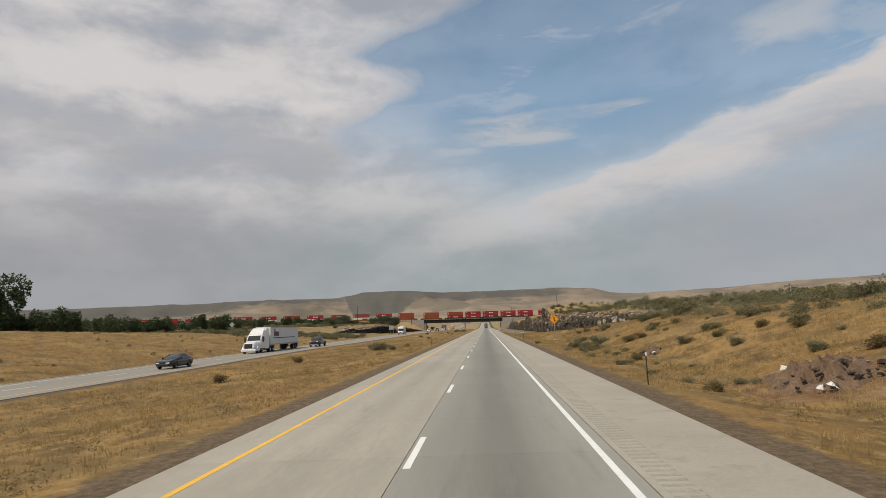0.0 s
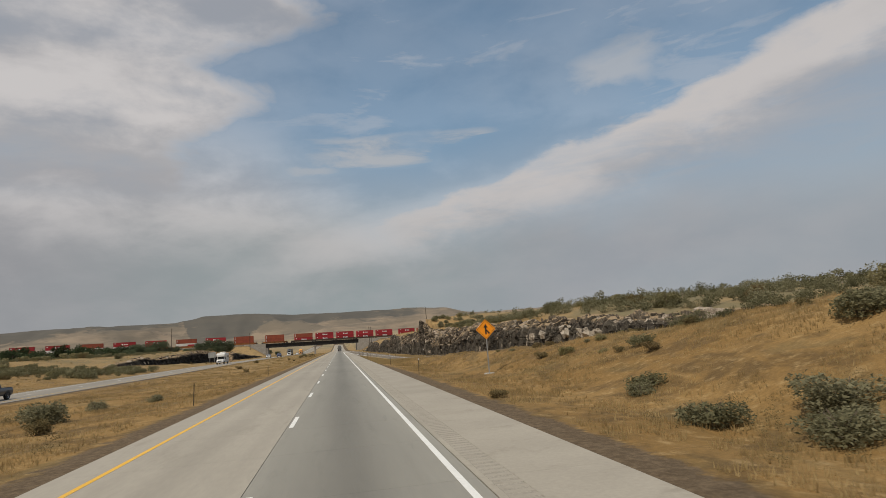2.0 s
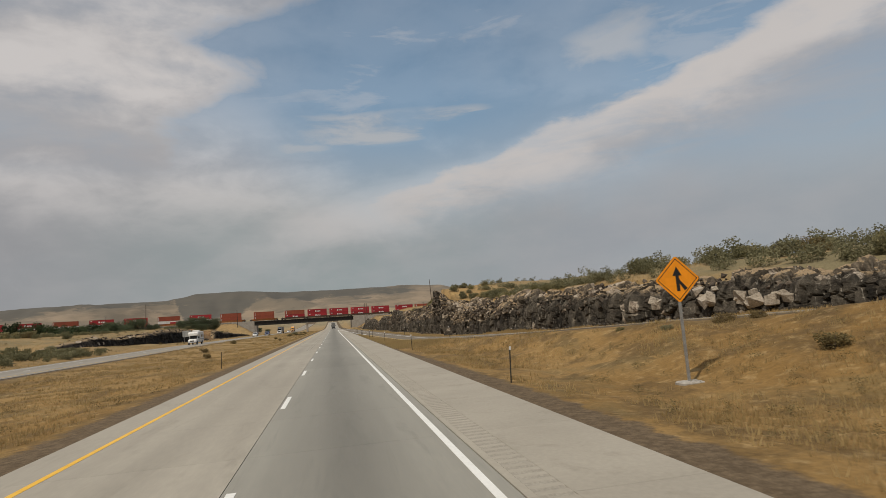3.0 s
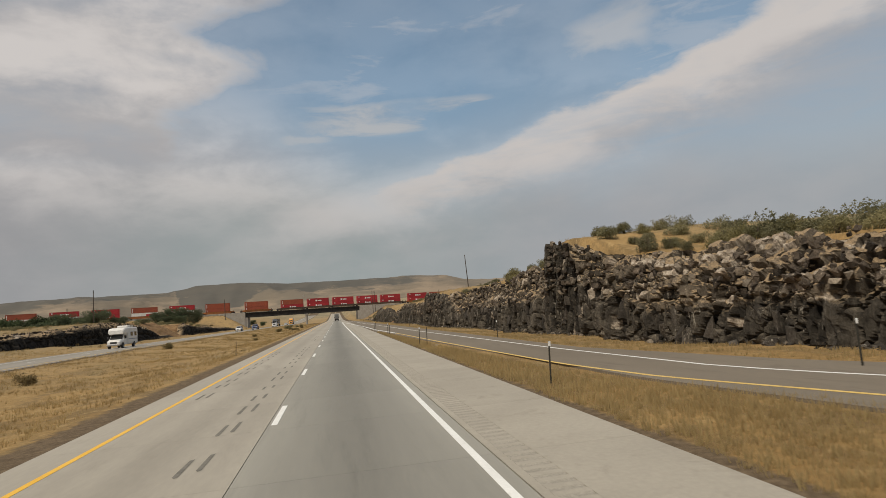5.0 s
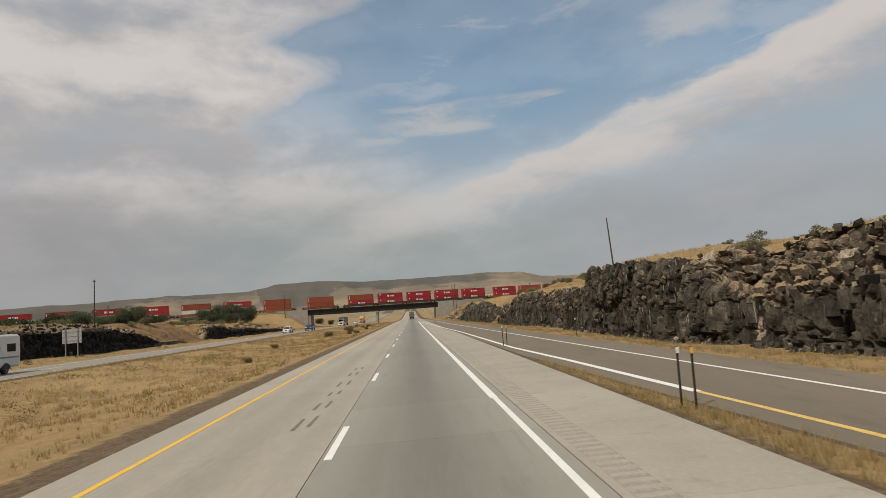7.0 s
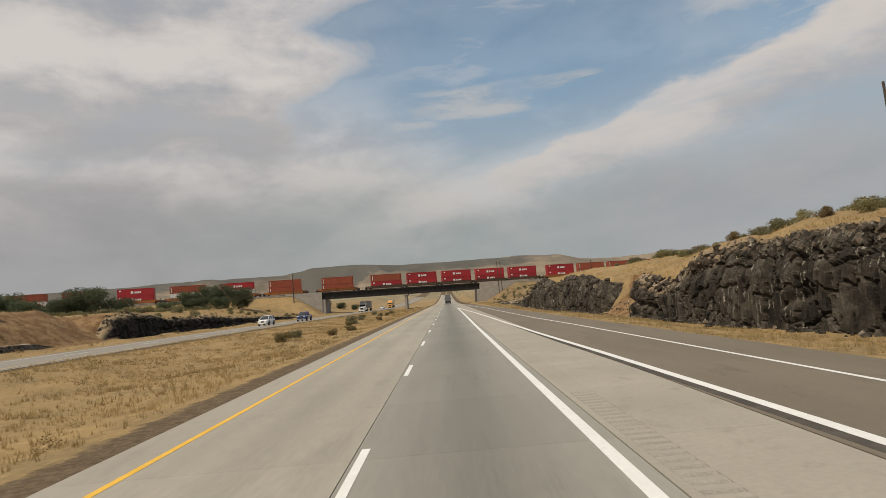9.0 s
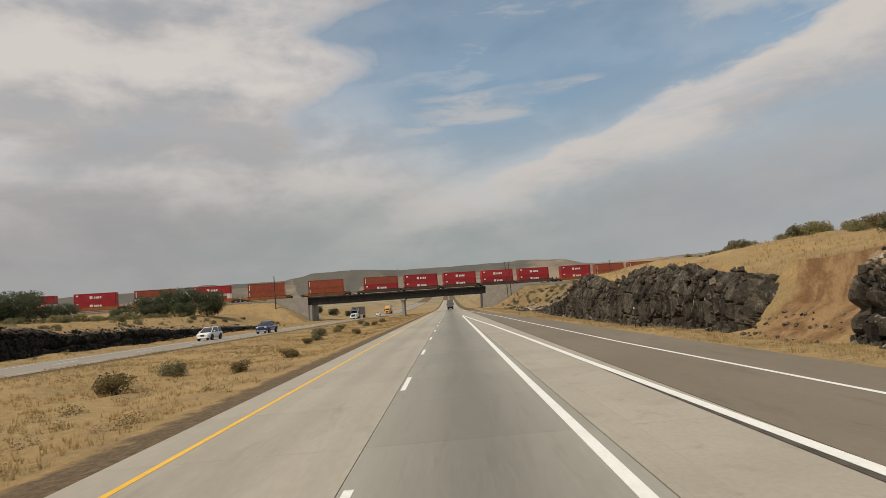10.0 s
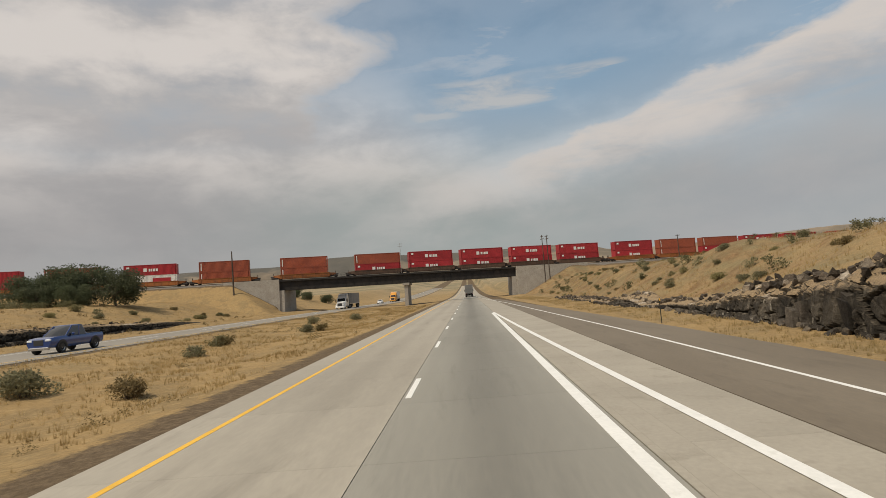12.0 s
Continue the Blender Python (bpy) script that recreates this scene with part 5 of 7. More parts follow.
def stems_mesh(name, rnd, wide, tall, count, thick):
    r = random.Random(rnd)
    b = Build()
    for _ in range(count):
        a, d = r.uniform(0, 6.28), wide * r.uniform(0.1, 0.36)
        h = tall * r.uniform(0.45, 0.8)
        b.tube([(0.04 * math.cos(a), 0.04 * math.sin(a), -0.15), (d * 0.4 * math.cos(a), d * 0.4 * math.sin(a), h * 0.5), (d * math.cos(a + 0.3), d * math.sin(a + 0.3), h)], [thick, thick * 0.7, thick * 0.25], 4)
    return b.mesh(name, BARK)


def clumps(name, places, material, label, category, leaves, size, wide, tall, seed):
    """Many small plants that nobody could count, joined."""
    me = crown_mesh(name, seed, material, wide, tall, leaves, size, 6, 0.0)
    co = np.empty(len(me.vertices) * 3)
    me.vertices.foreach_get("co", co)
    co = co.reshape(-1, 3)
    bpy.data.meshes.remove(me)
    px, py, ps = (np.array(v) for v in zip(*places))
    pz = land(px, py)
    a = gen.uniform(0, 6.28, len(px))
    c, s = np.cos(a)[:, None] * ps[:, None], np.sin(a)[:, None] * ps[:, None]
    v = np.stack([px[:, None] + co[:, 0] * c - co[:, 1] * s, py[:, None] + co[:, 0] * s + co[:, 1] * c, pz[:, None] + co[:, 2] * ps[:, None] - 0.04], -1).reshape(-1, 3)
    return tagged(new(name, arrays(name, v, np.arange(len(v)).reshape(-1, 3), material)), label, category, kind="stuff")


def build_weeds():
    def field(n, x0, x1, y0, y1, cut, seed, test, lo, hi):
        x, y = gen.uniform(x0, x1, n), gen.uniform(y0, y1, n)
        ok = patchy(x, y, 0.11, cut, seed) & test(x, y)
        return list(zip(x[ok], y[ok], gen.uniform(lo, hi, ok.sum()) ** 1.0))
    med = field(1500, -22.8, -6.6, -12, 430, -0.02, 72, lambda x, y: x > opp_x(y) + 6, 0.25, 0.95)
    clumps("weeds", med, WEED, "scattered brown weed clumps among the median's dry grass", "weeds", 150, 0.035, 1.0, 0.55, 610)
    slope = field(2600, 8.8, 27, -8, 130, -0.05, 74, lambda x, y: (np.abs(x - ramp_x(y)) > 4) & (x < cut_foot_x(y) - 0.5), 0.2, 0.6)
    clumps("weeds", slope, WEED, "brown weed clumps on the roadside slope", "weeds", 120, 0.038, 1.0, 0.55, 611)
    bank = field(700, -80, -36, 20, 430, 0.0, 76, lambda x, y: (x < opp_x(y) - 7) & (along_track(x, y)[1] < -6), 0.3, 1.1)
    clumps("weeds", bank, WEED, "brown weeds on the far banks", "weeds", 70, 0.08, 1.0, 0.6, 612)


SHRUB = []
for k in range(7):
    mtl = (SHRUB_OLIVE, SAGE, SHRUB_OLIVE, SAGE, WEED, SHRUB_OLIVE, WEED)[k]
    SHRUB.append((crown_mesh("foliage", 100 + k, mtl, 1.0, 0.66, 1900, 0.036, 16, 0.0, 0.12), stems_mesh("woody_base", 100 + k, 1.0, 0.72, 9, 0.016)))
SHRUB_LABEL = ("grey-green sagebrush with woody stems", "pale grey sagebrush on dry grass", "olive-green shrub in dry grass", "rounded grey-green sagebrush on dry soil", "uneven brown sagebrush in dry grass", "dark olive shrub with dense leaves", "dry brown bush with bare stems")


def shrub(kind, x, y, size, group, squash=1.0):
    ob = thing("shrub" if kind in (2, 5, 6) else "sagebrush", pose(x, y, height(x, y) - 0.05, 0, 0, gen.uniform(0, 360)) @ Matrix.Diagonal((size, size, size * squash, 1)), SHRUB_LABEL[kind], "shrub", group)
    part("foliage", SHRUB[kind][0], None, ob)
    part("woody_base", SHRUB[kind][1], None, ob, "thin woody base")["kind"] = "stuff"


def build_shrubs():
    for x, y, s, k in ((-14.2, 77.6, 2.6, 5), (-14.9, 78.5, 2.2, 0), (-11.1, 69.6, 1.3, 6), (-14.1, 84.1, 1.5, 5), (-11.5, 87.4, 1.2, 5), (-19.0, 198.7, 1.6, 6), (-14.5, 243.9, 1.2, 6), (-11.4, 220.5, 1.0, 6), (-12.6, 276.1, 1.9, 6), (-13.5, 283.4, 1.7, 5), (-9.8, 282.9, 1.3, 6), (-9.5, 291.5, 1.3, 6), (-9.1, 291.2, 1.0, 6), (-12.6, 310.1, 1.3, 6), (-12.4, 313.7, 1.5, 0), (-16.0, 344.2, 1.7, 5), (-14.5, 324.2, 2.2, 0), (-15.1, 338.6, 1.5, 5), (-15.4, 344.3, 1.6, 6), (-13.6, 357.9, 1.6, 5), (-11.9, 357.4, 1.5, 6), (-9.8, 322.5, 1.4, 6), (-18.5, 52.0, 1.6, 6), (-16, 28, 1.2, 6), (-13, 141, 1.2, 6), (-17, 160, 1.5, 6), (-16.5, 372, 1.8, 2), (-13.0, 380, 1.8, 5)):
        shrub(k, x, y, s, "shrubs in the median", 0.85)
    for x, y, s, k in ((17.5, 70.9, 1.7, 2), (12.8, 62.1, 1.6, 2), (12.2, 61.2, 1.2, 5), (11.2, 55.6, 2.0, 0), (13.4, 53.6, 2.3, 2), (11.7, 51.9, 1.9, 5), (12.2, 52.6, 1.5, 2), (11.9, 46.0, 1.8, 3), (11.4, 46.8, 1.3, 1), (9.2, 46.9, 1.0, 2), (7.9, 64.9, 1.0, 6), (19.7, 59.0, 2.6, 0), (20.9, 59.8, 2.0, 5), (22.4, 55.2, 3.0, 5), (24.0, 56.5, 2.4, 6), (14.3, 44.3, 1.6, 6), (15.2, 43.6, 1.3, 6), (18.1, 49.7, 1.3, 6), (15.0, 31.0, 1.3, 2), (17.5, 33.5, 1.5, 0), (20.5, 33.0, 1.9, 0), (21.5, 29.0, 1.9, 3), (19.5, 25.0, 1.4, 5)):
        shrub(k, x, y, s, "shrubs on the roadside slope", 0.65)
    made = 0
    while made < 64:
        x, y = gen.uniform(15, 27), gen.uniform(0, 96)
        if abs(x - float(ramp_x(y))) > 4.5 and x < float(cut_foot_x(y)) - 0.5:
            shrub(int(gen.integers(0, 7)), x, y, gen.uniform(0.4, 1.3), "shrubs on the roadside slope", 0.8)
            made += 1
    made = 0
    while made < 92:
        y = gen.uniform(8, 270)
        x = gen.uniform(25 if y < 90 else cut_top_x(y) + 1.6, 47 if y < 120 else cut_top_x(y) + 16)
        if y > 205 and x < 25:
            continue
        if abs(x - float(ramp_x(y))) > 5 and x > float(cut_top_x(y)) + 1.2 - 30 * (y < 80) and not float(cut_foot_x(y)) - 1 < x < float(cut_top_x(y)) + 1.2:
            shrub(int(gen.integers(0, 6)), x, y, gen.uniform(1.3, 2.7) * (0.55 if 158 < y < 235 else 1.0), "sagebrush above the cutting", gen.uniform(0.75, 1.0))
            made += 1
    for k in range(20):
        y = 11 + 1.7 * k + gen.uniform(-0.8, 0.8)
        shrub(int(gen.integers(0, 7)), gen.uniform(8.9, 12.6), y, gen.uniform(0.4, 0.95), "shrubs on the roadside slope", gen.uniform(0.6, 0.8))
    leafy = (0, 1, 2, 3, 5)
    for y in np.arange(129, 160, 1.8):
        for d in (1.7, 3.9, 6.8):
            x = float(cut_top_x(y)) + d + gen.uniform(-0.5, 0.9)
            shrub(leafy[int(gen.integers(0, 5))], x, y + gen.uniform(-0.8, 0.8), gen.uniform(0.9, 1.6), "sagebrush above the cutting", gen.uniform(0.85, 1.1))
    for y in (169, 172, 176, 181, 188, 194, 204):
        shrub(leafy[int(gen.integers(0, 5))], float(cut_top_x(y)) + gen.uniform(1.6, 2.8), y, gen.uniform(1.3, 2.0), "sagebrush above the cutting", 0.9)
    for k in range(8):
        shrub(leafy[k % 5], 25.2 + 0.15 * k + gen.uniform(-0.4, 0.4), 299.0 + 1.2 * k, gen.uniform(1.2, 1.9), "sagebrush above the cutting", 0.95)
    for y in np.arange(254, 299, 1.7):
        shrub(leafy[int(gen.integers(0, 5))], gen.uniform(25.5, 28.5), y, gen.uniform(1.2, 2.0), "sagebrush above the cutting", 0.9)
    for x, y, s in ((20.8, 182.0, 1.8), (21.4, 184.2, 2.0), (22.6, 180.5, 1.6), (22.0, 187.5, 1.2)):
        shrub(leafy[int(gen.integers(0, 5))], x, y, s, "sagebrush above the cutting", 1.0)
    for y in np.arange(232, 425, 3.1):
        x = gen.uniform(24, 29) if y < 325 else float(cut_top_x(y)) + gen.uniform(2, 8)
        shrub(int(gen.integers(0, 6)), x, y + gen.uniform(-1, 1), gen.uniform(1.2, 2.1) * (1.0 if y < 300 else 0.6), "sagebrush above the cutting", gen.uniform(0.75, 1.0))
    made = 0
    while made < 62:
        x, y = gen.uniform(-80, -44), gen.uniform(200, 400)
        if along_track(x, y)[1] < -9 and x < left_foot(y) - 4 and (x < -66 or gen.random() < 0.12):
            shrub(int(gen.integers(0, 6)), x, y, gen.uniform(1.3, 2.8), "scrub below the railway", gen.uniform(0.8, 1.1))
            made += 1
    for k in range(26):
        shrub(int(gen.integers(0, 6)), gen.uniform(-66, -40.5), gen.uniform(140, 185), gen.uniform(1.0, 2.0), "scrub below the railway", 0.8)
    for k in range(26):
        y = gen.uniform(352, 452)
        shrub(int(gen.integers(0, 5)), gen.uniform(17.5, 32), y, gen.uniform(0.5, 1.2), "sagebrush above the cutting", 0.9)
    for k in range(16):
        shrub(int(gen.integers(0, 7)), gen.uniform(-60, -44.5), gen.uniform(380, 428), gen.uniform(0.8, 1.8), "scrub below the railway", 0.8)
    # the many more that cannot be counted
    near, far = [], []
    while len(near) < 620:
        y = gen.uniform(5, 300)
        x = gen.uniform(24, 70)
        t = float(cut_top_x(y))
        if abs(x - float(ramp_x(y))) > 5.2 and not float(cut_foot_x(y)) - 1.5 < x < t + 1.4 and (x > 27 or y > 120) and (y < 140 or x > t + 5.5) and (y < 235 or x > 36):
            near.append((x, y, gen.uniform(1.2, 2.7) * (0.6 if 155 < y < 290 else 1.0)))
    for _ in range(210):
        y = gen.uniform(66, 152)
        near.append((float(cut_top_x(y)) + 2.6 + 17 * gen.random() ** 1.5, y, gen.uniform(0.8, 2.2)))
    for _ in range(380):
        y = gen.uniform(20, 86)
        x = gen.uniform(20.5 + 0.03 * abs(y - 40), 42)
        if x < float(ramp_x(y)) - 4.5 and patchy(np.array([x]), np.array([y]), 0.09, -0.12 - 0.02 * (x - 24), 66)[0]:
            near.append((x, y, gen.uniform(0.6, 1.35)))
    for _ in range(190):
        x, y = gen.uniform(16.5, 62), gen.uniform(335, 458)
        if x > float(cut_top_x(y)) + 0.8 and abs(along_track(x, y)[1]) > 5:
            near.append((x, y, gen.uniform(0.6, 1.7)))
    while len(far) < 900:
        x, y = (gen.uniform(60, 190), gen.uniform(30, 460)) if len(far) < 420 else (gen.uniform(-190, -66), gen.uniform(150, 430))
        if along_track(x, y)[1] < -7 and x < opp_x(y) - 7 or x > 0:
            far.append((x, y, gen.uniform(1.4, 3.0)))
    west = []
    while len(west) < 640:
        x, y = gen.uniform(-84, -36.5), gen.uniform(135, 188) if len(west) < 400 else gen.uniform(205, 400)
        if along_track(x, y)[1] < -8 and (y < 186 or x < left_foot(y) - 4) and (y < 186 or x < -64 or gen.random() < 0.1) and x < opp_x(y) - 7.5 - 12 * (y < 150):
            west.append((x, y, gen.uniform(1.0, 2.4)))
    clumps("scrub", west, SHRUB_OLIVE, "olive-grey scrub between the fields and the railway", "scrub", 300, 0.065, 1.0, 0.7, 622)
    edge = [q for q in near if q[1] < 165 and q[0] < 48]
    rest = [q for q in near if q not in edge]
    clumps("scrub", edge, SHRUB_OLIVE, "dense olive-grey sagebrush along the top of the cutting", "scrub", 460, 0.046, 1.0, 0.72, 623)
    clumps("scrub", rest, SHRUB_OLIVE, "wide spread of grey-green sagebrush on the upland", "scrub", 320, 0.05, 1.0, 0.72, 620)
    clumps("scrub", far, SAGE, "distant grey-green scrub", "scrub", 130, 0.12, 1.0, 0.7, 621)


build_weeds()
build_shrubs()


def tree_model(seed, leaf, wide, tall, leaves, size, label, trunk=0.16, lumps=16, ragged=1.0):
    t = thing("tree", Matrix(), label, "tree", "trees by the fields")
    part("crown", crown_mesh("crown", seed, leaf, wide, tall, leaves, size, lumps, 0.1, 0.35, ragged), None, t)
    r = random.Random(seed)
    b = Build().tube([(0, 0, -0.4), (0.05 * wide * r.uniform(-1, 1), 0.03 * wide, tall * 0.25), (0.06 * wide * r.uniform(-1, 1), 0, tall * 0.6)], [trunk * 1.3, trunk, trunk * 0.5], 8)
    part("trunk", b, BARK, t, smooth=True)
    for k in range(7):
        a, h = k * 0.9 + r.random(), tall * r.uniform(0.15, 0.45)
        d = wide * r.uniform(0.2, 0.38)
        part("limb", Build().tube([(0, 0, h), (d * 0.5 * math.cos(a), d * 0.5 * math.sin(a), h + tall * 0.15), (d * math.cos(a), d * math.sin(a), h + tall * r.uniform(0.2, 0.4))], [trunk * 0.6, trunk * 0.4, trunk * 0.15], 6), BARK, t)
    return t


def build_trees():
    far = tree_model(501, DARK_LEAF, 11.5, 12.0, 9000, 0.32, "tall dark green broadleaf tree at the field's edge", 0.35)
    copy_thing(far, pose(-100, 352, height(-100, 352) - 0.4, 0, 0, 75) @ Matrix.Diagonal((0.62, 0.62, 0.62, 1)))
    far.matrix_world = pose(-97, 101, height(-97, 101), 0, 0, 20) @ Matrix.Diagonal((1.2, 1.2, 1.2, 1))
    bush = tree_model(502, OLIVE, 10.5, 7.6, 12500, 0.19, "large grey-green Russian olive beside the railway", 0.2, 30, 0.82)
    bush.matrix_world = pose(-70, 411, height(-70, 411) - 0.3, 0, 0, 0) @ Matrix.Diagonal((1.12, 1.12, 1.1, 1))
    for x, y, s, a in ((-63, 411, 0.86, 140), (-77, 408, 0.82, 60), (-73, 404, 0.55, 200), (-83, 405, 0.5, 320), (-66.5, 405, 0.5, 45), (-91, 380, 1.05, 250), (-85, 384, 0.65, 10), (-97, 378, 0.75, 90), (-94, 352, 0.85, 80), (-88, 351, 0.62, 100), (-107, 352, 0.6, 20), (-104, 392, 0.8, 300), (-118, 380, 0.85, 30), (-64, 528, 0.5, 20), (-58, 522, 0.42, 110), (-52, 530, 0.45, 250), (-47, 541, 0.38, 300)):
        copy_thing(bush, pose(x, y, height(x, y) - 0.2, 0, 0, a) @ Matrix.Diagonal((s, s, s, 1)))
    kinds = [tree_model(510 + k, (DARK_LEAF, OLIVE, DARK_LEAF)[k], (6.0, 5.6, 4.6)[k], (5.0, 3.8, 5.4)[k], 1300, 0.28, ("dark green tree in the row beyond the field", "low grey-green tree beyond the field", "dark green tree in the row beyond the field")[k]) for k in range(3)]
    y, k = 66.0, 0
    used = set()
    while y < 385:
        x = -84 - gen.uniform(0, 18) - (y - 66) * 0.03
        s = gen.uniform(0.75, 1.25)
        m = pose(x, y, height(x, y) - 0.2, 0, 0, gen.uniform(0, 360))
        kk = int(gen.choice(3, p=[0.4, 0.4, 0.2]))
        if kk not in used:
            kinds[kk].matrix_world = m
            used.add(kk)
        else:
            copy_thing(kinds[kk], m @ Matrix.Diagonal((s, s, s, 1)))
        y += gen.uniform(1.3, 3.4)


build_trees()


# ---- vehicles ----
GLASS = plain("dark_tinted_glass", (0.018, 0.02, 0.023), 0.06, 0.0, 0.8)
TYRE = plain("tyre_rubber", (0.02, 0.02, 0.02), 0.85)
RIM = plain("alloy_rim", (0.42, 0.42, 0.43), 0.35, 0.8)
CHROME = plain("chrome", (0.62, 0.62, 0.63), 0.18, 1.0)
TRIM = plain("black_trim", (0.025, 0.025, 0.026), 0.6)
LAMP = plain("clear_headlamp", (0.72, 0.74, 0.76), 0.12)
TAIL = plain("red_tail_lamp", (0.32, 0.012, 0.01), 0.25)
AMBER = plain("amber_lamp", (0.75, 0.27, 0.02), 0.3)
BLACK_PAINT = plain("black_car_paint", (0.012, 0.012, 0.014), 0.25, 0.0, 0.5, 0.3)
CHARCOAL_PAINT = plain("dark_grey_truck_paint", (0.028, 0.026, 0.027), 0.28, 0.1, 0.5, 0.3)
WHITE_PAINT = plain("white_vehicle_paint", (0.74, 0.74, 0.73), 0.3, 0.0, 0.5, 0.5)
CREAM_PAINT = plain("off_white_gelcoat", (0.68, 0.665, 0.63), 0.4)
BLUE_PAINT = plain("metallic_blue_paint", (0.018, 0.05, 0.19), 0.25, 0.2, 0.6, 0.8)
TRAILER_SIDE = surface("white_trailer_panels", ((0.6, 0.605, 0.61), (0.64, 0.645, 0.65), (0.57, 0.57, 0.57)), 0.25, 0.45, 0.02, 8, space="object", grain=0.05)
ORANGE_PAINT = plain("orange_truck_paint", (0.66, 0.30, 0.05), 0.4)


def ring_y(y, w, z0, z1, r=0.12, tuck=0.06):
    """A rounded section across a vehicle at y."""
    m = (z0 + z1) / 2
    return [(-w + r, y, z0), (w - r, y, z0), (w - tuck, y, z0 + r), (w, y, m), (w - tuck * 0.6, y, z1 - r), (w - r - tuck * 0.4, y, z1), (-w + r + tuck * 0.4, y, z1), (-w + tuck * 0.6, y, z1 - r), (-w, y, m), (-w + tuck, y, z0 + r)]


def ring_z(z, w, y0, y1, r=0.18):
    return [(-w + r, y0, z), (w - r, y0, z), (w, y0 + r, z), (w, y1 - r, z), (w - r, y1, z), (-w + r, y1, z), (-w, y1 - r, z), (-w, y0 + r, z)]


def wheel(parent, x, y, r, wide, rim=None):
    d = 1 if x > 0 else -1
    prof = ((-wide / 2, r * 0.62), (-wide / 2, r * 0.93), (-wide * 0.36, r), (wide * 0.36, r), (wide / 2, r * 0.93), (wide / 2, r * 0.62), (wide * 0.3, r * 0.58))
    circle = np.linspace(0, 2 * math.pi, 22, endpoint=False)
    t = part("tyre", Build().loft([[(x + d * o, y + q * math.cos(a), r + q * math.sin(a)) for a in circle] for o, q in prof]), TYRE, parent, smooth=True)
    b = Build().loft([[(x + d * o, y + q * math.cos(a), r + q * math.sin(a)) for a in circle] for o, q in ((wide * 0.1, r * 0.6), (wide * 0.42, r * 0.6), (wide * 0.3, r * 0.5), (wide * 0.26, r * 0.2), (wide * 0.36, r * 0.14))])
    part("rim", b, rim or RIM, t)
    return t


def arch(parent, x, y, r):
    d = 1 if x > 0 else -1
    a = np.linspace(0, math.pi, 13)
    out = [(x, y + (r + 0.11) * math.cos(t), r + (r + 0.11) * math.sin(t)) for t in a]
    part("wheel_arch", Build().loft([out, [(p[0] - d * 0.22, p[1], p[2]) for p in out]]), TRIM, parent)


def car(name, paint, label, category, body, cabin, wheels, m, pickup=None, grille=(0.55, 0.75), group="oncoming traffic"):
    """body: sections (y, half width, bottom, top); cabin: sections (z, half width, rear y, front y)."""
    c = thing(name, m, label, category, group)
    part("body", Build().loft([ring_y(*s) for s in body]), paint, c, smooth=True)
    part("glasshouse", Build().loft([ring_z(*s) for s in cabin]), GLASS, c, "dark tinted windows", smooth=True)
    zt, wt, ra, fa = cabin[-1]
    z0, w0, r0, f0 = cabin[0]
    part("roof", Build().loft([ring_z(zt - 0.04, wt + 0.015, ra - 0.03, fa + 0.03), ring_z(zt + 0.03, wt - 0.02, ra + 0.03, fa - 0.05), ring_z(zt + 0.06, wt - 0.18, ra + 0.25, fa - 0.3)]), paint, c, smooth=True)
    for sx in (-1, 1):
        for k in (0.0, 0.42, 1.0):
            lo, hi = r0 + (f0 - r0) * k, ra + (fa - ra) * k
            ins = 0.06 if k == 0 else (-0.06 if k == 1 else 0)
            part("pillar", Build().tube([(sx * (w0 - (0.1 if k != 0.42 else -0.005)), lo + ins, z0), (sx * (wt - (0.1 if k != 0.42 else -0.005)), hi + ins, zt)], 0.05, 5), paint, c)
        part("mirror", Build().box(sx * (w0 + 0.12) - 0.1, sx * (w0 + 0.12) + 0.1, f0 - 0.62, f0 - 0.48, z0 + 0.02, z0 + 0.2, 0.04), paint, c)
        yf, wf = body[-1][0], body[-1][1]
        part("headlamp", Build().box(sx * (wf - 0.2) - 0.2, sx * (wf - 0.2) + 0.2, yf - 0.14, yf + 0.015, grille[1] - 0.1, grille[1] + 0.06, 0.04), LAMP, c)
        yb, wb = body[0][0], body[0][1]
        part("tail_lamp", Build().box(sx * (wb - 0.14) - 0.12, sx * (wb - 0.14) + 0.12, yb - 0.015, yb + 0.1, body[1][3] - 0.32, body[1][3] - 0.1, 0.03), TAIL, c)
    yf, wf = body[-1][0], body[-1][1]
    part("grille", Build().box(-wf + 0.48, wf - 0.48, yf - 0.05, yf + 0.02, grille[0], grille[1] + 0.04, 0.02), TRIM, c)
    part("bumper", Build().box(-wf + 0.06, wf - 0.06, yf - 0.12, yf + 0.07, 0.3, 0.5, 0.06), CHROME if pickup else paint, c)
    r, wide, ys, half = wheels
    for y in ys:
        for sx in (-1, 1):
            arch(c, sx * (half + 0.015), y, r)
            wheel(c, sx * (half - wide / 2 + 0.03), y, r, wide)
    if pickup:
        y0, y1, z = pickup
        wb = body[1][1]
        part("cargo_bed", Build().box(-wb + 0.1, wb - 0.1, y0 + 0.08, y1 - 0.05, z - 0.02, z + 0.012), TRIM, c, "dark bed opening")
    return c


def oncoming(x, y):
    return pose(x, y, float(opp_z(np.array(float(y)))) + 0.002, 0, 0, 180)


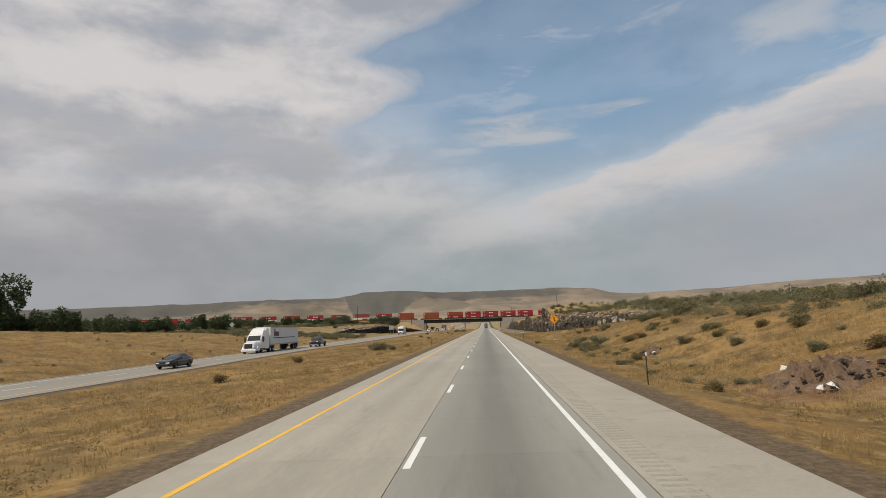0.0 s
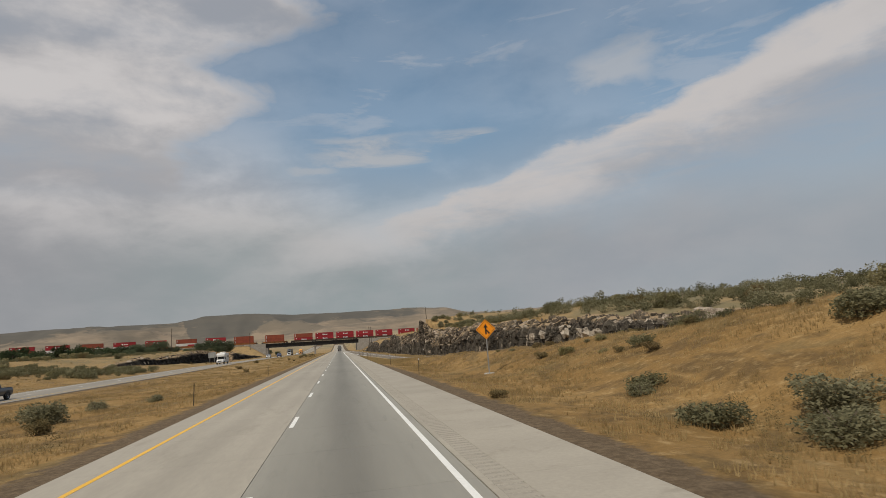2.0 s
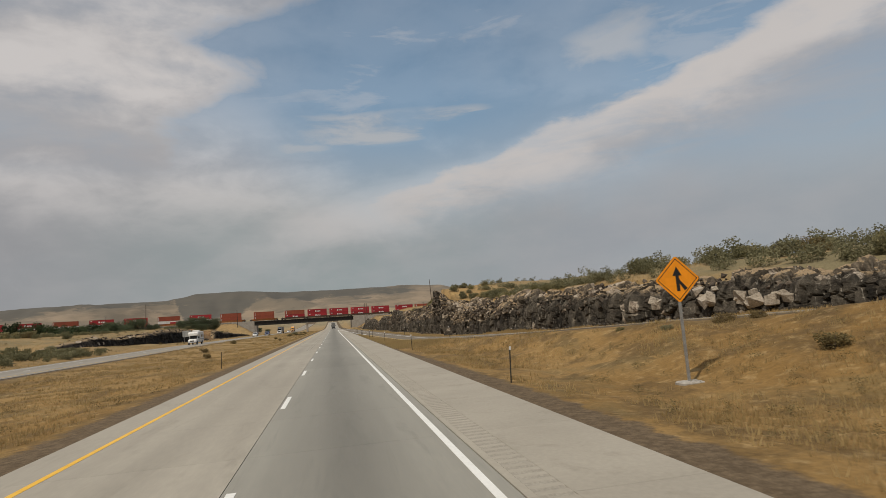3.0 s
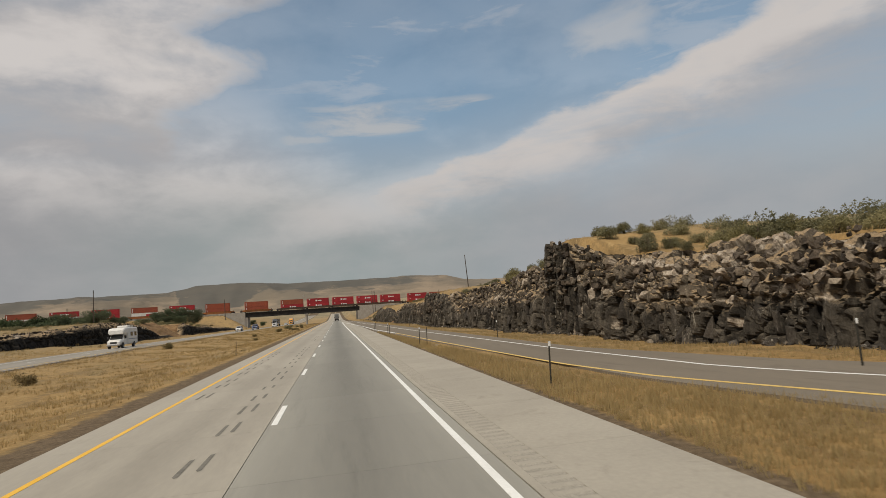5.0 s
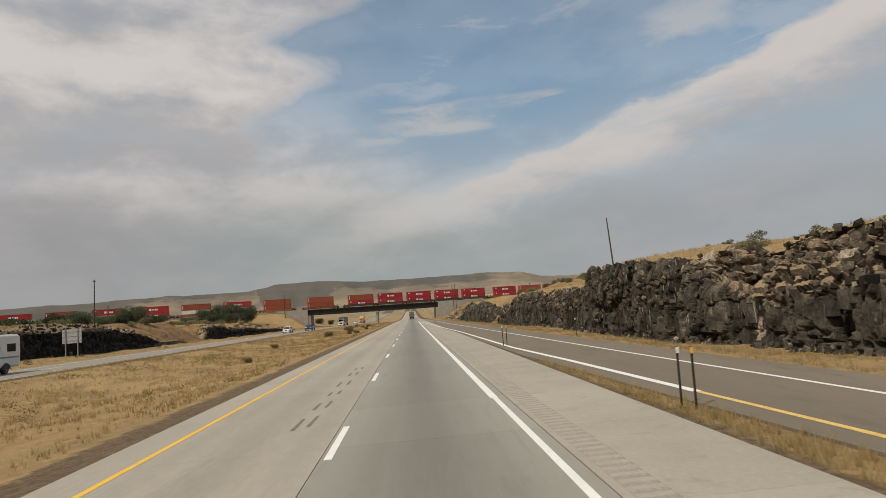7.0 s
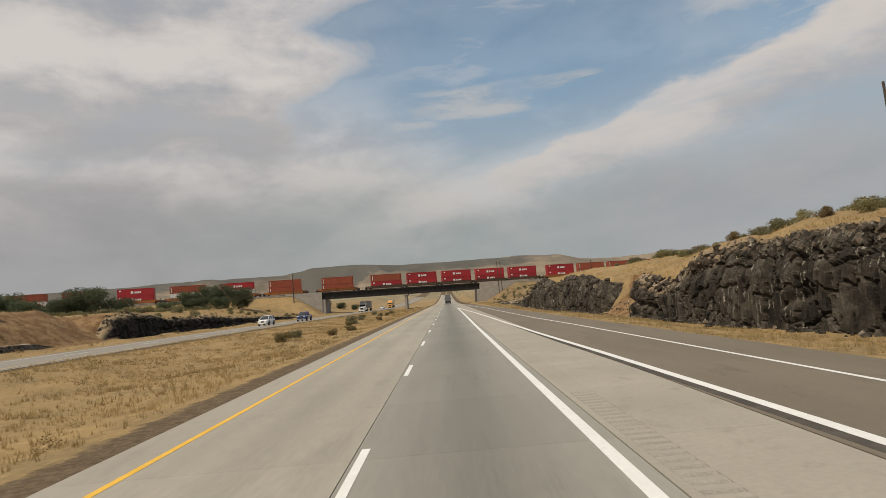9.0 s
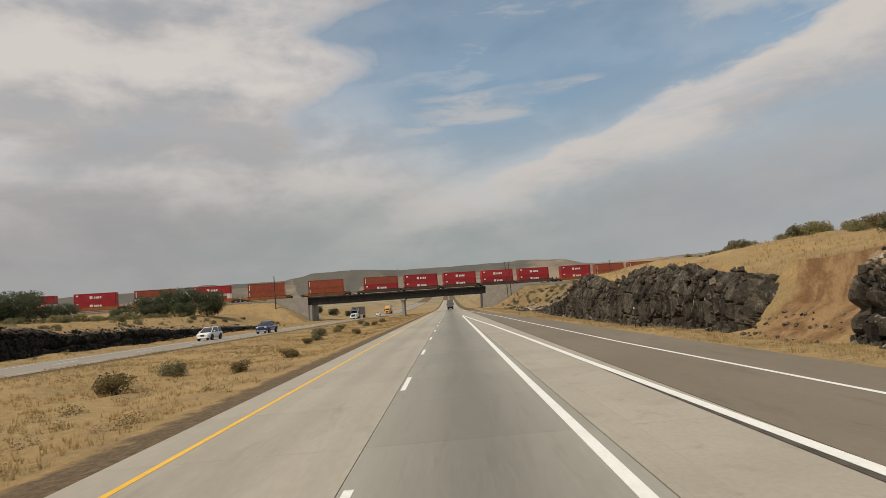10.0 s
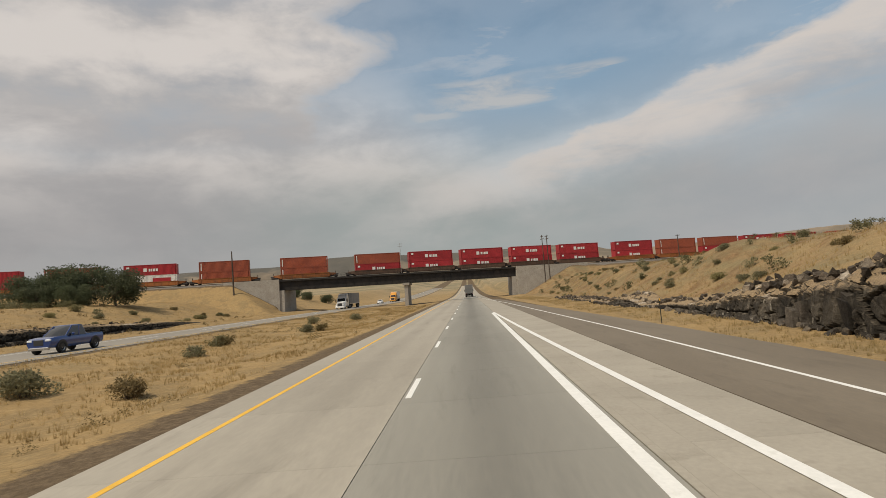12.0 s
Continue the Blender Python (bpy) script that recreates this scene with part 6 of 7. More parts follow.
def build_cars():
    car("car", BLACK_PAINT, "black sedan with open front headlamps on the far carriageway", "car",
        [(-2.4, 0.72, 0.42, 0.92), (-2.2, 0.86, 0.28, 1.02), (-1.2, 0.92, 0.2, 1.02), (0.6, 0.92, 0.2, 0.98), (1.7, 0.9, 0.22, 0.9), (2.25, 0.84, 0.27, 0.8), (2.42, 0.7, 0.36, 0.7)],
        [(0.95, 0.86, -2.0, 1.15), (1.18, 0.78, -1.5, 0.62), (1.4, 0.62, -0.95, 0.1)], (0.33, 0.22, (-1.4, 1.45), 0.9), oncoming(float(opp_x(50)) + 2.0, 50.0), grille=(0.45, 0.62))
    pick = [(-2.85, 0.86, 0.5, 1.12), (-2.75, 0.96, 0.42, 1.16), (-0.9, 0.98, 0.4, 1.16), (0.9, 0.98, 0.38, 1.16), (1.9, 0.97, 0.4, 1.14), (2.65, 0.93, 0.42, 1.08), (2.85, 0.82, 0.5, 0.98)]
    cab = [(1.12, 0.9, -0.95, 1.35), (1.45, 0.84, -0.85, 0.95), (1.8, 0.74, -0.7, 0.45)]
    p = car("pickup_truck", CHARCOAL_PAINT, "dark grey pickup truck with chrome bumper", "pickup truck", pick, cab, (0.4, 0.27, (-1.75, 1.85), 0.97), oncoming(float(opp_x(103)) + 1.5, 105.0), (-2.75, -0.98, 1.16), (0.62, 0.95))
    car("pickup_truck", BLUE_PAINT, "bright blue pickup truck with chrome bumper", "pickup truck", pick, cab, (0.4, 0.27, (-1.75, 1.85), 0.97), oncoming(-27.2, 345.0), (-2.75, -0.98, 1.16), (0.62, 0.95))
    car("suv", WHITE_PAINT, "white sport utility vehicle with dark windows", "car",
        [(-2.3, 0.8, 0.42, 1.05), (-2.2, 0.92, 0.32, 1.1), (-1.0, 0.95, 0.26, 1.1), (0.8, 0.95, 0.26, 1.06), (1.6, 0.94, 0.28, 1.02), (2.2, 0.88, 0.32, 0.92), (2.36, 0.74, 0.42, 0.8)],
        [(1.04, 0.88, -2.22, 1.35), (1.35, 0.82, -2.12, 0.85), (1.66, 0.7, -1.95, 0.3)], (0.36, 0.24, (-1.4, 1.42), 0.94), oncoming(-30.6, 331.0), grille=(0.55, 0.76))
    car("car", WHITE_PAINT, "small white car far down the carriageway", "car",
        [(-2.2, 0.74, 0.4, 0.92), (-2.0, 0.86, 0.28, 0.98), (-1.0, 0.88, 0.22, 0.98), (0.7, 0.88, 0.22, 0.95), (1.6, 0.86, 0.24, 0.88), (2.1, 0.8, 0.28, 0.78), (2.22, 0.66, 0.38, 0.68)],
        [(0.92, 0.82, -1.8, 1.05), (1.16, 0.76, -1.4, 0.6), (1.4, 0.6, -0.9, 0.1)], (0.31, 0.2, (-1.3, 1.35), 0.86), oncoming(-30.5, 520.0), grille=(0.45, 0.62))


build_cars()


def tractor(m, paint, label, trailer_paint, trailer_len=14.6, name="semi_truck", stripe=True, group="oncoming traffic"):
    """A long-nose highway tractor with a box trailer; front at y = 0, going towards +y."""
    t = thing(name, m, label, "truck", group)
    hood = [(-2.5, 1.12, 0.75, 1.85, 0.25), (-1.2, 1.08, 0.72, 1.78, 0.25), (-0.35, 1.0, 0.72, 1.62, 0.25), (-0.08, 0.9, 0.78, 1.45, 0.22)]
    part("hood", Build().loft([ring_y(*s) for s in hood]), paint, t, smooth=True)
    part("cab", Build().loft([ring_z(0.75, 1.2, -4.0, -2.2), ring_z(1.9, 1.22, -4.0, -2.15), ring_z(2.75, 1.2, -4.0, -2.75), ring_z(2.95, 1.12, -3.9, -3.0)]), paint, t, smooth=True)
    part("sleeper", Build().loft([ring_z(0.75, 1.24, -5.9, -3.95), ring_z(2.9, 1.24, -5.9, -3.95), ring_z(3.6, 1.2, -5.85, -4.2), ring_z(3.95, 1.1, -5.8, -4.9)]), paint, t, smooth=True)
    part("roof_fairing", Build().loft([[(-1.1, -3.1, 2.92), (1.1, -3.1, 2.92), (1.1, -4.2, 2.9), (-1.1, -4.2, 2.9)], [(-1.05, -3.75, 3.45), (1.05, -3.75, 3.45), (1.12, -4.6, 3.5), (-1.12, -4.6, 3.5)], [(-0.9, -4.5, 3.85), (0.9, -4.5, 3.85), (1.05, -5.0, 3.93), (-1.05, -5.0, 3.93)]]), paint, t, smooth=True)
    part("windscreen", Build().plate([(-1.02, -2.17, 1.98), (1.02, -2.17, 1.98), (0.98, -2.74, 2.72), (-0.98, -2.74, 2.72)], 0.03, (0, 0.8, 0.6)), GLASS, t)
    for sx in (-1, 1):
        part("side_window", Build().box(sx * 1.215 - 0.012, sx * 1.215 + 0.012, -3.65, -2.75, 1.95, 2.6), GLASS, t)
        part("mirror", Build().box(sx * 1.48 - 0.13, sx * 1.48 + 0.13, -2.55, -2.42, 1.75, 2.6, 0.05), TRIM, t)
        part("headlamp", Build().box(sx * 0.8 - 0.18, sx * 0.8 + 0.18, -0.3, -0.05, 0.88, 1.12, 0.05), LAMP, t)
        part("fender", Build().loft([[(sx * 0.82, -1.2 + 0.68 * math.cos(a), 0.55 + 0.68 * math.sin(a)) for a in np.linspace(-0.2, math.pi + 0.2, 12)], [(sx * 1.22, -1.2 + 0.66 * math.cos(a), 0.55 + 0.66 * math.sin(a)) for a in np.linspace(-0.2, math.pi + 0.2, 12)]]), paint, t)
        part("fuel_tank", Build().tube([(sx * 0.95, -5.5, 0.72), (sx * 0.95, -3.6, 0.72)], 0.33, 14), CHROME, t, smooth=True)
        wheel(t, sx * 1.05, -1.2, 0.52, 0.3, CHROME)
        for y in (-6.3, -7.6):
            wheel(t, sx * 0.98, y, 0.52, 0.55, CHROME)
    part("grille", Build().box(-0.58, 0.58, -0.16, -0.03, 0.85, 1.5, 0.04), TRIM, t)
    part("grille_surround", Build().box(-0.66, 0.66, -0.2, -0.08, 0.8, 1.56, 0.03), CHROME, t)
    part("bumper", Build().box(-1.18, 1.18, -0.42, 0.02, 0.3, 0.72, 0.08), paint, t)
    part("chassis", Build().box(-0.45, 0.45, -8.6, -0.6, 0.62, 0.88), TRIM, t)
    for k in range(5):
        part("marker_lamp", Build().box(-0.8 + 0.4 * k - 0.05, -0.8 + 0.4 * k + 0.05, -3.14, -3.02, 2.92, 3.0, 0.015), AMBER, t)
    # the trailer is a thing of its own
    tr = thing("box_trailer", m, "white box trailer with a dark stripe and wheels at the rear", "trailer", group)
    y0, y1 = -6.4 - trailer_len, -6.4
    part("box", Build().box(-1.29, 1.29, y0, y1, 1.15, 4.08, 0.05), trailer_paint, tr)
    for sx in (-1, 1):
        part("bottom_rail", Build().box(sx * 1.3 - 0.02, sx * 1.3 + 0.02, y0, y1, 1.1, 1.3), RIM, tr)
        part("top_rail", Build().box(sx * 1.3 - 0.02, sx * 1.3 + 0.02, y0, y1, 3.96, 4.09), RIM, tr)
        rv = Build()
        for k in range(12):
            yy = y0 + 0.6 + k * (trailer_len - 1.2) / 11
            rv.box(sx * 1.297 - 0.008, sx * 1.297 + 0.008, yy - 0.03, yy + 0.03, 1.3, 3.96)
        part("panel_seams", rv, trailer_paint, tr)["kind"] = "stuff"
        if stripe:
            part("stripe", Build().box(sx * 1.3 - 0.012, sx * 1.3 + 0.012, y0 + 2.2, y1 - 1.2, 2.18, 2.32), TRIM, tr, "dark stripe")
            part("lettering_blocks", Build().box(sx * 1.3 - 0.014, sx * 1.3 + 0.014, y1 - 3.9, y1 - 1.6, 2.55, 3.3).box(sx * 1.3 - 0.014, sx * 1.3 + 0.014, y1 - 2.2, y1 - 1.7, 3.3, 3.75), TRAILER_MARK, tr, "plain dark lettering block")
        for y in (y0 + 1.3, y0 + 2.6):
            wheel(tr, sx * 0.98, y, 0.52, 0.55)
        part("landing_leg", Build().box(sx * 0.7 - 0.07, sx * 0.7 + 0.07, y1 - 3.0, y1 - 2.86, 0.35, 1.15), TRIM, tr)
        part("mud_flap", Build().box(sx * 0.98 - 0.3, sx * 0.98 + 0.3, y0 + 0.45, y0 + 0.47, 0.3, 1.1), TRIM, tr)
    part("rear_bumper", Build().box(-1.1, 1.1, y0 - 0.02, y0 + 0.08, 0.5, 0.62).box(-0.8, -0.72, y0, y0 + 0.06, 0.6, 1.15).box(0.72, 0.8, y0, y0 + 0.06, 0.6, 1.15), TRIM, tr)
    part("rear_door", Build().box(-1.22, -0.02, y0 - 0.02, y0 + 0.01, 1.25, 3.95), trailer_paint, tr)
    part("rear_door", Build().box(0.02, 1.22, y0 - 0.02, y0 + 0.01, 1.25, 3.95), trailer_paint, tr)
    for sx in (-1, 1):
        part("tail_lamp", Build().box(sx * 1.0 - 0.12, sx * 1.0 + 0.12, y0 - 0.03, y0 + 0.02, 1.12, 1.22), TAIL, tr)
    return t


TRAILER_MARK = plain("dark_maroon_marking", (0.09, 0.02, 0.03), 0.5)
tractor(oncoming(float(opp_x(81)) - 1.8, 80.5), WHITE_PAINT, "white long-nose semi truck on the far carriageway", TRAILER_SIDE)
tractor(oncoming(-31.5, 456.0), WHITE_PAINT, "white semi truck passing under the railway bridge", surface("grey_trailer", ((0.2, 0.2, 0.2), (0.26, 0.26, 0.26)), 0.5, 0.5, 0.03), stripe=False)
tractor(oncoming(-29.5, 548.0), ORANGE_PAINT, "orange and white semi truck far down the carriageway", TRAILER_SIDE, 9.0, stripe=False)
GREY_TRAILER = surface("dull_grey_trailer", ((0.13, 0.135, 0.135), (0.18, 0.18, 0.175)), 0.5, 0.5, 0.03)
tractor(pose(1.85, 522, 0.004, 0, 0, 0), WHITE_PAINT, "semi truck seen from behind on the highway", GREY_TRAILER, 13.0, stripe=False, group="traffic ahead")


def build_camper():
    """A motorhome on a van chassis, with a bed over the cab."""
    c = thing("motorhome", oncoming(-30.6, 215.0), "white motorhome with bed over the cab and roof box", "motorhome", "oncoming traffic")
    part("hood", Build().loft([ring_y(-1.5, 0.98, 0.5, 1.35), ring_y(-0.5, 0.97, 0.48, 1.25), ring_y(-0.1, 0.92, 0.5, 1.12), ring_y(0.0, 0.84, 0.58, 1.0)]), CREAM_PAINT, c, smooth=True)
    part("cab", Build().loft([ring_z(0.5, 1.0, -2.9, -1.2), ring_z(1.3, 1.0, -2.9, -1.15), ring_z(2.0, 0.92, -2.9, -1.75)]), CREAM_PAINT, c, smooth=True)
    part("windscreen", Build().plate([(-0.86, -1.14, 1.34), (0.86, -1.14, 1.34), (0.8, -1.72, 1.98), (-0.8, -1.72, 1.98)], 0.03, (0, 0.75, 0.65)), GLASS, c)
    part("house", Build().loft([ring_y(-7.1, 1.16, 0.55, 2.95, 0.14, 0.03), ring_y(-6.9, 1.2, 0.5, 3.02, 0.14, 0.03), ring_y(-2.7, 1.2, 0.5, 3.02, 0.14, 0.03)]), CREAM_PAINT, c, "off-white camper body")
    part("overcab_bed", Build().loft([ring_y(-2.75, 1.19, 1.98, 3.0, 0.14, 0.03), ring_y(-1.6, 1.17, 2.02, 2.95, 0.14, 0.03), ring_y(-1.05, 1.05, 2.12, 2.62, 0.14, 0.03)]), CREAM_PAINT, c)
    for sx in (-1, 1):
        part("side_window", Build().box(sx * 0.985 - 0.015, sx * 0.985 + 0.015, -2.5, -1.6, 1.36, 1.85), GLASS, c)
        for y in (-4.2, -6.0):
            part("side_window", Build().box(sx * 1.2 - 0.015, sx * 1.2 + 0.015, y - 0.5, y + 0.5, 1.7, 2.3), GLASS, c)
        part("side_stripe", Build().box(sx * 1.2 - 0.008, sx * 1.2 + 0.008, -6.9, -2.8, 1.2, 1.32), BLUE_GREY, c, "thin blue-grey stripe")
        part("headlamp", Build().box(sx * 0.68 - 0.17, sx * 0.68 + 0.17, -0.12, 0.02, 0.8, 1.0, 0.04), LAMP, c)
        part("mirror", Build().box(sx * 1.22 - 0.12, sx * 1.22 + 0.12, -1.5, -1.4, 1.4, 1.75, 0.04), TRIM, c)
        for y in (-1.0, -5.4):
            arch(c, sx * (1.01 if y > -2 else 1.205), y, 0.37)
            wheel(c, sx * (0.9 if y > -2 else 1.02), y, 0.37, 0.26)
    part("grille", Build().box(-0.45, 0.45, -0.06, 0.02, 0.72, 1.0, 0.02), TRIM, c)
    part("bumper", Build().box(-0.95, 0.95, -0.16, 0.1, 0.42, 0.62, 0.05), CHROME, c)
    part("roof_box", Build().box(-0.75, 0.75, -5.2, -3.9, 3.0, 3.32, 0.08), CREAM_PAINT, c)
    part("roof_vent", Build().box(-0.3, 0.3, -6.5, -5.9, 3.0, 3.16, 0.04), TRIM, c)


BLUE_GREY = plain("blue_grey_stripe", (0.2, 0.24, 0.3), 0.5)
build_camper()


# ---- signs, posts and poles ----
SIGN_ORANGE = plain("orange_sign_sheeting", (0.90, 0.31, 0.006), 0.45)
SIGN_BLACK = plain("black_sign_ink", (0.012, 0.012, 0.012), 0.5)
GALV = surface("galvanised_steel", ((0.30, 0.30, 0.295), (0.38, 0.38, 0.37)), 3.0, 0.5, 0.05, 8, metal=0.6)
SIGN_BACK = surface("bare_aluminium_back", ((0.42, 0.42, 0.40), (0.5, 0.5, 0.48)), 0.8, 0.5, 0.03, 8, metal=0.3)
POST_GREEN = surface("dark_weathered_post", ((0.022, 0.021, 0.016), (0.04, 0.036, 0.027)), 6.0, 0.75, 0.1, 8, space="object")
POLE_WOOD = surface("creosoted_pole", ((0.055, 0.042, 0.033), (0.095, 0.075, 0.06)), 2.0, 0.9, 0.2, 8, space="object", stretch=(1, 1, 0.1))
REFLECT = plain("white_reflector", (0.78, 0.78, 0.76), 0.3)
REFLECT_AMBER = plain("amber_reflector", (0.72, 0.42, 0.10), 0.3)


def build_merge_sign():
    x, y, z = 12.2, 83.6, height(12.2, 83.6)
    s = thing("road_sign", pose(x, y, 0, 0, 0, -4), "orange diamond merge warning sign on a steel post", "road sign")
    h, c = 0.70, 2.9
    def diamond(r, y0, y1, k=0.05):
        pts = []
        for a in range(4):
            for da in (-k, k):
                t = a * math.pi / 2 + da
                pts.append((r * math.cos(t), 0, c + r * math.sin(t)))
        return Build().loft([[(p[0], yy, p[2]) for p in pts] for yy in (y0, y1)])
    part("panel", diamond(h, -0.003, 0.003), SIGN_ORANGE, s)
    edge = Build()
    for a in range(4):
        t0, t1 = a * math.pi / 2, (a + 1) * math.pi / 2
        p, q = Vector((math.cos(t0), 0, math.sin(t0))) * 0.65, Vector((math.cos(t1), 0, math.sin(t1))) * 0.65
        n = (p + q).normalized() * 0.02
        edge.loft([[(v.x, yy, v.z + c) for v in (p, q, q - n, p - n)] for yy in (-0.006, -0.0035)])
    part("border", edge, SIGN_BLACK, s)
    art = Build()
    def flat(pts):
        art.loft([[(px, yy, c + pz) for px, pz in pts] for yy in (-0.0065, -0.0035)])
    flat([(-0.055, -0.37), (0.055, -0.37), (0.055, 0.12), (-0.055, 0.12)])
    flat([(-0.15, 0.11), (0.15, 0.11), (0.0, 0.4)])
    flat([(0.2, -0.36), (0.3, -0.29), (0.085, -0.04), (0.056, 0.02), (0.056, -0.14)])
    part("merge_arrow", art, SIGN_BLACK, s, "black merging arrow")
    part("post", Build().box(-0.04, 0.04, 0.006, 0.06, z - 0.4, c + 0.55), GALV, s)
    part("footing", Build().box(-0.35, 0.35, -0.3, 0.3, z - 0.2, z + 0.07, 0.04), CAST_CONCRETE, s)


build_merge_sign()


def build_back_sign():
    """A two-post sign seen from its bare back."""
    x, y = -38.8, 246.6
    z = height(x, y)
    s = thing("guide_sign", pose(x, y, 0, 0, 0, 0), "bare metal back of a two-post road sign", "road sign")
    part("panel", Build().box(-1.12, 1.12, -0.01, 0.01, 2.45, 4.12, 0.004), SIGN_BACK, s)
    for zz in (2.8, 3.3, 3.85):
        part("stiffener", Build().box(-1.08, 1.08, -0.05, -0.01, zz - 0.03, zz + 0.03), SIGN_BACK, s)
    for xx in (-0.7, 0.7):
        part("post", Build().box(xx - 0.05, xx + 0.05, -0.13, -0.05, z - 0.4, 4.15), GALV, s)
    # small diamond sign further back, seen from behind
    x, y = -60.0, 132.0
    z = height(x, y)
    d = thing("road_sign", pose(x, y, 0, 0, 0, 0), "grey back of a diamond road sign", "road sign")
    part("panel", Build().loft([[(0.62 * math.cos(a), yy, z + 2.75 + 0.62 * math.sin(a)) for a in np.arange(4) * math.pi / 2] for yy in (0, 0.006)]), SIGN_BACK, d)
    part("post", Build().box(-0.04, 0.04, -0.05, -0.001, z - 0.4, z + 3.2), GALV, d)


build_back_sign()


def build_delineators():
    def model(reflector, label, tall=1.25):
        p = thing("delineator_post", Matrix(), label, "marker post", "roadside marker posts")
        part("post", Build().loft([[(-0.024, 0.015, z), (-0.016, -0.012, z), (0.016, -0.012, z), (0.024, 0.015, z), (0.019, 0.02, z), (-0.019, 0.02, z)] for z in (-0.4, tall)]), POST_GREEN, p)
        if reflector:
            part("reflector", Build().box(-0.036, 0.036, -0.026, -0.013, tall - 0.14, tall - 0.01, 0.006), reflector, p)
        return p
    white = model(REFLECT, "dark metal marker post with white reflector")
    bare = model(None, "bare dark metal marker post in dry grass", 1.2)
    amber = model(REFLECT_AMBER, "dark metal marker post with amber reflector")
    jobs = {id(white): (white, [(7.7, 13.1, 0), (7.3, 135.6, 3), (7.0, 160.0, 2), (6.92, 184.5, 2), (6.98, 208.5, 0), (7.5, 86.8, 3), (7.6, 113.8, -2), (14.2, 132.4, 0), (12.4, 159.8, 0), (12.4, 286.7, 0), (12.7, 213, 0), (13.1, 263.5, 0)]),
            id(bare): (bare, [(-6.4, 76.5, 4), (-6.6, 170.9, 5), (7.45, 159.7, 3), (-6.5, 113.0, 2)]),
            id(amber): (amber, [(7.08, 184.2, 2), (7.15, 208.2, 2), (10.9, 333.0, 0)])}
    for ob, places in jobs.values():
        for k, (x, y, lean) in enumerate(places):
            m = pose(x, y, height(x, y), lean * 0.6, lean * 0.7, 8 * math.sin(k * 3.1))
            if k == 0:
                ob.matrix_world = m
            else:
                copy_thing(ob, m)


build_delineators()


def pole(x, y, top, label, arms=(), lean=(0, 0), r=0.16):
    z = height(x, y)
    p = thing("utility_pole", pose(x, y, z, lean[0], lean[1], TRACK_TURN), label, "utility pole")
    h = top - z
    part("shaft", Build().tube([(0, 0, -0.8), (0, 0, h * 0.5), (0, 0, h)], [r, r * 0.85, r * 0.65], 8), POLE_WOOD, p, smooth=True)
    for d in arms:
        a = part("crossarm", Build().box(-0.06, 0.06, -1.2, 1.2, h - d - 0.06, h - d + 0.06, 0.01), POLE_WOOD, p)
        for yy in (-1.05, -0.5, 0.5, 1.05):
            part("insulator", Build().tube([(0, yy, h - d + 0.06), (0, yy, h - d + 0.22)], [0.035, 0.02], 6), GALV, a)
    return p


pole(35.0, 267.8, 15.3, "bare leaning wooden utility pole on the upland", (), (0, -2), 0.14)
pole(-66.2, 305.6, 15.8, "tall thin wooden utility pole", (0.4,), (0, 1), 0.14)
pole(-54.6, 445.3, 16.3, "dark wooden pole with short arms beside the bridge", (), (0, 0), 0.2)
pole(22.6, 465.3, 15.5, "twin wooden telegraph pole near the abutment", (0.4, 1.1))
pole(23.9, 465.7, 15.5, "twin wooden telegraph pole near the abutment", (0.4, 1.1))
pole(64.2, 481.3, 13.6, "far railway signal pole", (0.3,))
pole(105.0, 200.0, 11.8, "lone thin wooden pole on the upland", (), (0, 0), 0.11)
pole(-118.0, 418.0, 16.5, "far telegraph pole along the railway", (0.3, 0.9))


def build_mast():
    m = thing("signal_mast", on_track(-16.8, -2.72, TRACK_Z - 0.2), "thin grey signal mast on the bridge deck", "signal mast")
    part("mast", Build().tube([(0, 0, 0), (0, 0, 8.2)], [0.07, 0.05], 8), GALV, m, smooth=True)
    for z in (7.4, 8.0):
        part("arm", Build().box(-0.6, 0.6, -0.04, 0.04, z - 0.04, z + 0.04, 0.01), GALV, m)
    part("foot_plate", Build().box(-0.2, 0.2, -0.18, 0.18, -0.005, 0.03), GALV, m)


build_mast()


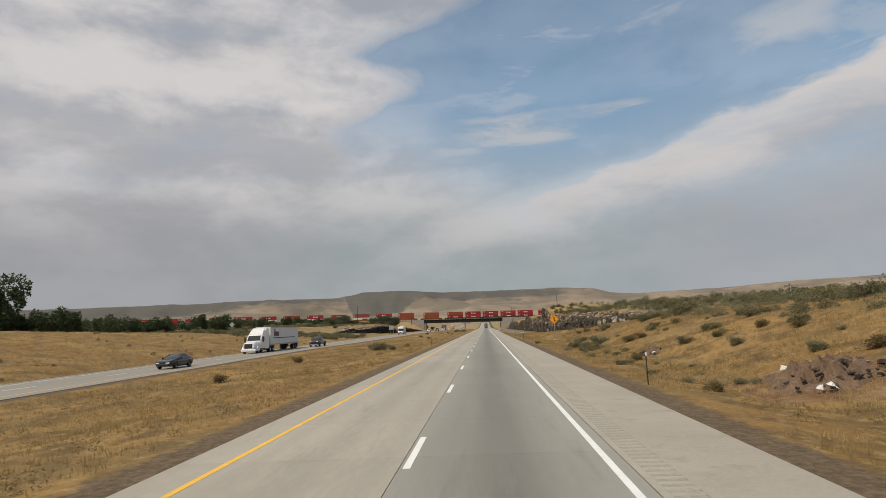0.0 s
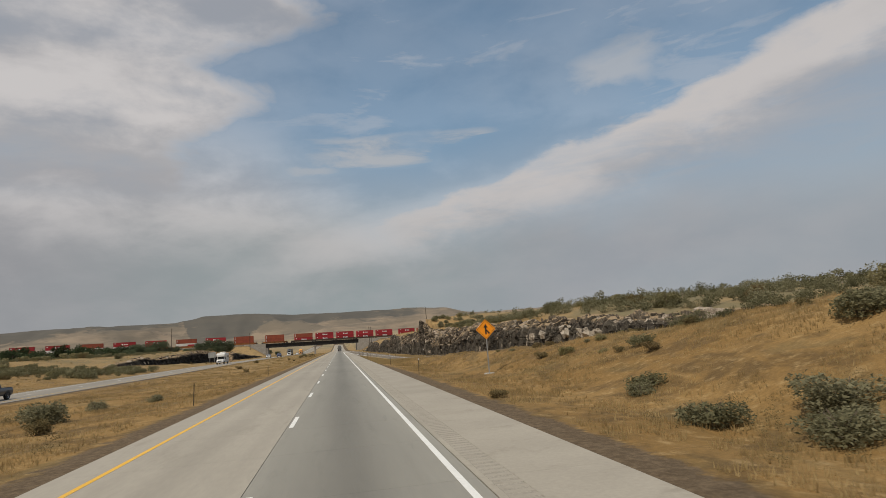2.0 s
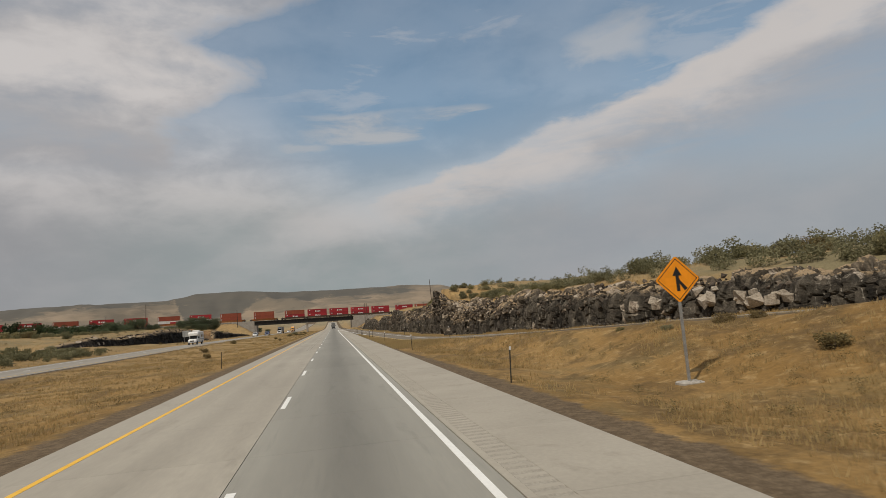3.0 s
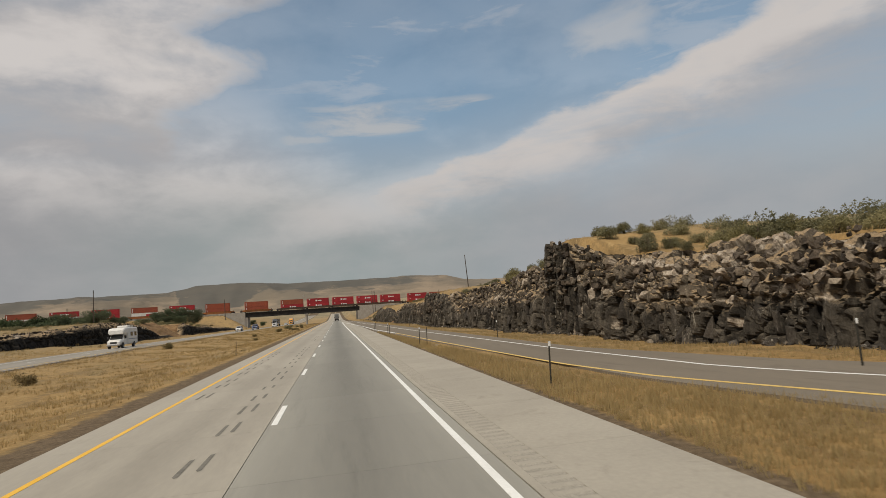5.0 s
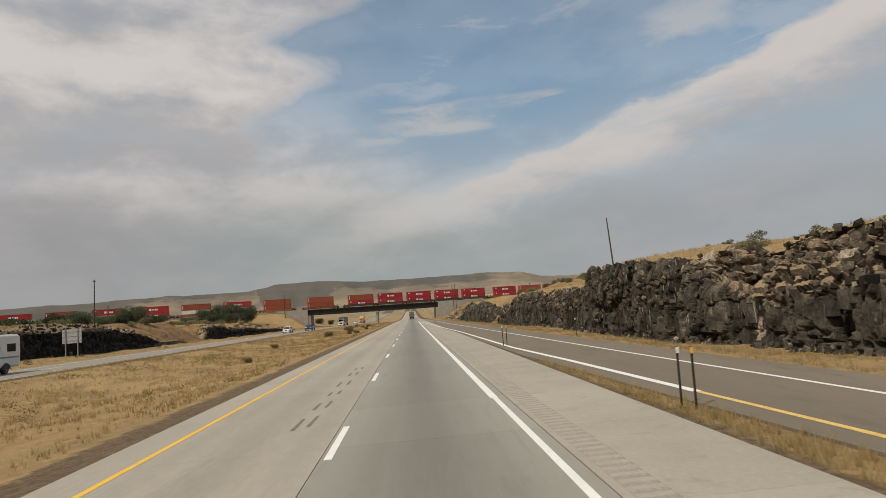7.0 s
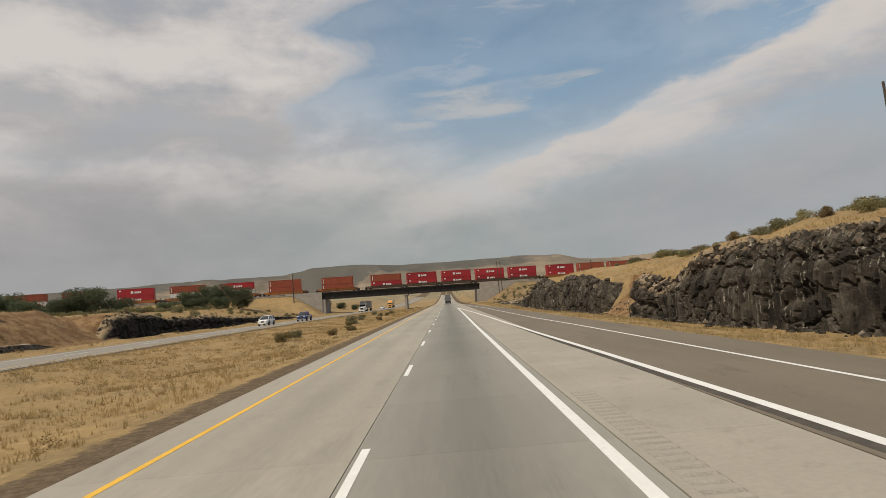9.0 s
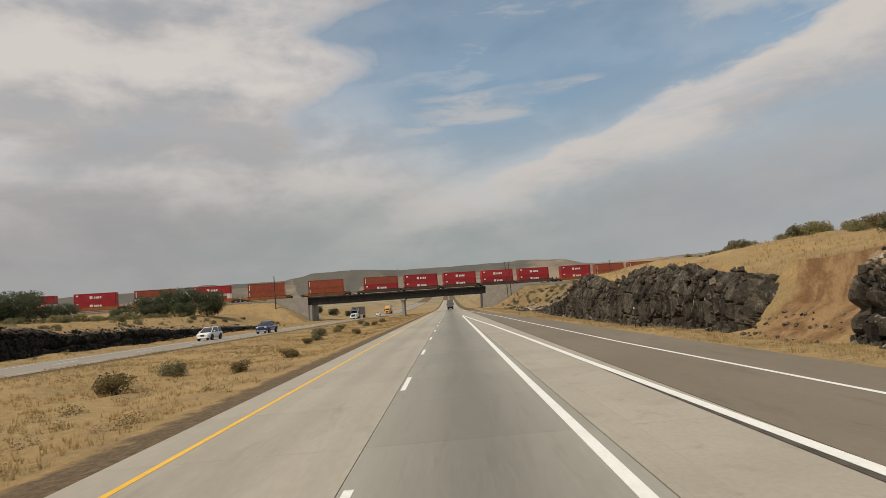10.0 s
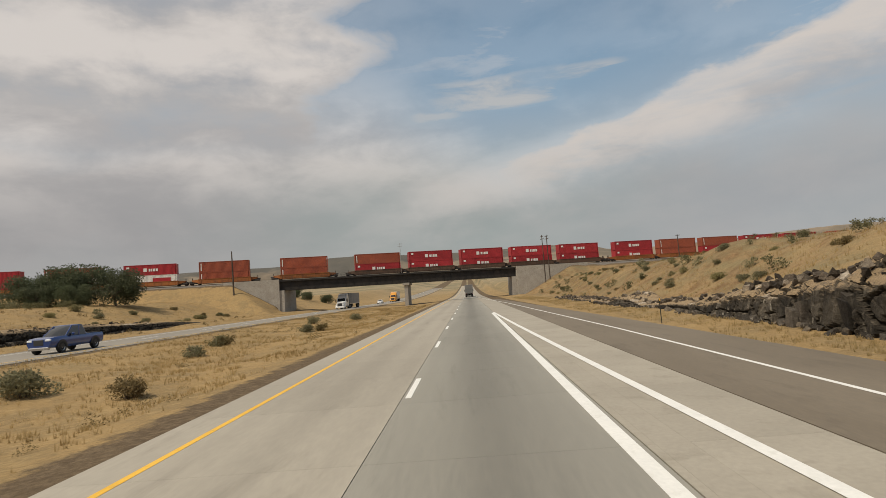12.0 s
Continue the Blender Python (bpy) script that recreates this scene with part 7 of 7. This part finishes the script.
# ---- litter and broken stone ----
SCRAP = plain("white_plastic_scrap", (0.66, 0.65, 0.62), 0.6)
def build_stones():
    rnd = random.Random(21)
    dark = [block_mesh("stone", rnd, BASALT_STONE) for _ in range(8)]
    brown = [block_mesh("stone", rnd, BASALT_BROWN) for _ in range(10)]
    pale = [block_mesh("stone", rnd, BASALT_PALE) for _ in range(8)]
    black = [block_mesh("stone", rnd, BASALT_STONE) for _ in range(6)]

    column = [block_mesh("stone", rnd, BASALT_STONE, 2.1) for _ in range(9)]

    def on_face(y, k):
        f, t, top = float(cut_foot_x(y)), float(cut_top_x(y)), float(cut_top(y))
        b = float(cut_foot_z(y))
        return f + (t - f) * float(face_run(y, k)), b + (top - b) * k

    def place(host, me, x, y, z, s, turn, tip):
        o = part("stone", me, None, host)
        o.matrix_world = pose(x, y, z, rnd.uniform(-tip, tip), rnd.uniform(-tip, tip), rnd.uniform(-turn, turn)) @ Matrix.Diagonal((s * rnd.uniform(0.8, 1.1), s * rnd.uniform(0.8, 1.3), s * rnd.uniform(0.75, 1.1), 1))

    n = 0
    while n < 292:
        y = rnd.uniform(130, 332)
        top = float(cut_top(y))
        if top < 1.5 or gully(y) > 0.1:
            continue
        if n % 3 == 0:
            if y > 206 and rnd.random() < 0.75:
                continue
            k = rnd.uniform(0.05, 0.5)
            x, z = on_face(y, k)
            place(cut_east, rnd.choice(column), x + 0.1, y, z, rnd.uniform(0.35, 0.62), 14, 5)
        else:
            k = rnd.uniform(0.5 if y < 240 else 0.76, 0.9)
            if y > 206 and rnd.random() < 0.8:
                continue
            x, z = on_face(y, k)
            me = rnd.choice(pale) if rnd.random() < 0.16 else rnd.choice(brown)
            place(cut_east, me, x + 0.05, y, z, rnd.uniform(0.2, 0.42) if me in pale else rnd.uniform(0.22, 0.45), 60, 14)
        n += 1
    fresh = [block_mesh("stone", rnd, BASALT_FRESH) for _ in range(4)]
    for x, y, z, reach, count in ((25.3, 101.2, 2.3, 0.9, 7), (26.0, 98.4, 2.0, 0.8, 6), (26.6, 96.6, 2.0, 0.6, 4), (24.3, 106.0, 2.0, 0.4, 3)):
        for _ in range(count):
            dy = rnd.uniform(-reach, reach)
            place(cut_east, rnd.choice(fresh), x - 0.28 * dy, y + dy, z + rnd.uniform(-0.5, 0.5) * reach, rnd.uniform(0.35, 0.85), 70, 25)
    n = 0
    while n < 110:
        y = rnd.uniform(192, 394)
        top, low = float(left_top(y)), float(left_base(y))
        if top > low + 0.5:
            k = rnd.choice((0.05, rnd.uniform(0.1, 0.9), 0.97))
            place(cut_west, rnd.choice(black), float(left_foot(y)) - 0.1 - 2.3 * k, y, low + (top - low) * k, rnd.uniform(0.22, 0.5), 60, 12)
            n += 1
    # rubble too small to pick apart
    sets = {"dark": dark, "brown": brown, "pale": pale}
    out = {name: Build() for name in sets}
    for _ in range(3400):
        y = rnd.uniform(96, 396)
        k = rnd.choice((rnd.uniform(-0.06, 0.04), rnd.uniform(0.45, 1), rnd.uniform(0.45, 1), rnd.uniform(0.5, 1)))
        name = "pale" if rnd.random() < 0.12 else ("brown" if k > 0.4 or gully(y) > 0.2 else "dark")
        if y > 245 and 0.3 < k < 0.74:
            continue
        me = rnd.choice(sets[name])
        s = rnd.uniform(0.12, 0.4) * (0.5 if gully(y) > 0.2 else 1.0)
        x, z = on_face(y, max(k, 0.0))
        x += min(k, 0) * 8
        if gully(y) > 0.05 or k < 0:
            z = height(x, y)
        m = pose(x, y, z + 0.02, rnd.uniform(0, 360), rnd.uniform(0, 360), rnd.uniform(0, 360))
        out[name].take([m @ (v.co * s) for v in me.vertices], [tuple(p.vertices) for p in me.polygons])
    for name, b in out.items():
        part("rubble", b, {"dark": BASALT_STONE, "brown": BASALT_BROWN, "pale": BASALT_PALE}[name], cut_east, f"small broken {name} stones")["kind"] = "stuff"
    # the heap of dug earth and boulders on the slope
    n, k = 72, 24
    a, r = np.meshgrid(np.linspace(0, 2 * np.pi, n), np.linspace(0, 1, k))
    for cx, cy, w, high in ((13.4, 11.5, 1.9, 0.5), (13.0, 32.5, 0.8, 0.22)):
        wave = 1 + 0.5 * rough_noise(2 * np.cos(a) + cy, 2 * np.sin(a), 87)
        mx, my = cx + w * 0.9 * r * wave * np.cos(a), cy + 1.25 * w * r * wave * np.sin(a)
        mz = land(mx, my) + high * (1 - r**2) * (1 + 1.5 * rough_noise(mx * 2.2, my * 2.2, 88)) + 0.22 * rough_noise(mx * 3.6, my * 3.6, 89, 4) * (1 - r**2) - 0.12 * r**4
        heap = arrays("earth_mound", np.stack([mx, my, mz], -1).reshape(-1, 3), grid_faces(k, n), DIRT)
        tagged(new("earth_mound", heap), "mound of dug brown earth on the dry slope", "earth mound", "earth heaps on the slope")
        for _ in range(84 if w > 1 else 40):
            b, q = rnd.uniform(0, 6.28), rnd.random() ** 0.5
            x, y, s, light = cx + w * 0.9 * q * math.cos(b), cy + 1.25 * w * q * math.sin(b), 0.05 + 0.17 * rnd.random() ** 2, rnd.random() < 0.1
            o = new("boulder", rnd.choice(pale if light else brown))
            o.matrix_world = pose(x, y, height(x, y) + high * (1 - q * q) + 0.06, rnd.uniform(-25, 25), rnd.uniform(-25, 25), rnd.uniform(0, 360)) @ Matrix.Diagonal((s * 1.3, s * 1.2, s * 0.8, 1))
            tagged(o, "pale broken boulder on a heap of earth" if light else "brown broken boulder on a heap of earth", "boulder", "boulders on the earth heaps")
    for x, y, w in ((13.4, 14.3, 0.26), (13.2, 13.6, 0.2), (12.6, 9.6, 0.3), (12.4, 9.9, 0.18), (13.0, 31.7, 0.16)):
        # crumpled scraps with a raised middle
        rag, n = Build(), 9
        rim = [(w * rnd.uniform(0.55, 1.1) * math.cos(a), w * rnd.uniform(0.4, 0.9) * math.sin(a), rnd.uniform(0.0, 0.06)) for a in np.linspace(0, 6.283, n, endpoint=False)]
        mid_ring = [(p[0] * 0.5, p[1] * 0.5, 0.04 + rnd.uniform(0.02, 0.16)) for p in rim]
        o = new("litter_scrap", rag.loft([rim, mid_ring]).mesh("litter_scrap", SCRAP))
        o.matrix_world = pose(x, y, height(x, y) + 0.16, rnd.uniform(-25, 25), rnd.uniform(-25, 25), rnd.uniform(0, 360))
        tagged(o, "crumpled white scrap of litter on dug earth", "litter", "white litter on the earth heaps")
    spots = [(7.5, 157.8, 0.2, 1), (7.7, 157.3, 0.22, 1)]
    for x, y, s, light in spots:
        o = new("boulder", rnd.choice(pale if light else dark))
        o.matrix_world = pose(x, y, height(x, y) + s * 0.15, rnd.uniform(-20, 20), rnd.uniform(-20, 20), rnd.uniform(0, 360)) @ Matrix.Diagonal((s * 1.3, s * 1.2, s * 0.8, 1))
        tagged(o, "broken tan boulder in dry grass" if light else "dark broken boulder in dry grass", "boulder", "boulders on the roadside slope")


build_stones()


# ---- concrete slabs of the highway, with open joints ----
def build_slabs():
    road = bpy.data.objects["road"]
    for name, a, b, mtl in (("slab", -4.7, -0.135, CONCRETE_LEFT), ("slab", -0.12, 3.86, CONCRETE_RIGHT), ("slab", 3.885, 4.018, CONCRETE_SHOULDER), ("slab", 4.502, 6.4, CONCRETE_SHOULDER)):
        me = Build().box(a, b, 0.002, 4.565, -0.2, 0.0).mesh(name, mtl)
        for k in range(86):
            o = part(name, me, None, road)
            o.location = (0, -31.0 + 4.57 * k, 0)


build_slabs()
